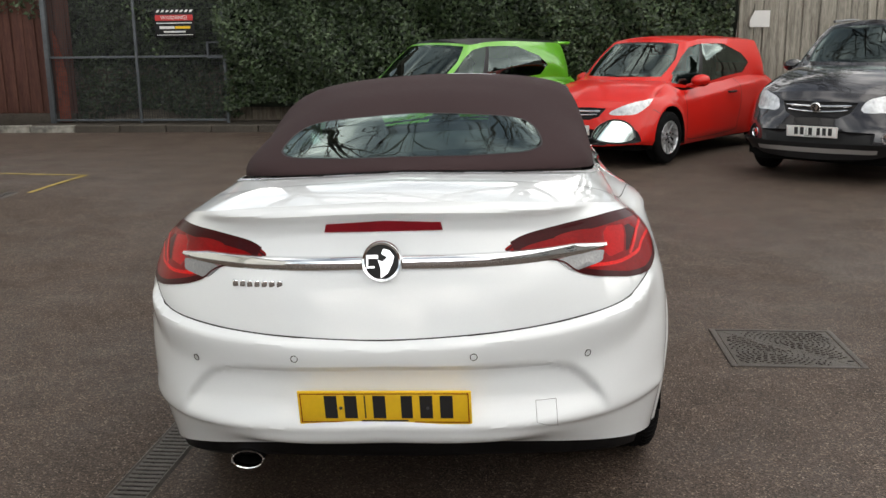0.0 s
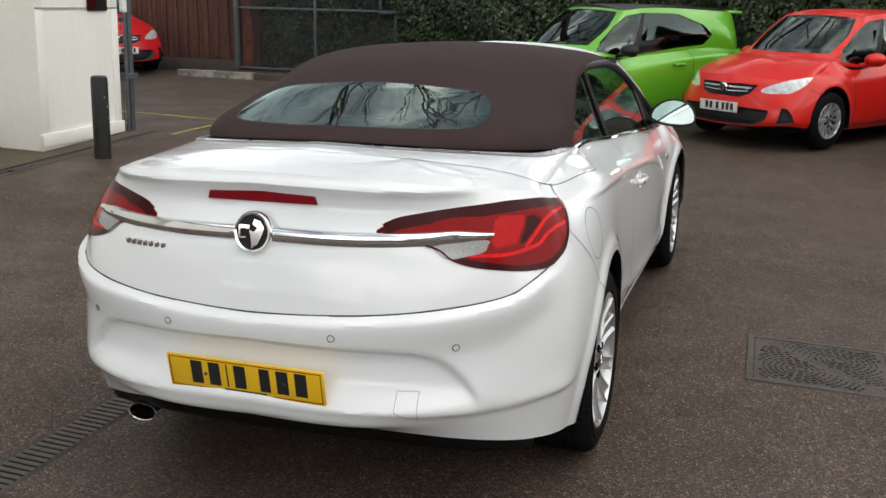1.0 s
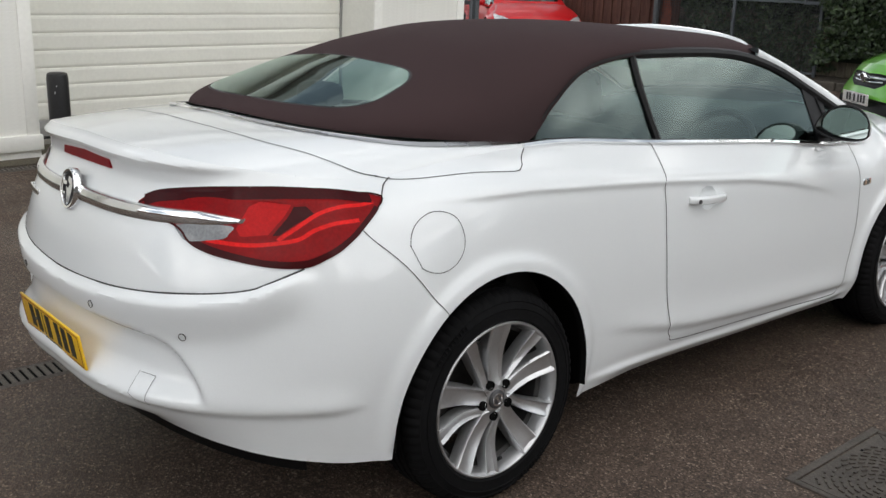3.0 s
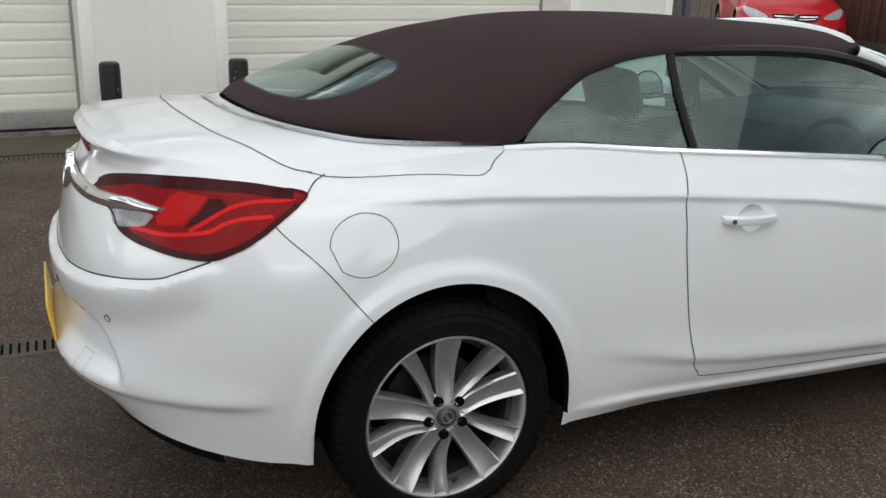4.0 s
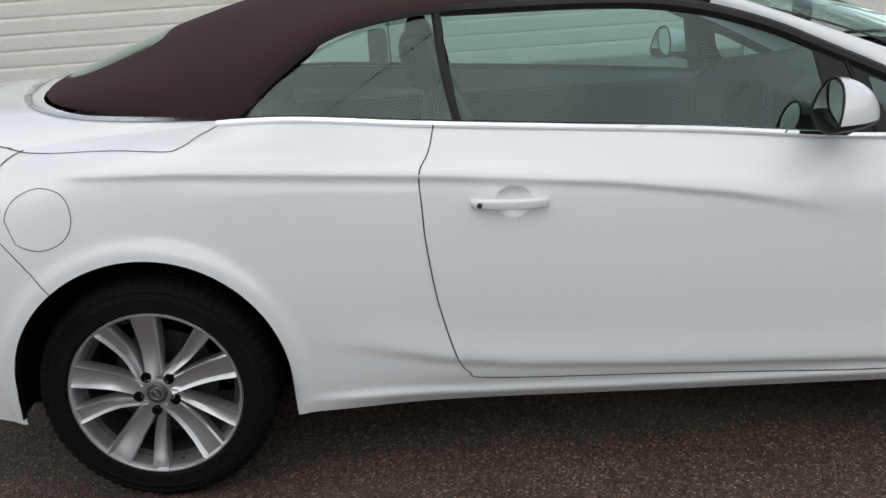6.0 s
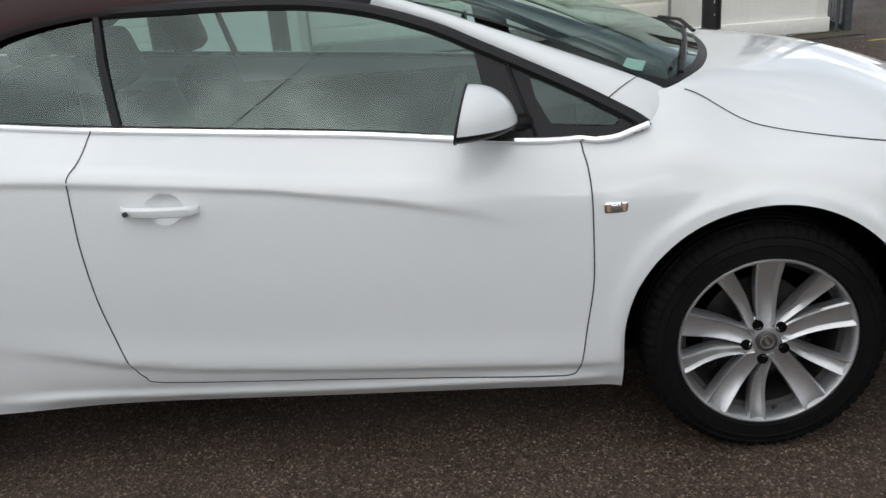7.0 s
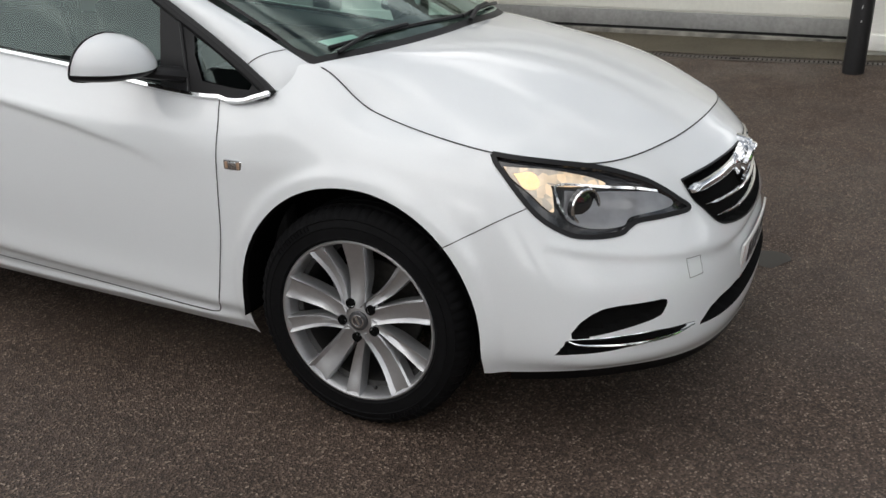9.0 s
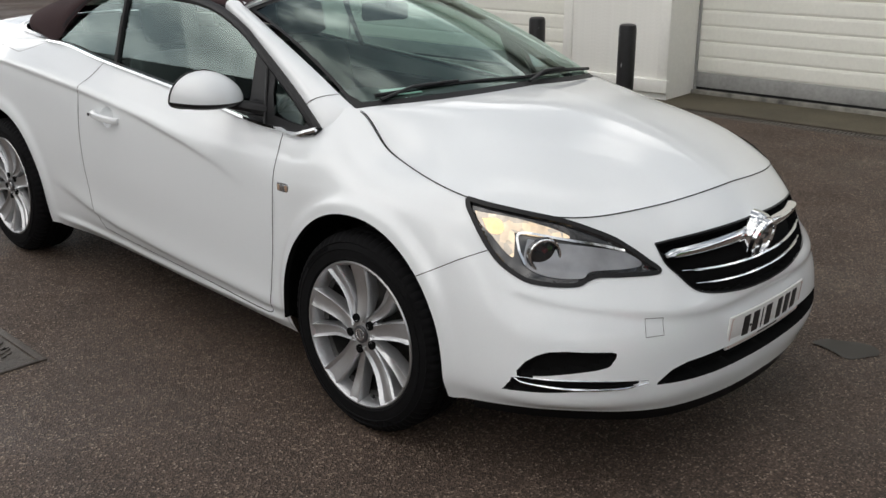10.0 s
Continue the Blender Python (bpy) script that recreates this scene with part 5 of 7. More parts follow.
    bmesh.ops.solidify(bm, geom=bm.faces[:], thickness=.01)
    part("chin_spoiler", bm, BLACK_TRIM, bumper)
    # wipers and scuttle
    for a, b in (((-.52, 1.20, 1.085), (.02, 1.30, 1.092)), ((.0, 1.30, 1.092), (.60, 1.13, 1.075))):
        w = new("wiper")
        w.parent = car
        bm = bmesh.new()
        tube(bm, spline([a, tuple((p + q) / 2 + d for p, q, d in zip(a, b, (0, .02, .012))), b], 12), .007, 6)
        part("blade", bm, BLACK_TRIM, w)
        bm = bmesh.new()
        mid = tuple((p + q) / 2 + d for p, q, d in zip(a, b, (0, .02, .022)))
        tube(bm, [tuple(p + d for p, d in zip(b, (0, .03, -.01))), tuple(p * .4 + q * .6 + d for p, q, d in zip(mid, b, (0, .02, .012))), mid], .009, 6, .6)
        part("arm", bm, BLACK_TRIM, w)


def floor_pan(shell):
    """Dark underside, so that no light leaks through the cabin."""
    bm = bmesh.new()
    box(bm, (-.66, -1.95, .22), (.66, 2.05, .28), .02)
    box(bm, (-.78, -.88, .22), (.78, .88, .28), .02)
    part("underside", bm, WELL, shell)
    bm = bmesh.new()
    box(bm, (-.58, 1.15, .28), (.58, 1.95, .76), .05)
    part("engine_block", bm, WELL, shell)
    bm = bmesh.new()
    box(bm, (-.55, -2.02, .30), (.55, -1.05, .98), .05)
    part("boot_floor", bm, WELL, shell)


def interior(car):
    cabin = new("cabin")
    cabin.parent = car
    tagged(cabin, "dark cabin with leather seats")
    def cushion(name, lo, hi, m, parent, bev=.05):
        bm = bmesh.new()
        box(bm, lo, hi, bev, m)
        bmesh.ops.bevel(bm, geom=[e for e in bm.edges if e.calc_length() > .05], offset=.012, segments=1, affect="EDGES")
        part(name, bm, SEAT, parent)
    for sx in (1, -1):
        x = .37 * sx
        cushion("seat_base", (x - .26, -.32, .42), (x + .26, .22, .56), None, cabin)
        lean = Matrix.Translation((0, -.30, .50)) @ Matrix.Rotation(radians(17), 4, "X") @ Matrix.Translation((0, .30, -.50))
        cushion("seat_back", (x - .25, -.38, .50), (x + .25, -.24, 1.10), lean, cabin, .06)
        cushion("head_rest", (x - .14, -.37, 1.135), (x + .14, -.27, 1.315), lean, cabin, .045)
        cushion("rear_seat", (x - .27, -1.12, .46), (x + .27, -.68, .62), None, cabin)
        cushion("rear_backrest", (x - .27, -1.22, .55), (x + .27, -1.08, 1.10), None, cabin)
        cushion("rear_head_rest", (x - .12, -1.20, 1.10), (x + .12, -1.10, 1.20), None, cabin, .04)
        bm = bmesh.new()
        box(bm, (min(.62 * sx, .70 * sx), -1.15, .35), (max(.62 * sx, .70 * sx), 1.0, .93), .04)
        part("door_lining", bm, DASH, cabin)
    bm = bmesh.new()
    rows = []
    for y, z in ((.62, .70), (.60, .86), (.64, .95), (.74, 1.0), (.95, 1.015), (1.12, 1.02)):
        rows.append([bm.verts.new((x, y + .05 * (1 - (x / .66) ** 2), z + (.035 * math.exp(-((x - .37) / .17) ** 2) if .9 < z else 0))) for x in np.linspace(-.66, .66, 27)])
    for a, b in zip(rows, rows[1:]):
        for i in range(26):
            bm.faces.new((a[i], a[i + 1], b[i + 1], b[i]))
    part("dashboard", bm, DASH, cabin)
    bm = bmesh.new()
    ring = [Vector((.37 + .185 * math.cos(a), .47 + .07 * math.sin(a), .87 + .17 * math.sin(a))) for a in np.linspace(0, 2 * math.pi, 29)]
    tube(bm, ring, .016, 8, cap=False)
    for a in (0.1, math.pi - .1, -math.pi / 2):
        tube(bm, [(.37, .48, .87), tuple(Vector((.37 + .18 * math.cos(a), .47 + .068 * math.sin(a), .87 + .165 * math.sin(a))))], [.03, .014], 6, .5)
    part("steering_wheel", bm, DASH, cabin)
    bm = bmesh.new()
    box(bm, (-.12, -.01, -.035), (.12, .02, .04), .03, Matrix.Translation((0, .52, 1.285)))
    tube(bm, [(0, .53, 1.30), (0, .56, 1.345)], .012, 6)
    part("rear_view_mirror", bm, DASH, cabin)
    bm = bmesh.new()
    box(bm, (-.60, -1.75, 1.02), (.60, -1.22, 1.06), .02)
    part("parcel_shelf", bm, DASH, cabin)
    bm = bmesh.new()
    box(bm, (-.075, -.03, 0), (.075, .03, .003), .001, Matrix.Translation((.41, 1.06, 1.058)) @ Matrix.Rotation(-.25, 4, 'Z') @ Matrix.Rotation(-.2, 4, 'X'))
    part("parking_slip", bm, PAPER, cabin, "pale green paper slip on the dashboard")


def settle_on_slope(car, fall=.025, track=.86, level=.345):
    """Stand the car on the yard's crossfall: it leans about its right wheels, and its right side stays where it is."""
    def place(p):
        tail = float(smooth01(np.array(-p.y), 1.5, 2.1))
        wider = fall * (p.z - level) * max(-1.0, min(1.0, p.x / .35))
        return Vector((p.x + wider, p.y - .017 * (.6 - p.x) * tail, p.z + fall * (track - abs(p.x))))
    def visit(ob):
        if ob.name.split(".")[0] == "wheel":
            return
        if ob.type == "EMPTY" and ob.location.length > .01:
            ob.location = place(ob.location)
            return
        if ob.type == "MESH":
            for v in ob.data.vertices:
                v.co = place(v.co)
        for child in ob.children:
            visit(child)
    for child in car.children:
        visit(child)
    car.matrix_world = Matrix.Translation((track, 0, level)) @ Matrix.Rotation(-fall, 4, "Y") @ Matrix.Translation((-track, 0, -level))


settle_on_slope(convertible())


# ---- the place ----
def ground_height(x, y):
    """The yard falls to the long drain beside the car, then climbs to the garage; it rises gently towards the hedge."""
    t = min(1.0, max(0.0, (y - 4.0) / 4.0))
    across = float(np.interp(x, (-6.5, -4.4, -1.05, .86, 1.45, 3.5), (.155, .118, -.046, 0, .018, .028)))
    return across * (1 - t * t * (3 - 2 * t)) + 0.024 * min(13.0, max(0.0, y - 1.6))


def tarmac():
    """Damp, worn tarmac: dark binder, brown and pale chippings, wet patches."""
    m = bpy.data.materials.new("damp_tarmac")
    m.use_nodes = True
    nt = m.node_tree
    b = nt.nodes["Principled BSDF"]
    ln = nt.links.new
    tc = nt.nodes.new("ShaderNodeTexCoord")
    def node(kind, **values):
        n = nt.nodes.new(kind)
        for k, v in values.items():
            n.inputs[k].default_value = v
        return n
    chips = node("ShaderNodeTexVoronoi", Scale=165.0)
    fine = node("ShaderNodeTexNoise", Scale=60.0, Detail=5.0, Roughness=0.7)
    broad = node("ShaderNodeTexNoise", Scale=0.55, Detail=6.0, Roughness=0.6)
    patch = node("ShaderNodeTexNoise", Scale=3.2, Detail=5.0, Roughness=0.65)
    for n in (chips, fine, broad, patch):
        ln(tc.outputs["Object"], n.inputs["Vector"])
    tone = nt.nodes.new("ShaderNodeValToRGB")
    e = tone.color_ramp.elements
    e[0].position, e[0].color = 0.0, (0.029, 0.0200, 0.0155, 1)
    e[1].position, e[1].color = 1.0, (0.30, 0.24, 0.19, 1)
    for p, c in ((0.45, (0.060, 0.0418, 0.0322, 1)), (0.82, (0.108, 0.077, 0.0585, 1)), (0.95, (0.173, 0.128, 0.096, 1))):
        el = e.new(p)
        el.color = c
    sep = nt.nodes.new("ShaderNodeSeparateColor")
    ln(chips.outputs["Color"], sep.inputs["Color"])
    ln(sep.outputs["Red"], tone.inputs["Fac"])
    soft = nt.nodes.new("ShaderNodeMapRange")
    soft.inputs["From Min"].default_value, soft.inputs["From Max"].default_value = 0.3, 0.7
    soft.inputs["To Min"].default_value, soft.inputs["To Max"].default_value = 0.65, 1.35
    mixf = node("ShaderNodeMath")
    mixf.operation = "MULTIPLY_ADD"
    mixf.inputs[1].default_value = 0.5
    ln(fine.outputs["Fac"], mixf.inputs[0])
    half = node("ShaderNodeMath")
    half.operation = "MULTIPLY"
    half.inputs[1].default_value = 0.5
    ln(patch.outputs["Fac"], half.inputs[0])
    ln(half.outputs[0], mixf.inputs[2])
    ln(mixf.outputs[0], soft.inputs["Value"])
    mul = nt.nodes.new("ShaderNodeVectorMath")
    mul.operation = "SCALE"
    ln(tone.outputs["Color"], mul.inputs[0])
    ln(soft.outputs["Result"], mul.inputs["Scale"])
    ln(mul.outputs[0], b.inputs["Base Color"])
    rr = nt.nodes.new("ShaderNodeMapRange")
    rr.inputs["From Min"].default_value, rr.inputs["From Max"].default_value = 0.38, 0.62
    rr.inputs["To Min"].default_value, rr.inputs["To Max"].default_value = 0.42, 0.78
    ln(broad.outputs["Fac"], rr.inputs["Value"])
    ln(rr.outputs["Result"], b.inputs["Roughness"])
    b.inputs["Specular IOR Level"].default_value = 0.3
    bp = nt.nodes.new("ShaderNodeBump")
    bp.inputs["Strength"].default_value, bp.inputs["Distance"].default_value = 0.55, 0.006
    ln(chips.outputs["Distance"], bp.inputs["Height"])
    ln(bp.outputs["Normal"], b.inputs["Normal"])
    return m


ASPHALT = tarmac()
CONCRETE = material("stained_concrete", (0.085, 0.072, 0.048), rough=0.85, spread=0.35, grain=45, blotch=2.5, bump=0.3, bump_scale=120)
KERB = material("weathered_kerb", (0.065, 0.055, 0.044), rough=0.9, spread=0.4, grain=30, blotch=3, bump=0.4, bump_scale=60)
KERB_WHITE = material("flaking_white_kerb", (0.22, 0.21, 0.185), rough=0.85, spread=0.7, grain=9, blotch=4, bump=0.4, bump_scale=60)
WALL = material("off_white_cladding", (0.83, 0.825, 0.775), rough=0.45, spread=0.05, grain=30, blotch=1.1)
DOOR_PAINT = material("cream_garage_door", (0.80, 0.795, 0.725), rough=0.4, spread=0.05, grain=40, blotch=1.4, bump=0.05, bump_scale=200)
DOOR_FOOT = material("grey_door_foot", (0.30, 0.30, 0.29), rough=0.5, spread=0.2, grain=30, blotch=3)
IRON = material("worn_cast_iron", (0.080, 0.068, 0.058), rough=0.5, metal=0.3, spread=0.4, grain=60, blotch=6, bump=0.2, bump_scale=200)
BOLLARD = material("black_bollard_paint", (0.014, 0.014, 0.015), rough=0.4, spread=0.3, grain=60, blotch=5)
SCRATCH = material("white_scratch", (0.5, 0.5, 0.5), rough=0.7)
LINE = material("worn_yellow_line", (0.36, 0.26, 0.06), rough=0.8, spread=0.5, grain=25, blotch=6, bump=0.2)
STEEL = material("grey_steel_post", (0.085, 0.095, 0.105), rough=0.55, metal=0.2, spread=0.25, grain=30, blotch=3)
RED_BOARD = material("rusty_red_board", (0.16, 0.035, 0.018), rough=0.85, spread=0.5, grain=12, blotch=3, bump=0.2)
WIRE = material("dark_fence_wire", (0.03, 0.033, 0.036), rough=0.6, spread=0.2, grain=30)
SOIL = material("leaf_litter", (0.035, 0.026, 0.016), rough=0.95, spread=0.6, grain=25, blotch=3, bump=0.8, bump_scale=50)


def leaf_material(name, dark, light):
    m = bpy.data.materials.new(name)
    m.use_nodes = True
    nt = m.node_tree
    b = nt.nodes["Principled BSDF"]
    b.inputs["Roughness"].default_value = 0.42
    geo = nt.nodes.new("ShaderNodeNewGeometry")
    ramp = nt.nodes.new("ShaderNodeValToRGB")
    ramp.color_ramp.elements[0].color = (*dark, 1)
    ramp.color_ramp.elements[1].color = (*light, 1)
    nt.links.new(geo.outputs["Random Per Island"], ramp.inputs["Fac"])
    nt.links.new(ramp.outputs["Color"], b.inputs["Base Color"])
    return m


IVY = leaf_material("ivy_leaf", (0.011, 0.023, 0.009), (0.055, 0.088, 0.033))
CONIFER = leaf_material("conifer_leaf", (0.015, 0.028, 0.014), (0.035, 0.060, 0.028))
# near-black green that stands in for the shade between the leaves
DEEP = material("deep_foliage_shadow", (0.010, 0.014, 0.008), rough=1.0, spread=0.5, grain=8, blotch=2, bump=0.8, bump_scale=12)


def structure(name, bm, mat, label, category, smooth=False):
    return tagged(mesh_object(name, bm, mat, None, smooth), label, category, kind="structure")


# ground sheet
bm = bmesh.new()
xs = [-400, -60, -20, -10, -6.5, -5.5, -4.4, -3, -2, -1.05, 0, .86, 1.45, 2, 3.5, 5, 10, 20, 60, 400]
ys = [-400, -60, -20, -8, -4, 0, 1.6, 2.5, 3.2, 4, 5, 6, 7, 8, 10, 14.6, 20, 60, 400]
grid = [[bm.verts.new((x, y, ground_height(x, y))) for y in ys] for x in xs]
for a, b in zip(grid, grid[1:]):
    for i in range(len(ys) - 1):
        bm.faces.new((a[i], b[i], b[i + 1], a[i + 1]))
structure("ground", bm, ASPHALT, "dark damp tarmac yard with pale chippings", "ground", True)


# ---- white garage building ----
FRONT, BACK, TOP_Z = -5.35, -5.90, 3.6
PIERS = ((2.82, 4.03), (-1.615, -0.475))
DOORS = ((-0.475, 2.82), (-5.22, -1.615))
# the garage stands a little askew to the bays
askew = Matrix.Translation((-4.96, 2.41, .045)) @ Matrix.Rotation(radians(2), 4, "Z") @ Matrix.Rotation(radians(1.2), 4, "Y") @ Matrix.Translation((5.35, -2.82, 0))


def yard_height(x, y):
    """Height of the yard at a place given along the garage's own lines."""
    p = askew @ Vector((x, y, 0))
    return ground_height(p.x, p.y) - p.z



before_garage = set(scene.collection.objects)


def pier(y0, y1, n):
    z0 = .10
    bm = bmesh.new()
    box(bm, (BACK - .25, y0, z0 - .12), (FRONT, y1, TOP_Z))
    wall = structure("wall_pier_%d" % n, bm, WALL, "off-white clad pier between the garage doors", "wall")
    bm = bmesh.new()
    box(bm, (FRONT - .02, y0 - .015, z0 + .05), (FRONT + .035, y1 + .015, z0 + .17), .006)
    part("plinth_board", bm, WALL, wall)
    for ya, yb in ((y0, y0 + .10), (y1 - .10, y1)):
        bm = bmesh.new()
        box(bm, (FRONT, ya, z0 + .17), (FRONT + .012, yb, 1.40), .004)
        box(bm, (FRONT, ya, 1.42), (FRONT + .012, yb, TOP_Z), .004)
        part("corner_trim", bm, WALL, wall)
    bm = bmesh.new()
    box(bm, (FRONT - .003, y0 + .005, 1.402), (FRONT + .010, y1 - .005, 1.418))
    part("joint_strip", bm, DOOR_FOOT, wall)
    z = z0 + .19
    me = None
    while z < 2.6:
        if me is None:
            bm = bmesh.new()
            box(bm, (0, y0 + .105, 0), (.0018, y1 - .105, .031), .0008)
            me = bpy.data.meshes.new("cladding_rib")
            bm.to_mesh(me)
            bm.free()
            me.materials.append(WALL)
        if not 1.36 < z < 1.43:
            rib = new("cladding_rib", me)
            rib.parent = wall
            rib.location = (FRONT, 0, z)
        z += .034
    return wall


for k, (a, b) in enumerate(PIERS):
    pier(a, b, k + 1)


def garage_door(y0, y1, n):
    door = thing("garage_door", "cream sectional garage door, closed, with grey bottom edge", "garage door", group="garage doors")
    pitch, z, shared = .1425, .285, None
    while z < 3.0:
        if shared is None:
            bm = bmesh.new()
            prof = [(0, 0), (.010, .006), (.014, .02), (.014, .115), (.010, .134), (0, .140)]
            rows = [[bm.verts.new((x, yy, zz)) for x, zz in prof] for yy in np.linspace(y0, y1, 2)]
            for i in range(len(prof) - 1):
                bm.faces.new((rows[0][i], rows[1][i], rows[1][i + 1], rows[0][i + 1]))
            bmesh.ops.recalc_face_normals(bm, faces=bm.faces)
            shared = bpy.data.meshes.new("door_slat")
            bm.to_mesh(shared)
            bm.free()
            shared.materials.append(DOOR_PAINT)
        slat = new("door_slat", shared)
        slat.parent = door
        slat.location = (BACK, 0, z)
        z += pitch
    bm = bmesh.new()
    box(bm, (BACK - .02, y0, .15), (BACK + .004, y1, 3.05))
    part("door_leaf", bm, DOOR_PAINT, door, smooth=False)
    bm = bmesh.new()
    box(bm, (BACK, y0 + .01, .145), (BACK + .02, y1 - .01, .283), .004)
    part("bottom_panel", bm, DOOR_FOOT, door)
    bm = bmesh.new()
    box(bm, (BACK, y0 + .01, .112), (BACK + .012, y1 - .01, .145))
    part("rubber_seal", bm, BLACK_TRIM, door, smooth=False)
    for yy in (y0 + .012, y1 - .012):
        bm = bmesh.new()
        box(bm, (BACK, yy - .012, .11), (BACK + .03, yy + .012, 3.05))
        part("guide_rail", bm, DOOR_FOOT, door, smooth=False)
    bm = bmesh.new()
    box(bm, (BACK + .012, y0, .06), (BACK + .075, y1, .122), .006)
    structure("door_threshold_%d" % n, bm, KERB_WHITE, "pale worn threshold strip under the garage door", "threshold")
    bm = bmesh.new()
    box(bm, (BACK - .25, y0, 3.05), (FRONT - .02, y1, TOP_Z))
    structure("wall_lintel_%d" % n, bm, WALL, "off-white lintel above the garage door", "wall")
    bm = bmesh.new()
    box(bm, (BACK - .25, y0, .0), (BACK - .02, y1, 3.05))
    structure("wall_back_%d" % n, bm, WALL, "wall behind the garage door", "wall")
    return door


for k, (a, b) in enumerate(DOORS):
    garage_door(a, b, k + 1)
bm = bmesh.new()
box(bm, (-14.0, 4.04 - .25, 0), (BACK - .25, 4.04, TOP_Z))
box(bm, (-14.0, -9.0, 0), (-13.75, 3.79, TOP_Z))
box(bm, (BACK - .25, -9.0, 0), (FRONT, -5.22, TOP_Z))
structure("wall_side", bm, WALL, "off-white side wall of the garage", "wall")
bm = bmesh.new()
box(bm, (-14.2, -9.2, TOP_Z), (FRONT + .25, 4.2, TOP_Z + .25), .03)
structure("roof", bm, DOOR_FOOT, "flat grey roof of the garage", "roof")
bm = bmesh.new()
pts = [(BACK + .07, -5.6), (BACK + .07, 4.3), (-5.12, 4.3), (-5.12, -5.6)]
n = 12
for i in range(n):
    ya, yb = -5.6 + (9.9) * i / n, -5.6 + 9.9 * (i + 1) / n
    bm.faces.new([bm.verts.new((x, y, yard_height(x, y) + .008)) for x, y in ((BACK + .07, ya), (-5.12, ya), (-5.12, yb), (BACK + .07, yb))])
bmesh.ops.remove_doubles(bm, verts=bm.verts, dist=1e-4)
bmesh.ops.recalc_face_normals(bm, faces=bm.faces)
structure("concrete_apron", bm, CONCRETE, "mossy concrete strip along the garage", "pavement")


def drain(name, x, w, y0, y1, label, height):
    """A slotted channel: side rails and a bar between every two slots."""
    ob = thing(name, label, "drain", kind="structure")
    def z(y):
        return height(x, y)
    bm = bmesh.new()
    cuts = np.linspace(y0, y1, 10)
    for ya, yb in zip(cuts, cuts[1:]):
        bm.faces.new([bm.verts.new(p) for p in ((x - w / 2, ya, z(ya) + .003), (x + w / 2, ya, z(ya) + .003), (x + w / 2, yb, z(yb) + .003), (x - w / 2, yb, z(yb) + .003))])
    part("channel", bm, WELL, ob, smooth=False)
    for dx in (-w / 2, w / 2):
        bm = bmesh.new()
        for ya, yb in zip(cuts, cuts[1:]):
            tube(bm, [(x + dx, ya, z(ya) + .001), (x + dx, yb, z(yb) + .001)], .014, 4, .7)
        part("rail", bm, IRON, ob, smooth=False)
    bm = bmesh.new()
    box(bm, (-w / 2, -.011, -.004), (w / 2, .011, .007), .002)
    me = bpy.data.meshes.new("grate_bar")
    bm.to_mesh(me)
    bm.free()
    me.materials.append(IRON)
    y = y0 + .02
    while y < y1:
        o = new("grate_bar", me)
        o.parent = ob
        o.location = (x, y, z(y))
        y += .034
    return ob


drain("garage_drain", -5.02, .10, -3.2, 4.2, "narrow slotted drain in front of the garage", yard_height)


def bollard(x, y, k):
    z = yard_height(x, y)
    ob = thing("bollard", "black painted steel bollard, scuffed white in places", "bollard", Matrix.Translation((x, y, z)), group="bollards by the garage")
    bm = bmesh.new()
    lathe(bm, [(-.05, .075), (.70, .075), (.735, .070), (.745, .055), (.747, .0005)], 32, "z")
    part("post", bm, BOLLARD, ob)
    bm = bmesh.new()
    rnd = random.Random(k)
    for _ in range(5):
        a, zz = rnd.uniform(-.9, .9), rnd.uniform(.15, .68)
        lathe_r = .0755
        w, h = rnd.uniform(.004, .012), rnd.uniform(.01, .05)
        vs = [bm.verts.new((lathe_r * math.cos(a + s), lathe_r * math.sin(a + s), zz + t)) for s, t in ((-w * 6, 0), (w * 6, h * .3), (w * 5, h), (-w * 2, h * .8))]
        bm.faces.new(vs)
    part("paint_scuff", bm, SCRATCH, ob, smooth=False)


for k, (x, y) in enumerate(((-4.73, 2.86), (-4.72, -.54), (-4.72, -1.48))):
    bollard(x, y, k)


def pier_sign():
    ob = thing("wall_sign", "dark red and black sign with pale bars on the pier", "sign", Matrix.Translation((FRONT + .014, 3.70, 1.385)))
    bm = bmesh.new()
    box(bm, (0, -.15, 0), (.012, .15, 1.1), .003)
    part("board", bm, BLACK_TRIM, ob)
    bm = bmesh.new()
    box(bm, (.012, -.15, .02), (.0135, -.03, 1.08))
    part("red_band", bm, RED_DARK, ob, smooth=False)
    bm = bmesh.new()
    ring = [(.015, .0 + .05 * math.cos(a), .33 + .06 * math.sin(a)) for a in np.linspace(0, 2 * math.pi, 13)]
    tube(bm, ring, .014, 6, cap=False)
    for k in range(4):
        box(bm, (.0125, -.05, .46 + k * .075), (.0145, .05, .50 + k * .075))
    part("pale_mark", bm, PLATE_WHITE, ob, smooth=False)


pier_sign()


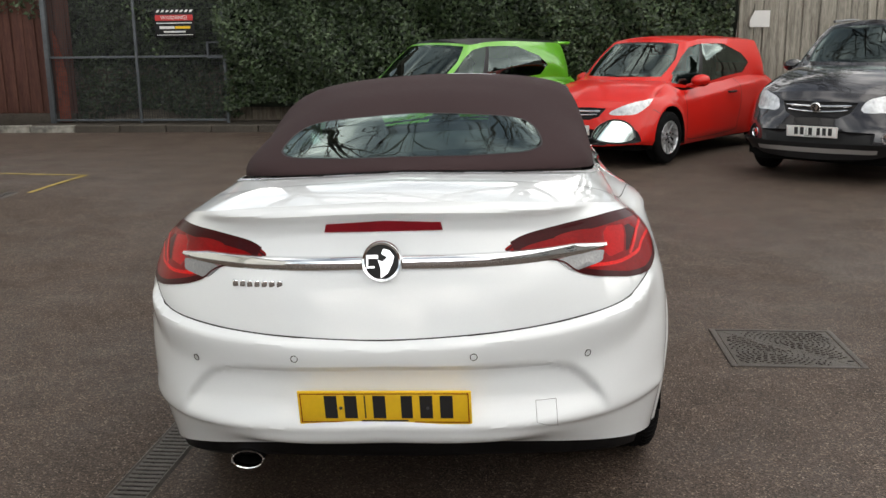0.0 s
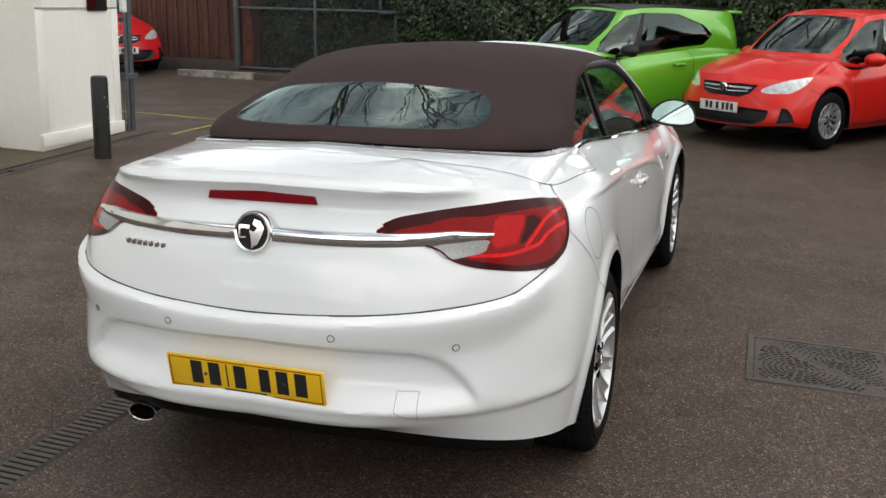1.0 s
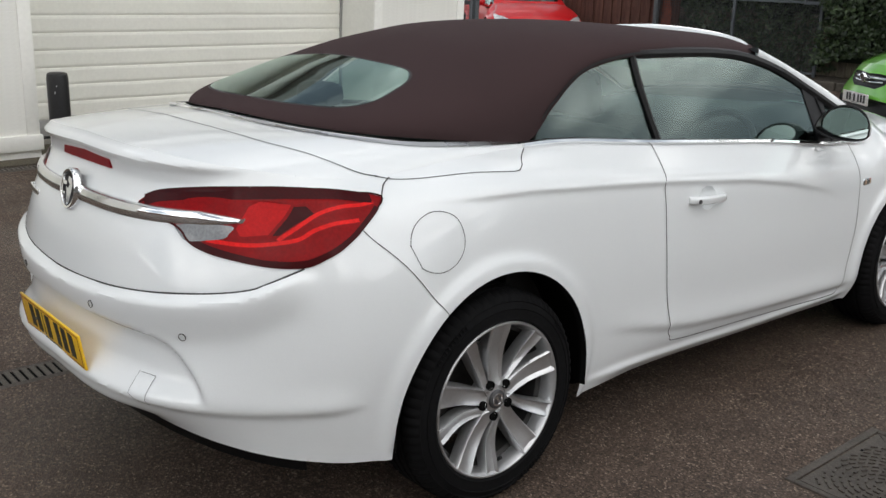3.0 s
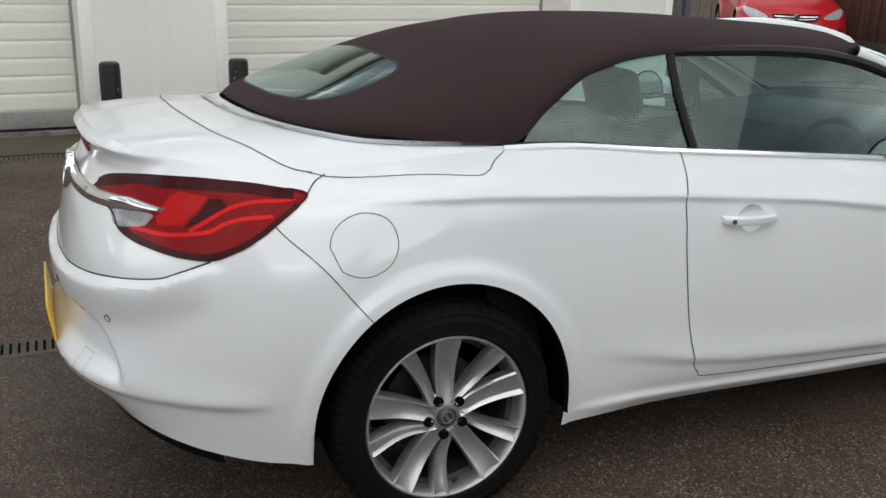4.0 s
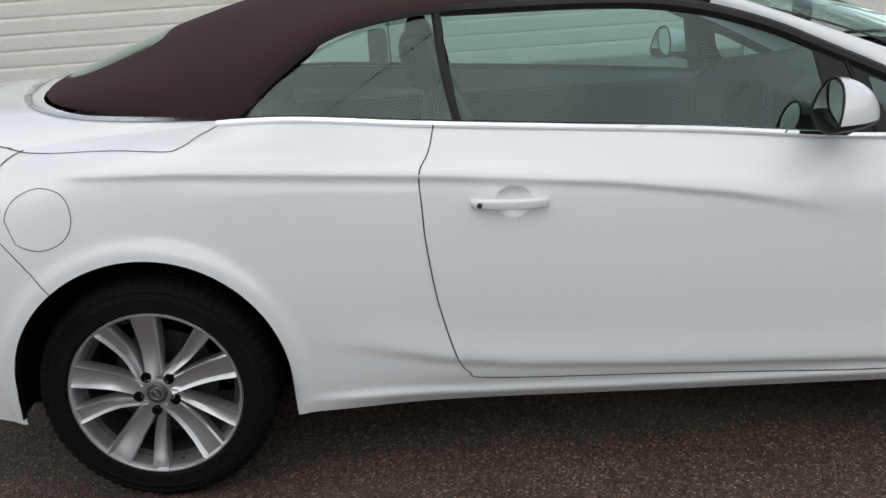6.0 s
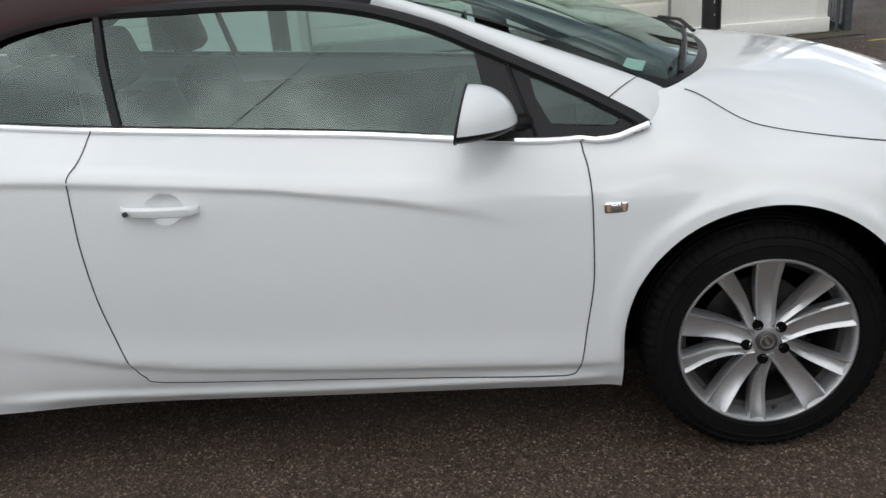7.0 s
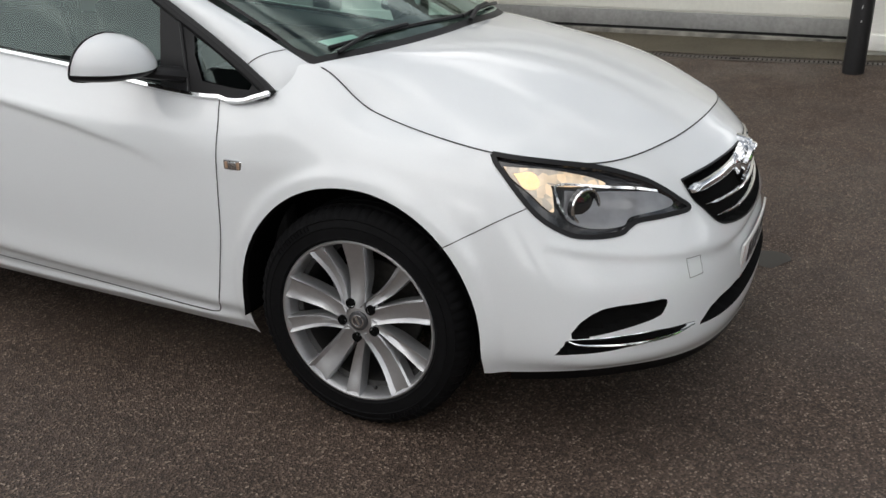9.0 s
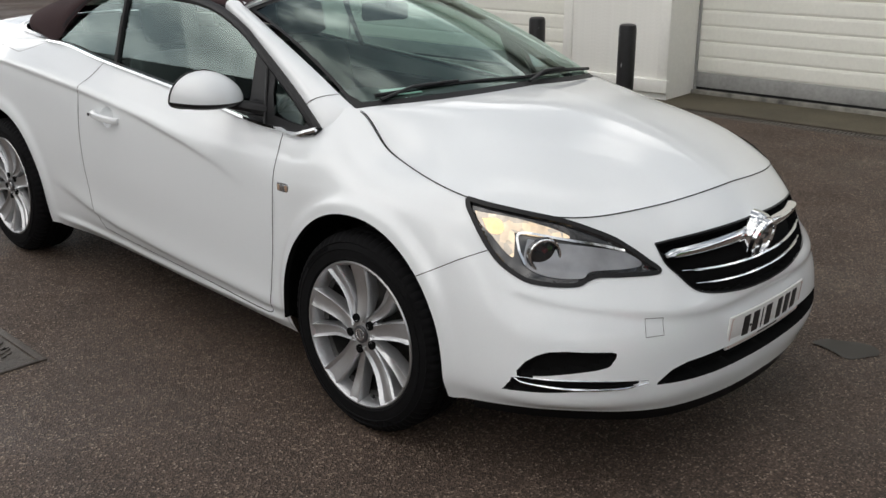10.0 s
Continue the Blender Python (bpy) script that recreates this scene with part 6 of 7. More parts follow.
def steel_gate():
    ob = thing("steel_gate", "grey steel gate post with mesh panel folded beside the pier", "gate", Matrix.Translation((-5.34, 4.20, .07)))
    bm = bmesh.new()
    box(bm, (-.03, -.03, -.05), (.03, .03, 2.6), .006)
    part("post", bm, STEEL, ob)
    bm = bmesh.new()
    tube(bm, [(.03, -.10, .0), (.03, -.10, 1.36)], .016, 8)
    part("drop_bolt", bm, STEEL, ob)
    bm = bmesh.new()
    box(bm, (.0, -.13, 1.30), (.05, -.07, 1.42), .004)
    part("latch_plate", bm, PLATE_WHITE, ob)
    bm = bmesh.new()
    box(bm, (-.06, -.11, .62), (.06, .06, .68), .004)
    part("hinge", bm, STEEL, ob)
    for z in (.08, 1.2, 2.4):
        bm = bmesh.new()
        box(bm, (-.75, -.03, z), (-.06, .01, z + .04))
        part("gate_rail", bm, STEEL, ob, smooth=False)
    bm = bmesh.new()
    for k in range(12):
        x = -.74 + k * .06
        box(bm, (x, -.013, .1), (x + .004, -.009, 2.42))
    for k in range(38):
        z = .12 + k * .06
        box(bm, (-.75, -.009, z), (-.06, -.005, z + .004))
    tagged(part("wire_mesh", bm, WIRE, ob, smooth=False), kind="stuff")


steel_gate()
bm = bmesh.new()
box(bm, (-6.6, 4.10, -.1), (-5.05, 4.36, .115), .03)
structure("kerb_stub", bm, KERB, "low mossy concrete kerb at the gate post", "kerb", True)


for ob in list(scene.collection.objects):
    if ob not in before_garage and ob.parent is None:
        ob.matrix_basis = askew @ ob.matrix_basis
drain("yard_drain", -1.05, .15, -4.2, 1.9, "cast iron slotted drain let into the tarmac", ground_height)


# ---- painted lines, manhole, puddle ----
def painted_line(pts, w, name):
    bm = bmesh.new()
    for (xa, ya), (xb, yb) in zip(pts, pts[1:]):
        d = Vector((xb - xa, yb - ya, 0)).normalized()
        s = Vector((-d.y, d.x, 0)) * w / 2
        k = 8
        for i in range(k):
            p, q = Vector((xa, ya, 0)).lerp(Vector((xb, yb, 0)), i / k), Vector((xa, ya, 0)).lerp(Vector((xb, yb, 0)), (i + 1) / k)
            bm.faces.new([bm.verts.new((v.x, v.y, ground_height(v.x, v.y) + .005)) for v in (p - s, q - s, q + s, p + s)])
    structure(name, bm, LINE, "worn yellow bay line on the tarmac", "road marking")


painted_line([(-9.0, 5.03), (-4.46, 4.95)], .06, "bay_line_1")
painted_line([(-4.47, 4.92), (-4.50, 3.78)], .05, "bay_line_2")


def manhole():
    ob = thing("manhole_cover", "rectangular cast iron manhole cover in two halves with raised pattern", "manhole cover", Matrix.Translation((1.735, -.205, ground_height(1.735, -.205))))
    bm = bmesh.new()
    for lo, hi in (((-.325, -.305, -.05), (-.295, .305, .006)), ((.295, -.305, -.05), (.325, .305, .006)), ((-.295, -.305, -.05), (.295, -.280, .006)), ((-.295, .280, -.05), (.295, .305, .006))):
        box(bm, lo, hi, .003)
    part("frame", bm, IRON, ob)
    rnd = random.Random(4)
    for half in (0, 1):
        bm = bmesh.new()
        tri = [(-.288, -.274), (.288, -.274), (-.288, .274)] if not half else [(.288, .274), (-.284, .274), (.288, -.270)]
        polygon_plate(bm, [(x, y, .003) for x, y in tri], (0, 0, -.04))
        leaf = part("cover_leaf", bm, IRON, ob)
        bm = bmesh.new()
        cx, cy = ((-.09, -.09), (.09, .09))[half]
        for r in np.arange(.03, .30, .026):
            n = max(6, int(2 * math.pi * r / .034))
            for k in range(n):
                a = 2 * math.pi * (k + .5 * (int(r * 100) % 2)) / n
                x, y = cx + r * math.cos(a), cy + r * math.sin(a)
                inside = (x + y < -.035) if not half else (x + y > .035)
                if inside and abs(x) < .265 and abs(y) < .255:
                    box(bm, (-.011, -.004, .002), (.011, .004, .008), m=Matrix.Translation((x, y, 0)) @ Matrix.Rotation(a + math.pi / 2 + rnd.uniform(-.2, .2), 4, "Z"))
        tagged(part("raised_pattern", bm, IRON, leaf, smooth=False), kind="stuff")
    for x, y in ((-.25, .10), (.12, -.245), (.27, -.2)):
        bm = bmesh.new()
        box(bm, (x - .016, y - .006, .003), (x + .016, y + .006, .0045))
        part("key_slot", bm, WELL, ob, smooth=False)


manhole()
WET = material("puddle_water", (0.014, 0.011, 0.009), rough=0.4, spread=0.2, grain=3)
bm = bmesh.new()
outline = [(-.96 + .085 * math.cos(a) * (1 + .3 * math.sin(3 * a)), 2.28 + .13 * math.sin(a) * (1 + .2 * math.cos(2 * a + 1)), ground_height(-.96, 2.28) + .006) for a in np.linspace(0, 2 * math.pi, 40)[:-1]]
bm.faces.new([bm.verts.new(p) for p in outline])
structure("puddle", bm, WET, "shallow dark puddle on the tarmac", "puddle")


# ---- kerb, bed, fence and hedge at the far side ----
before_far = set(scene.collection.objects)
bm = bmesh.new()
box(bm, (-9.7, 12.72, -.1), (40, 60, .10))
box(bm, (-60, 15.3, -.1), (-9.7, 60, .10))
structure("planting_bed", bm, SOIL, "raised bed of soil and leaf litter behind the kerb", "ground")
rnd = random.Random(7)
bm = bmesh.new()
box(bm, (-.45, -.07, -.1), (.45, .07, .125), .02)
shared = {}
for nm, mt in (("plain", KERB), ("white", KERB_WHITE)):
    me = bpy.data.meshes.new("kerb_stone")
    bm.to_mesh(me)
    me.materials.append(mt)
    shared[nm] = me
bm.free()
kerb = thing("kerb", "row of weathered kerb stones, some painted white", "kerb", kind="structure")
x = -9.9
while x < 9:
    st = new("kerb_stone", shared["white" if x < -8.9 else "plain"])
    st.parent = kerb
    st.location = (x, 12.64 + rnd.uniform(-.02, .02), rnd.uniform(-.015, .01))
    st.rotation_euler = (rnd.uniform(-.03, .03), rnd.uniform(-.01, .01), rnd.uniform(-.02, .02))
    x += .915


def mesh_fence():
    ob = thing("mesh_fence", "grey steel fence with square wire mesh in front of ivy", "fence")
    y = 13.3
    for x, w, h in ((-9.32, .09, 3.2), (-7.47, .055, 3.0), (-5.68, .055, 3.0)):
        bm = bmesh.new()
        box(bm, (x - w / 2, y - w / 2, .05), (x + w / 2, y + w / 2, h), .005)
        part("post", bm, STEEL, ob)
    for z in (.16, 1.40, 2.75):
        bm = bmesh.new()
        box(bm, (-9.27, y - .02, z - .022), (-5.70, y + .02, z + .022), .004)
        part("rail", bm, STEEL, ob)
    bm = bmesh.new()
    k = 0
    for i in range(72):
        xx = -9.25 + i * .05
        box(bm, (xx - .0035, y + .021, .16), (xx + .0035, y + .024, 2.75))
    for i in range(52):
        zz = .18 + i * .05
        box(bm, (-9.27, y + .024, zz - .0035), (-5.70, y + .027, zz + .0035))
    tagged(part("wire_mesh", bm, WIRE, ob, smooth=False), kind="stuff")
    bm = bmesh.new()
    box(bm, (-6.03, y - .03, 1.36), (-5.99, y + .02, 1.68))
    box(bm, (-5.72, y - .03, 1.36), (-5.69, y + .02, 1.68))
    box(bm, (-5.99, y - .03, 1.65), (-5.72, y + .02, 1.68))
    box(bm, (-5.99, y - .03, 1.36), (-5.72, y + .02, 1.39))
    part("lock_box", bm, STEEL, ob, smooth=False)
    return ob


mesh_fence()
bm = bmesh.new()
polygon_plate(bm, [(-9.22, 13.36, .12), (-8.98, 13.36, .12), (-8.98, 13.36, 1.05), (-9.12, 13.36, 1.75), (-9.22, 13.36, 1.95)], (0, .02, 0))
tagged(mesh_object("leaning_board", bm, RED_BOARD, None, False), "rusty red board leaning behind the fence post", "board")


def warning_sign():
    ob = thing("warning_sign", "black warning sign with red band and white lettering on the fence", "sign", Matrix.Translation((-6.63, 13.24, 2.04)))
    bm = bmesh.new()
    box(bm, (-.40, -.006, -.27), (.40, .006, .27), .004)
    part("board", bm, BLACK_TRIM, ob)
    bm = bmesh.new()
    box(bm, (-.38, -.0085, .045), (.38, -.006, .155), .002)
    part("red_band", bm, SIGN_RED, ob)
    bm = bmesh.new()
    for k in range(8):
        x = -.36 + k * .095
        polygon_plate(bm, [(x, -.0065, .205), (x + .05, -.0065, .205), (x + .085, -.0065, .25), (x + .035, -.0065, .25)], (0, -.001, 0))
    part("hazard_stripe", bm, PLATE_WHITE, ob, smooth=False)
    part("lettering", text_mesh("WARNING!", .105, Matrix.Translation((0, -.0095, .10)) @ Matrix.Rotation(radians(90), 4, "X")), PLATE_WHITE, ob, smooth=False)
    bm = bmesh.new()
    for a, b, z, h in ((-.36, .36, .0, .018), (-.30, .0, -.085, .05), (-.22, .22, -.165, .032), (-.36, .36, -.225, .012)):
        box(bm, (a, -.0085, z - h / 2), (b, -.006, z + h / 2))
    part("text_bars", bm, PLATE_WHITE, ob, smooth=False)
    bm = bmesh.new()
    box(bm, (.01, -.0085, -.11), (.32, -.006, -.06))
    part("yellow_bar", bm, YELLOW, ob, smooth=False)


SIGN_RED = material("sign_red", (0.55, 0.03, 0.03), rough=0.45, spread=0.08, grain=40)
warning_sign()


def board_fence(name, x0, x1, y, z0, z1, mat, w, label, tilt=0.0, seed=1):
    ob = thing(name, label, "fence")
    r = random.Random(seed)
    shared = []
    for k in range(4):
        bm = bmesh.new()
        box(bm, (-w / 2 + .004, -.011, 0), (w / 2 - .004, .011, z1 - z0 + r.uniform(-.03, .03)), .003)
        me = bpy.data.meshes.new("board")
        bm.to_mesh(me)
        bm.free()
        me.materials.append(mat)
        shared.append(me)
    x = x0
    while x < x1:
        o = new("board", r.choice(shared))
        o.parent = ob
        o.location = (x, y + r.uniform(-.012, .012) + (.02 if int((x - x0) / w) % 2 else 0), z0 + r.uniform(-.02, .02))
        o.rotation_euler = (0, r.uniform(-.012, .012), 0)
        x += w
    bm = bmesh.new()
    box(bm, (x0 - .1, y + .04, z0 - .05), (x1 + .1, y + .08, z1 - .1))
    part("backing", bm, mat, ob, smooth=False)
    bm = bmesh.new()
    box(bm, (x0 - .1, y - .02, 0), (x1 + .1, y + .07, z0 - .01), .01)
    part("gravel_board", bm, KERB, ob)
    return ob


def board_material(name, a, b):
    m = material(name, a, rough=0.85, spread=0.5, grain=14, blotch=2.2, bump=0.3, bump_scale=40, second=b)
    mp = [n for n in m.node_tree.nodes if n.type == "MAPPING"][0]
    mp.inputs["Scale"].default_value = (6, 6, .5)
    info = m.node_tree.nodes.new("ShaderNodeObjectInfo")
    mul = m.node_tree.nodes.new("ShaderNodeMath")
    mul.operation = "MULTIPLY"
    mul.inputs[1].default_value = 40
    com = m.node_tree.nodes.new("ShaderNodeCombineXYZ")
    m.node_tree.links.new(info.outputs["Random"], mul.inputs[0])
    for k in "XYZ":
        m.node_tree.links.new(mul.outputs[0], com.inputs[k])
    m.node_tree.links.new(com.outputs[0], mp.inputs["Location"])
    return m


PALE_WOOD = board_material("pale_grey_boards", (0.24, 0.22, 0.18), (0.42, 0.39, 0.33))
RED_WOOD = board_material("faded_red_boards", (0.080, 0.020, 0.014), (0.12, 0.050, 0.034))
GREY_WOOD = board_material("grey_brown_boards", (0.13, 0.105, 0.078), (0.25, 0.21, 0.165))
board_fence("red_board_fence", -12.0, -9.0, 13.45, .30, 3.3, RED_WOOD, .13, "faded red wooden board fence above a concrete gravel board", seed=2)
board_fence("board_fence", -24.0, -12.1, 15.4, .25, 2.6, GREY_WOOD, .14, "weathered brown wooden board fence", seed=5)
board_fence("grey_board_fence", 3.5, 14.0, 13.55, .15, 3.2, PALE_WOOD, .145, "weathered grey wooden board fence", seed=3)
board_fence("low_board_fence", -9.0, 3.4, 13.75, .12, 1.2, GREY_WOOD, .15, "low brown boards under the ivy", seed=8)


def notice(x, z, w, h, cut):
    bm = bmesh.new()
    polygon_plate(bm, [(x, 13.50, z), (x + w, 13.50, z), (x + w, 13.50, z + h), (x + cut, 13.50, z + h), (x, 13.50, z + h * .4)], (0, .008, 0))
    bmesh.ops.recalc_face_normals(bm, faces=bm.faces)
    tagged(mesh_object("notice_board", bm, PLATE_WHITE, None, False), "white weathered notice fixed on the board fence", "sign", group="notices on the fence")


notice(4.35, 1.82, .36, .30, .08)
notice(3.78, 1.84, .20, .22, .10)


def foliage(name, count, place, size, mat, label, category, seed):
    """Many small folded leaves, as one object."""
    r = np.random.default_rng(seed)
    c, nrm = place(r, count)
    t = r.normal(size=(count, 3))
    n = nrm + r.normal(scale=.55, size=(count, 3))
    n /= np.linalg.norm(n, axis=1, keepdims=True)
    t -= (t * n).sum(1, keepdims=True) * n
    t /= np.linalg.norm(t, axis=1, keepdims=True)
    s = np.cross(n, t)
    ln = size * r.uniform(.6, 1.3, (count, 1))
    wd = ln * r.uniform(.55, .85, (count, 1)) * .5
    fold = n * ln * r.uniform(.08, .25, (count, 1))
    v = np.stack([c - t * ln * .5, c + s * wd + fold - t * ln * .1, c + t * ln * .5, c - s * wd + fold - t * ln * .1], 1).reshape(-1, 3)
    k = np.arange(count) * 4
    f = np.concatenate([np.stack([k, k + 1, k + 2], 1), np.stack([k, k + 2, k + 3], 1)])
    me = bpy.data.meshes.new(name)
    me.from_pydata(v.tolist(), [], f.tolist())
    me.materials.append(mat)
    ob = new(name, me)
    return tagged(ob, label, category, kind="stuff")


def bumps(x, z):
    return .22 * np.sin(x * 1.7 + 1) + .16 * np.sin(x * 3.9 + z * 2.1) + .14 * np.sin(z * 3.3 + x * .8) + .10 * np.sin(x * 7.1 + z * 5)


def hedge_place(x0, x1, y, z0, z1, amp=1.0):
    def place(r, n):
        x, z = r.uniform(x0, x1, n), r.uniform(0, 1, n)
        z = z0 + (z1 - z0) * z
        low = np.clip((z - z0) / .8, 0, 1)
        yy = y - amp * (bumps(x, z) + .25) * low - np.abs(r.normal(scale=.07, size=n)) + .02
        keep_out = z < z0 + .14 * (np.sin(x * 2.3) + .6)
        z = np.where(keep_out, z + .6, z)
        return np.stack([x, yy, z], 1), np.tile((0.0, -0.85, 0.5), (n, 1))
    return place


foliage("ivy_hedge", 34000, hedge_place(-5.7, 3.9, 13.25, .30, 3.3), .085, IVY, "dense dark green ivy hedge", "hedge", 3)
foliage("ivy_behind_fence", 9000, hedge_place(-9.3, -5.5, 13.75, .15, 3.1, .5), .085, IVY, "dark ivy growing behind the wire mesh", "hedge", 4)
foliage("ivy_on_boards", 1500, hedge_place(-13.5, -9.4, 13.45, 2.05, 3.2, .4), .085, IVY, "ivy hanging over the board fence", "hedge", 5)
# bumpy sheet behind the leaves; its dark colour paints the hedge's inner shade
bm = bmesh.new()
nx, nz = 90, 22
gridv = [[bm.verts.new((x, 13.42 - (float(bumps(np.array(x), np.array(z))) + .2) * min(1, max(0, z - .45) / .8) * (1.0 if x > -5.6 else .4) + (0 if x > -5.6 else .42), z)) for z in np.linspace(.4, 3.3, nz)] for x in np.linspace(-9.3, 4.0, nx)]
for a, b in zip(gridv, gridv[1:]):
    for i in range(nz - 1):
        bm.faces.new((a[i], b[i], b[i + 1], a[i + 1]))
structure("hedge_core", bm, DEEP, "near-black sheet behind the ivy, coloured as the hedge's inner shade", "hedge", True)


# this side of the yard lies closer and a little uphill
NEARER, PIVOT = 0.841, Vector((.442, -4.933, 1.563))
closer = Matrix.Translation((.418, -4.962, 1.53)) @ Matrix.Rotation(radians(-.5), 4, "Z") @ Matrix.Scale(NEARER, 4) @ Matrix.Translation(-PIVOT)
for ob in list(scene.collection.objects):
    if ob not in before_far and ob.parent is None:
        ob.matrix_basis = closer @ ob.matrix_basis


# ---- parked hatchbacks and the SUV ----
def remap(cage, length, width, base, height, front, lift=0.0):
    """The convertible's character lines carried over to another car's size."""
    c = cage.copy()
    c[..., 0] *= width / 1.836
    ky = (-2.37, -AXLE, AXLE, 2.39)
    kn = (-(length - front), -base / 2, base / 2, front)
    c[..., 1] = np.interp(c[..., 1], ky, kn)
    c[..., 2] = lift + c[..., 2] * height
    return c


def hatchback(m, label, paint, length=4.0, width=1.737, base=2.511, front=2.06, height=.88, roof=1.48, lift=0.0, r_tyre=.302, roof_mat=None, rim=None, spoiler=False, lamp=None, plate=True, style="many", suv=False, trim=None):
    car = thing("parked_car", label, "car", m, group="parked cars")
    trim = trim or BLACK_TRIM
    cage = remap(CAGE, length, width, base, height, front, lift)
    def mp(p):
        return remap(np.array([p], float), length, width, base, height, front, lift)[0]
    fn = flank(cage, flare=.014, arch=r_tyre + .055, zc=r_tyre + .015, axle=base / 2)
    body = Patch(fn, 0, NS, 150, 0, NL, 42)
    def pts(l):
        return [mp(p) for p in l]
    head = [(.80, 1.66, .872), (.70, 1.89, .845), (.60, 2.03, .80), (.47, 2.17, .72), (.47, 2.19, .67), (.62, 2.08, .66), (.74, 1.96, .69), (.81, 1.80, .79)]
    if suv:
        head = [(.80, 1.74, .86), (.70, 1.92, .85), (.52, 2.11, .80), (.44, 2.19, .72), (.46, 2.20, .66), (.60, 2.10, .65), (.76, 1.94, .68)]
    body.region("head_lamp", pts(head), n=90)
    gr = [(.40, 2.18, .75), (.20, 2.24, .765)]
    def vv(z):
        return body.near([mp((0, 2.3, z))])[0][1]
    body.region("grille", None, uv=np.vstack([body.near(pts(gr)), [(NS, vv(.77)), (NS, vv(.60))], body.near(pts([(.22, 2.32, .60), (.34, 2.27, .65)]))]), smooth=False, sink=-.02)
    body.region("intake", None, uv=np.vstack([body.near(pts([(.60, 2.23, .47)])), [(NS, vv(.49)), (NS, vv(.27))], body.near(pts([(.45, 2.3, .27), (.58, 2.24, .36)]))]), smooth=False, sink=-.03)
    body.region("fog_pocket", pts([(.70, 2.12, .50), (.78, 2.04, .44), (.80, 2.02, .34), (.66, 2.16, .33)]), n=40, sink=-.02)
    low = .34 if suv else 0
    arch_cut(body, zc=r_tyre + .015, r=r_tyre + .052, axle=base / 2, xmin=.5)
    body.finish()
    shell = part("body", body.mesh("rest", 2), paint, car)
    part("grille", body.mesh("grille", 2), trim, car)
    part("lower_intake", body.mesh("intake", 2), trim, car)
    for s in (0, 1):
        lp = part("head_lamp", body.mesh("head_lamp", s), lamp or CLEAR_LAMP, car)
        part("fog_pocket", body.mesh("fog_pocket", s), trim, car)
    bm = bmesh.new()
    for z, x1 in ((.715, .36), (.66, .32)):
        tube(bm, [Vector(fn(*[np.array(q) for q in body.near([mp((abs(x), 2.3, z + .03 * (x / x1) ** 2))])[0]]) * np.array((math.copysign(1, x), 1, 1))) + Vector((0, .004, 0)) for x in np.linspace(-x1, x1, 15)], .013 if z > .7 else .008, 6, .9)
    part("chrome_bar", bm, CHROME, car)
    emblem(car, Vector(mp((0, 2.325, .70))), .05, -14)
    if plate:
        number_plate(car, Vector(mp((0, 2.395, .47))), PLATE_WHITE, -3)
    # bonnet
    zb = lift + 1.02 * height
    base_c = arc_mirror([mp(p) for p in ((0, 1.22, 1.08), (.25, 1.20, 1.078), (.5, 1.13, 1.07), (.64, 1.03, 1.055), (.70, .95, 1.02))])
    bon = Patch(fan(lambda q: fn(15.0 - 5.2 * q, np.full(np.shape(q), float(NL))), base_c, lambda u: .055 - .03 * u), 0, 1, 30, 0, 1, 14).finish()
    part("bonnet", bon.mesh("rest", 2), paint, car)
    # cabin
    yr = -(length - front)
    def st(l):
        p = np.array(l, float)
        p[:, 0] *= width / 1.737
        return p
    belt = [fn(np.array(u), np.array(float(NL))) for u in (0, 1.2, 3.4, 5.2, 7.0, 8.4, 9.6)]
    lower = np.array([(b[0] * .985, b[1] + (.05 if i < 2 else 0), b[2] - .005) for i, b in enumerate(belt)] + [base_c(np.array(u)) for u in (.75, .4, 0.0)])
    rz = roof
    upper = st([(0, yr + .30, rz - .07), (.36, yr + .31, rz - .075), (.50, yr + .42, rz - .08), (.545, -.75, rz - .055), (.56, -.25, rz - .045), (.555, .12, rz - .055), (.54, .30, rz - .075), (.50, .40, rz - .085), (.30, .46, rz - .065), (0, .48, rz - .055)])
    lo_r = np.vstack([lower[1] * (-1, 1, 1), lower, lower[-2] * (-1, 1, 1)])
    up_r = np.vstack([upper[1] * (-1, 1, 1), upper, upper[-2] * (-1, 1, 1)])
    def cab(u, v):
        a, b = catmull(lo_r, np.asarray(u, float)), catmull(up_r, np.asarray(u, float))
        v = np.asarray(v, float)
        p = a + (b - a) * v[..., None]
        k = .035 * (1 - (2 * v - 1) ** 2)
        out = np.stack([p[..., 0], p[..., 1], 0 * k], -1)
        return p + np.stack([k * np.sign(p[..., 0]) * np.clip(np.abs(p[..., 0]) * 1.4, 0, 1), 0 * k, k * .2], -1)
    gh = Patch(cab, 0, 9, 108, 0, 1, 20)
    gh.region("side_glass", None, uv=[(5.02, .06), (6.15, .06), (7.0, .20), (6.78, .62), (6.0, .86), (5.02, .90)], smooth=False, sink=-.004)
    gh.region("rear_side_glass", None, uv=[(2.9, .35), (3.4, .10), (4.86, .06), (4.86, .90), (3.6, .86), (3.0, .60)], smooth=False, sink=-.004)
    gh.region("windscreen", None, uv=[(7.45, .10), (9, .06), (9, .94), (7.30, .94), (7.18, .55)], smooth=False, sink=-.004)
    gh.region("tailgate_glass", None, uv=[(0, .25), (1.3, .25), (1.5, .85), (0, .9)], smooth=False, sink=-.004)
    gh.region("door_post", None, uv=[(4.86, .06), (5.02, .06), (5.02, .90), (4.86, .90)], smooth=False)
    gh.finish()
    part("cabin_frame", gh.mesh("rest", 2), paint, car)
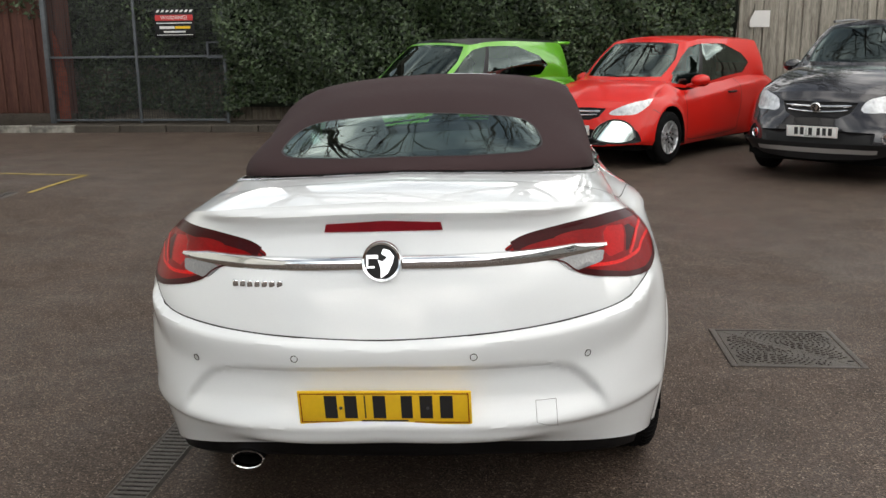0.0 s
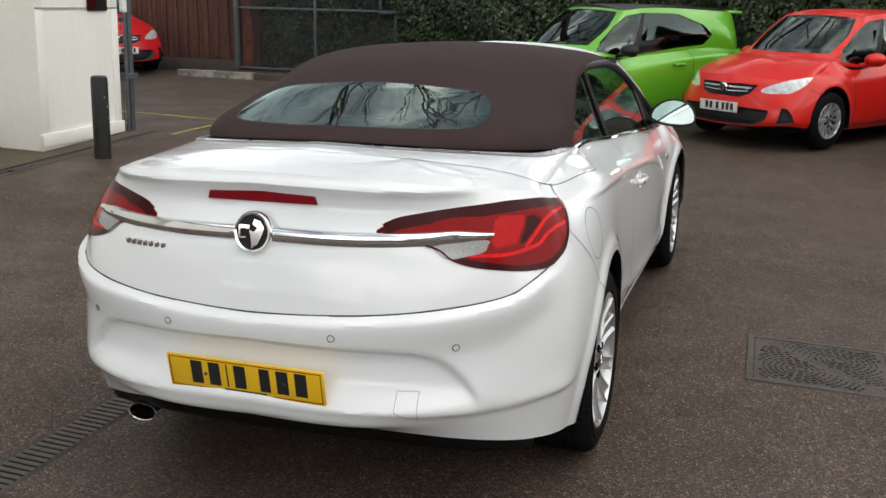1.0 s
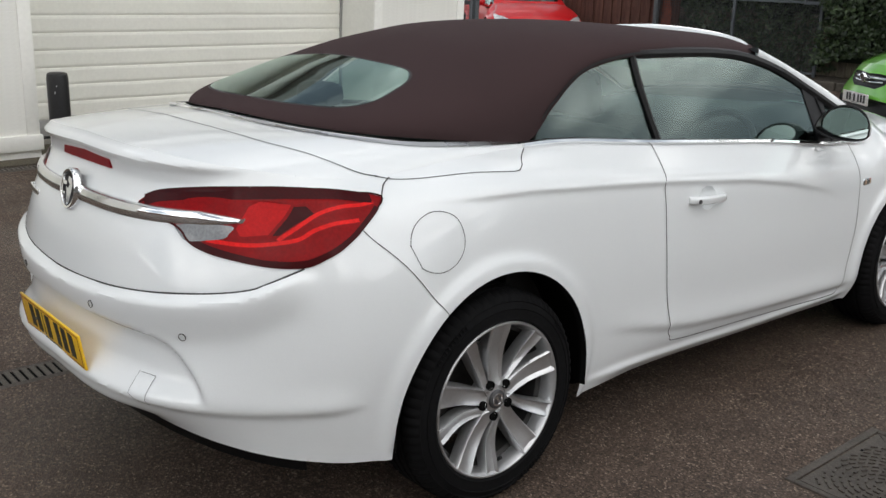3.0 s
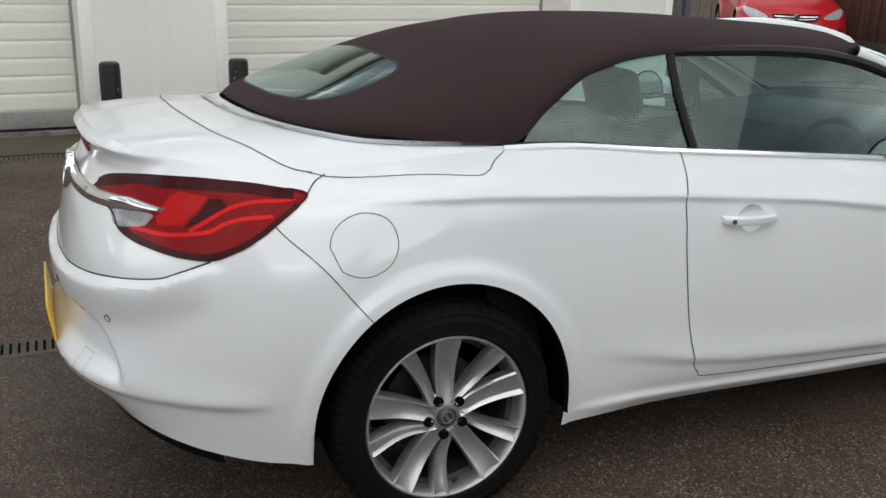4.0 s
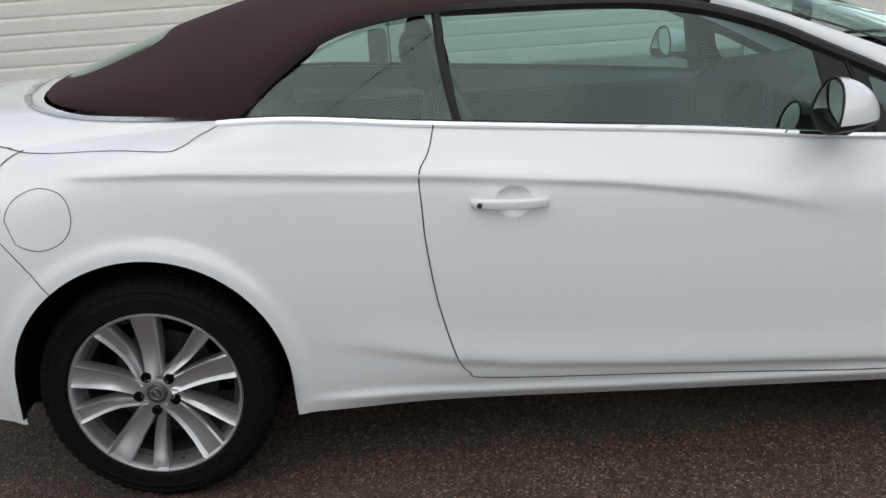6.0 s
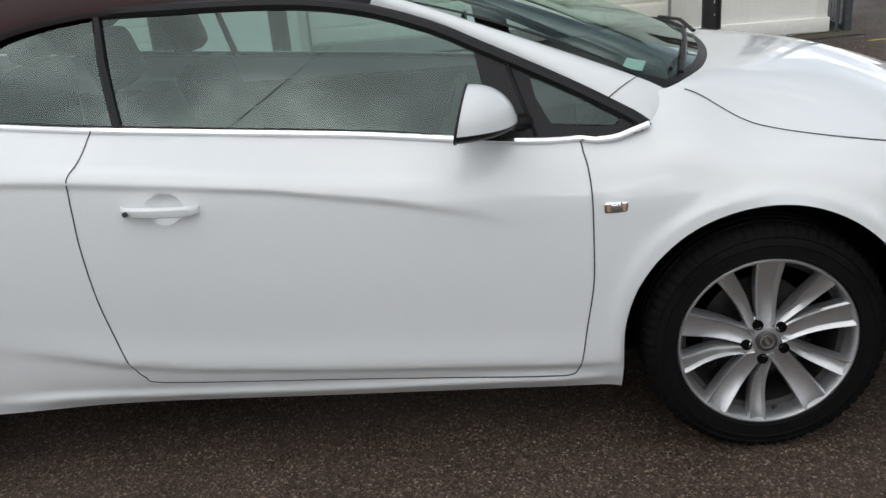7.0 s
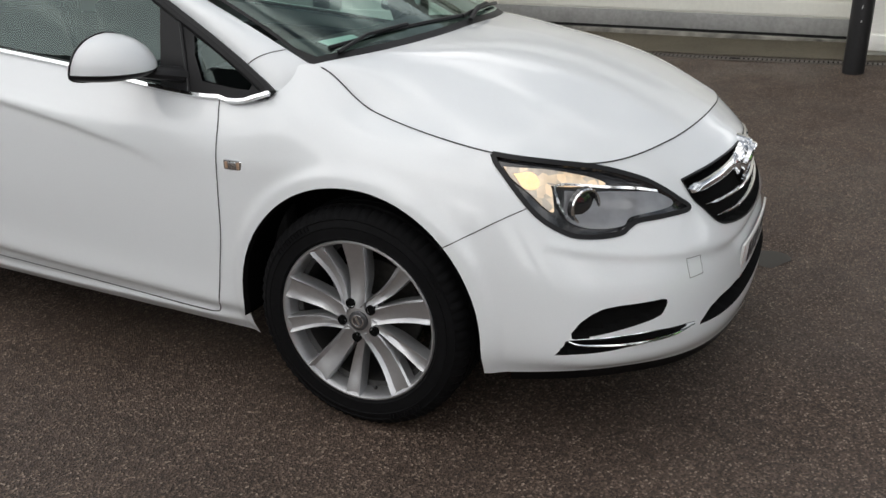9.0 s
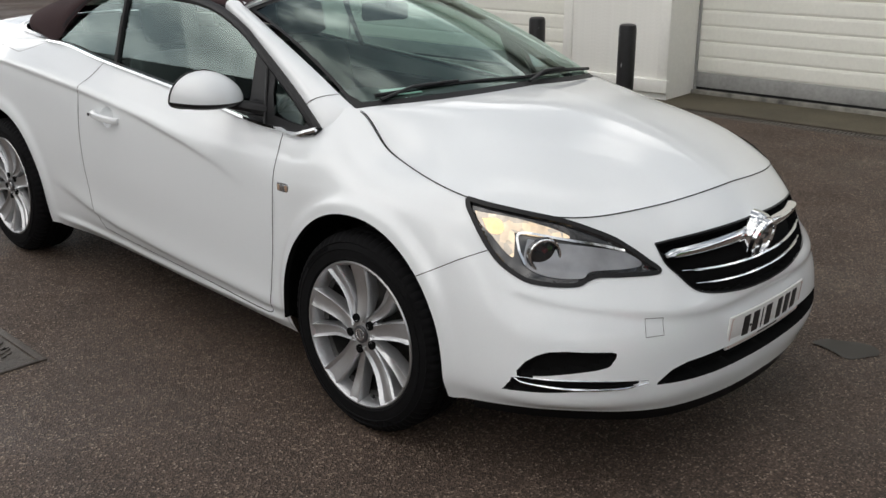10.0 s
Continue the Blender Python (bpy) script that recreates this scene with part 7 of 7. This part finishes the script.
    for nm in ("side_glass", "rear_side_glass"):
        for s in (0, 1):
            part(nm, gh.mesh(nm, s), DARK_GLASS, car)
    for s in (0, 1):
        part("door_post", gh.mesh("door_post", s), trim, car)
    part("windscreen", gh.mesh("windscreen", 2), DARK_GLASS, car)
    part("tailgate_glass", gh.mesh("tailgate_glass", 2), DARK_GLASS, car)
    def ridge(u):
        e = catmull(up_r, np.asarray(u, float) * 9)
        return np.stack([0 * e[..., 0], e[..., 1], np.full(e.shape[:-1], rz - .01) - .03 * ((e[..., 1] + .4) / 1.2) ** 2], -1)
    cap = Patch(fan(lambda q: catmull(up_r, np.asarray(q, float) * 9), ridge, lambda u: .018), 0, 1, 40, 0, 1, 8).finish()
    part("roof", cap.mesh("rest", 2), roof_mat or paint, car)
    inner = bmesh.new()
    box(inner, (-.52, -1.3, .6), (.52, .7, .98), .05)
    for sx in (-.33, .33):
        box(inner, (sx - .2, -.45, .8), (sx + .2, -.32, 1.22), .05)
    part("cabin_inside", inner, DASH, car)
    if spoiler:
        bm = bmesh.new()
        box(bm, (-.50, yr + .12, rz - .105), (.50, yr + .42, rz - .06), .018)
        part("roof_spoiler", bm, paint, car)
    du = lambda l: pts(l)
    lines = bmesh.new()
    body.line(du([(.73, -.62, 1.05), (.84, -.64, .92), (.86, -.62, .7), (.86, -.55, .45), (.85, -.45, .30), (.845, .75, .27), (.866, .86, .5), (.85, .88, .8), (.75, .84, .95)]), bm=lines, mirror=True, width=.008, lift=.002)
    body.line(du([(.915, 1.64, .66), (.85, 1.78, .74)]), bm=lines, mirror=True, width=.006, lift=.002)
    part("shut_line", lines, SEAM, car)
    for sx in (1, -1):
        bm = bmesh.new()
        c = mp((.86, -.35, .87))
        tube(bm, spline([(c[0] * sx, c[1] - .09, c[2]), ((c[0] + .03) * sx, c[1] - .07, c[2]), ((c[0] + .03) * sx, c[1] + .07, c[2]), (c[0] * sx, c[1] + .09, c[2])], 10), .013, 8)
        part("door_handle", bm, trim if suv or paint is CORSA_RED else paint, car)
        mr = new("door_mirror")
        mr.parent = car
        c = mp((.80, .66, 1.02))
        bm = bmesh.new()
        rows = []
        for f in np.linspace(0, 1, 7):
            k = math.sqrt(max(.03, 1 - f ** 2.2))
            rows.append([bm.verts.new((sx * (c[0] + .10 + .11 * k * math.cos(a) - .02 * f), c[1] - .06 + .14 * f, c[2] + .04 + .075 * k * math.sin(a))) for a in np.linspace(0, 2 * math.pi, 17)[:-1]])
        for a, b in zip(rows, rows[1:]):
            for i in range(16):
                bm.faces.new((a[i], a[(i + 1) % 16], b[(i + 1) % 16], b[i]))
        bm.faces.new(rows[-1]), bm.faces.new(rows[0])
        tube(bm, [(sx * (c[0] + .06), c[1], c[2]), (sx * (c[0] - .06), c[1] + .03, c[2] - .03)], .025, 8)
        bmesh.ops.recalc_face_normals(bm, faces=bm.faces)
        part("mirror_shell", bm, (trim if roof_mat else paint), mr)
    arch_lip(shell, zc=r_tyre + .015, r=r_tyre + .052, axle=base / 2, x=width / 2 - .012, depth=.27, zlow=.2)
    bm = bmesh.new()
    box(bm, (-width / 2 + .16, yr + .25, .17), (width / 2 - .16, front - .3, .30), .03)
    box(bm, (-.50, base / 2 - .3, .28), (.50, front - .35, .72), .05)
    part("underside", bm, WELL, car)
    if suv:
        bm = bmesh.new()
        body.line(None, uv=[(u, .35) for u in np.linspace(12.1, NS, 40)], bm=bm, mirror=True, width=.17, lift=.006)
        part("lower_cladding", bm, trim, car)
        bm = bmesh.new()
        body.line([mp(p) for p in ((.62, 2.2, .30), (.4, 2.32, .29), (.2, 2.37, .285), (0, 2.385, .285))], bm=bm, mirror=True, width=.05, lift=.012)
        part("skid_plate", bm, SILVER, car)
        for sx in (1, -1):
            bm = bmesh.new()
            lathe(bm, [(-.01, .055), (.012, .052), (.012, .040), (.004, .036), (.006, .0005)], 20, "y")
            c = mp((.70, 2.14, .42))
            bmesh.ops.transform(bm, matrix=Matrix.Translation((c[0] * sx, c[1] + .02, c[2])) @ Matrix.Rotation(-.5 * sx, 4, "Z"), verts=bm.verts)
            part("fog_lamp", bm, CHROME, car)
            bm = bmesh.new()
            tube(bm, [(sx * .56, -1.3, roof - .035), (sx * .57, -.4, roof - .005), (sx * .56, .2, roof - .03)], .016, 6)
            part("roof_rail", bm, CAP, car)
    for ya in (-base / 2, base / 2):
        for sx in (1, -1):
            wheel(car, (ya, r_tyre), sx, r_tyre, r_tyre * .63, .19, 5 if style == "five" else 12, "star", outer=width / 2 - .012, rim_mat=rim)
    return car


def facing(x, y, fx, fy):
    """Pose of a car whose nose points along (fx, fy)."""
    x, y = .418 + (x - .442) + .0087 * (y + 4.933), -4.962 + (y + 4.933) - .0087 * (x - .442)
    return Matrix.Translation((x, y, ground_height(x, y))) @ Matrix.Rotation(math.atan2(fy, fx) - math.pi / 2, 4, "Z")


CORSA_RED = material("red_car_paint", (0.62, 0.014, 0.009), rough=0.4, coat=0.45, spec=0.25, coat_rough=0.03, spread=0.05, grain=300, blotch=2)
ASTRA_RED = material("bright_red_car_paint", (0.52, 0.010, 0.014), rough=0.4, coat=0.45, spec=0.25, coat_rough=0.03, spread=0.05, grain=300, blotch=2)
LIME = material("lime_green_car_paint", (0.12, 0.42, 0.022), rough=0.28, metal=0.2, coat=1.0, coat_rough=0.03, spread=0.08, grain=400, blotch=2)
GRAPHITE = material("dark_violet_grey_paint", (0.012, 0.0115, 0.016), rough=0.25, metal=0.3, coat=1.0, coat_rough=0.03, spread=0.1, grain=400, blotch=2)
CLEAR_LAMP = material("clear_headlamp", (0.62, 0.64, 0.66), rough=0.2, metal=0.3, coat=1.0, spread=0.35, grain=30, blotch=14)
BLACK_WHEEL = material("black_wheel_paint", (0.016, 0.016, 0.017), rough=0.3, spread=0.2, grain=60, coat=0.5)
hatchback(facing(2.08, 7.84, -.616, -.788), "red three-door hatchback parked in front of the ivy hedge", CORSA_RED)
hatchback(facing(-.60, 7.72, -.60, -.80), "lime green hatchback with black roof and wheels by the hedge", LIME, length=4.02, base=2.51, front=2.07, roof=1.48, roof_mat=BLACK_TRIM, rim=BLACK_WHEEL, spoiler=True, r_tyre=.31, style="five", plate=True)
hatchback(facing(4.50, 6.73, -.60, -.80), "dark grey compact SUV with silver skid plate, parked", GRAPHITE, length=4.278, width=1.777, base=2.555, front=2.15, height=1.05, roof=1.66, lift=.02, r_tyre=.345, suv=True)
hatchback(facing(-11.1, 10.3, .84, -.54), "bright red five-door hatchback parked at the end of the yard", ASTRA_RED, length=4.37, width=1.81, base=2.66, front=2.22, height=.90, roof=1.48, r_tyre=.32)


# ---- trees and boundary behind the camera, seen in the glass ----
BARK = material("bare_bark", (0.055, 0.047, 0.038), rough=0.9, spread=0.4, grain=20, blotch=3, bump=0.5, bump_scale=40)


def bare_tree(x, y, h, seed):
    ob = thing("bare_tree", "tall leafless tree standing beyond the yard", "tree", Matrix.Translation((x, y, 0)), group="bare trees")
    r = random.Random(seed)
    trunk, crown = bmesh.new(), bmesh.new()
    top = Vector((r.uniform(-.3, .3), r.uniform(-.3, .3), h * .35))
    tube(trunk, [(0, 0, -.1), tuple(top * .5), tuple(top)], [h * .022, h * .018, h * .015], 10)
    def grow(p, d, ln, rad, depth):
        mid = p + d * ln * .5 + Vector((r.uniform(-1, 1), r.uniform(-1, 1), r.uniform(-.3, .6))) * ln * .07
        end = p + d * ln + Vector((r.uniform(-1, 1), r.uniform(-1, 1), r.uniform(-.3, .6))) * ln * .12
        tube(crown, [p, mid, end], [rad, rad * .8, rad * .62], 5 if depth > 2 else 3, cap=False)
        if depth == 0:
            return
        for k in range(3 if depth > 1 else 2):
            nd = (d + Vector((r.uniform(-1, 1), r.uniform(-1, 1), r.uniform(-.35, .75))) * .85).normalized()
            grow(end if k < 2 else mid, nd, ln * r.uniform(.6, .82), rad * .58, depth - 1)
    for k in range(4):
        a = k * 1.57 + r.uniform(-.4, .4)
        grow(top * r.uniform(.85, 1.0), Vector((math.cos(a) * .7, math.sin(a) * .7, .75)).normalized(), h * .2, h * .0105, 5)
    part("trunk", trunk, BARK, ob)
    part("crown", crown, BARK, ob)


bare_tree(-4.9, 13.5, 19, 1)
bare_tree(.9, 16.0, 20, 2)


def conifer(x, y, h, seed):
    ob = thing("conifer", "dark green conifer beyond the yard", "tree", Matrix.Translation((x, y, 0)), group="conifers")
    bm = bmesh.new()
    tube(bm, [(0, 0, -.1), (0, 0, h * .5), (0, 0, h)], [.18, .11, .02], 8)
    part("trunk", bm, BARK, ob)
    def place(r, n):
        z = h * (1 - np.sqrt(r.uniform(0, 1, n))) * .92 + h * .08
        rad = (h - z) * .28 * (.55 + .45 * np.sin(z * 7.0) ** 2) * np.sqrt(r.uniform(.2, 1, n))
        a = r.uniform(0, 2 * np.pi, n)
        return np.stack([rad * np.cos(a), rad * np.sin(a), z - rad * .25], 1), np.stack([np.cos(a), np.sin(a), .4 + 0 * a], 1)
    leaves = foliage("crown", 2500, place, .34, CONIFER, "", "", seed)
    leaves.parent = ob


for k, (x, y, h) in enumerate(((16.0, 2.0, 4.6), (15.4, 5.2, 5.4), (16.6, .0, 4.0), (14.5, 8.5, 6.0), (13.0, 11.0, 6.6), (5.2, 15.5, 17.0))):
    conifer(x, y, h, 20 + k)
BRICK = material("brown_brick_wall", (0.16, 0.095, 0.07), rough=0.9, spread=0.35, grain=14, blotch=2, bump=0.3, bump_scale=30)
bm = bmesh.new()
box(bm, (19.0, -22, 0), (19.3, 14, 2.4))
structure("wall_east", bm, BRICK, "plain brick boundary wall", "wall")
bm = bmesh.new()
box(bm, (-14, -22.3, 0), (19.3, -22, 2.4))
structure("wall_south", bm, BRICK, "plain brick boundary wall", "wall")


def neighbour_house():
    """A long two-storey building across the lane, met only in the car's glass."""
    ob = thing("apartment_building", "pale two-storey building with dark flat roof edge", "building", Matrix.Translation((9.4, -15.6, 0)))
    bm = bmesh.new()
    box(bm, (0, -13, -.1), (7, 11, 5.25))
    part("wall", bm, RENDERED_WALL, ob, smooth=False)
    bm = bmesh.new()
    box(bm, (-.45, -13.3, 5.25), (7.3, 11.3, 5.75), .03)
    part("roof", bm, BLACK_TRIM, ob)
    for k in range(6):
        for z in (.9, 3.3):
            win = new("window")
            win.parent = ob
            win.location = (-.001, -11 + k * 3.9, z)
            bm = bmesh.new()
            for lo, hi in (((-.04, -.75, 0), (.03, -.68, 1.3)), ((-.04, .68, 0), (.03, .75, 1.3)), ((-.04, -.68, 0), (.03, .68, .07)), ((-.04, -.68, 1.23), (.03, .68, 1.3))):
                box(bm, lo, hi)
            part("frame", bm, PLATE_WHITE, win, smooth=False)
            bm = bmesh.new()
            box(bm, (-.012, -.68, .07), (-.004, .68, 1.23))
            part("pane", bm, WINDOW_DARK, win, smooth=False)


RENDERED_WALL = material("grey_render", (0.30, 0.29, 0.27), rough=0.85, spread=0.15, grain=20, blotch=1.5, bump=0.2, bump_scale=60)
WINDOW_DARK = material("dark_window_pane", (0.02, 0.022, 0.025), rough=0.08, spec=0.6)
neighbour_house()
CABLE = material("black_cable_sheath", (0.02, 0.02, 0.02), rough=0.6)
bm = bmesh.new()
a, b = Vector((11.9, -4.9, 7.1)), Vector((-4.9, 12.4, 7.2))
tube(bm, [a.lerp(b, f) - Vector((0, 0, .5 * f * (1 - f))) for f in np.linspace(0, 1, 24)], .008, 6)
tube(bm, [(11.9, -4.9, 5.6), (11.9, -4.9, 7.15)], .03, 8)
tagged(mesh_object("overhead_cable", bm, CABLE), "thin black cable slung across the yard from a mast", "cable")
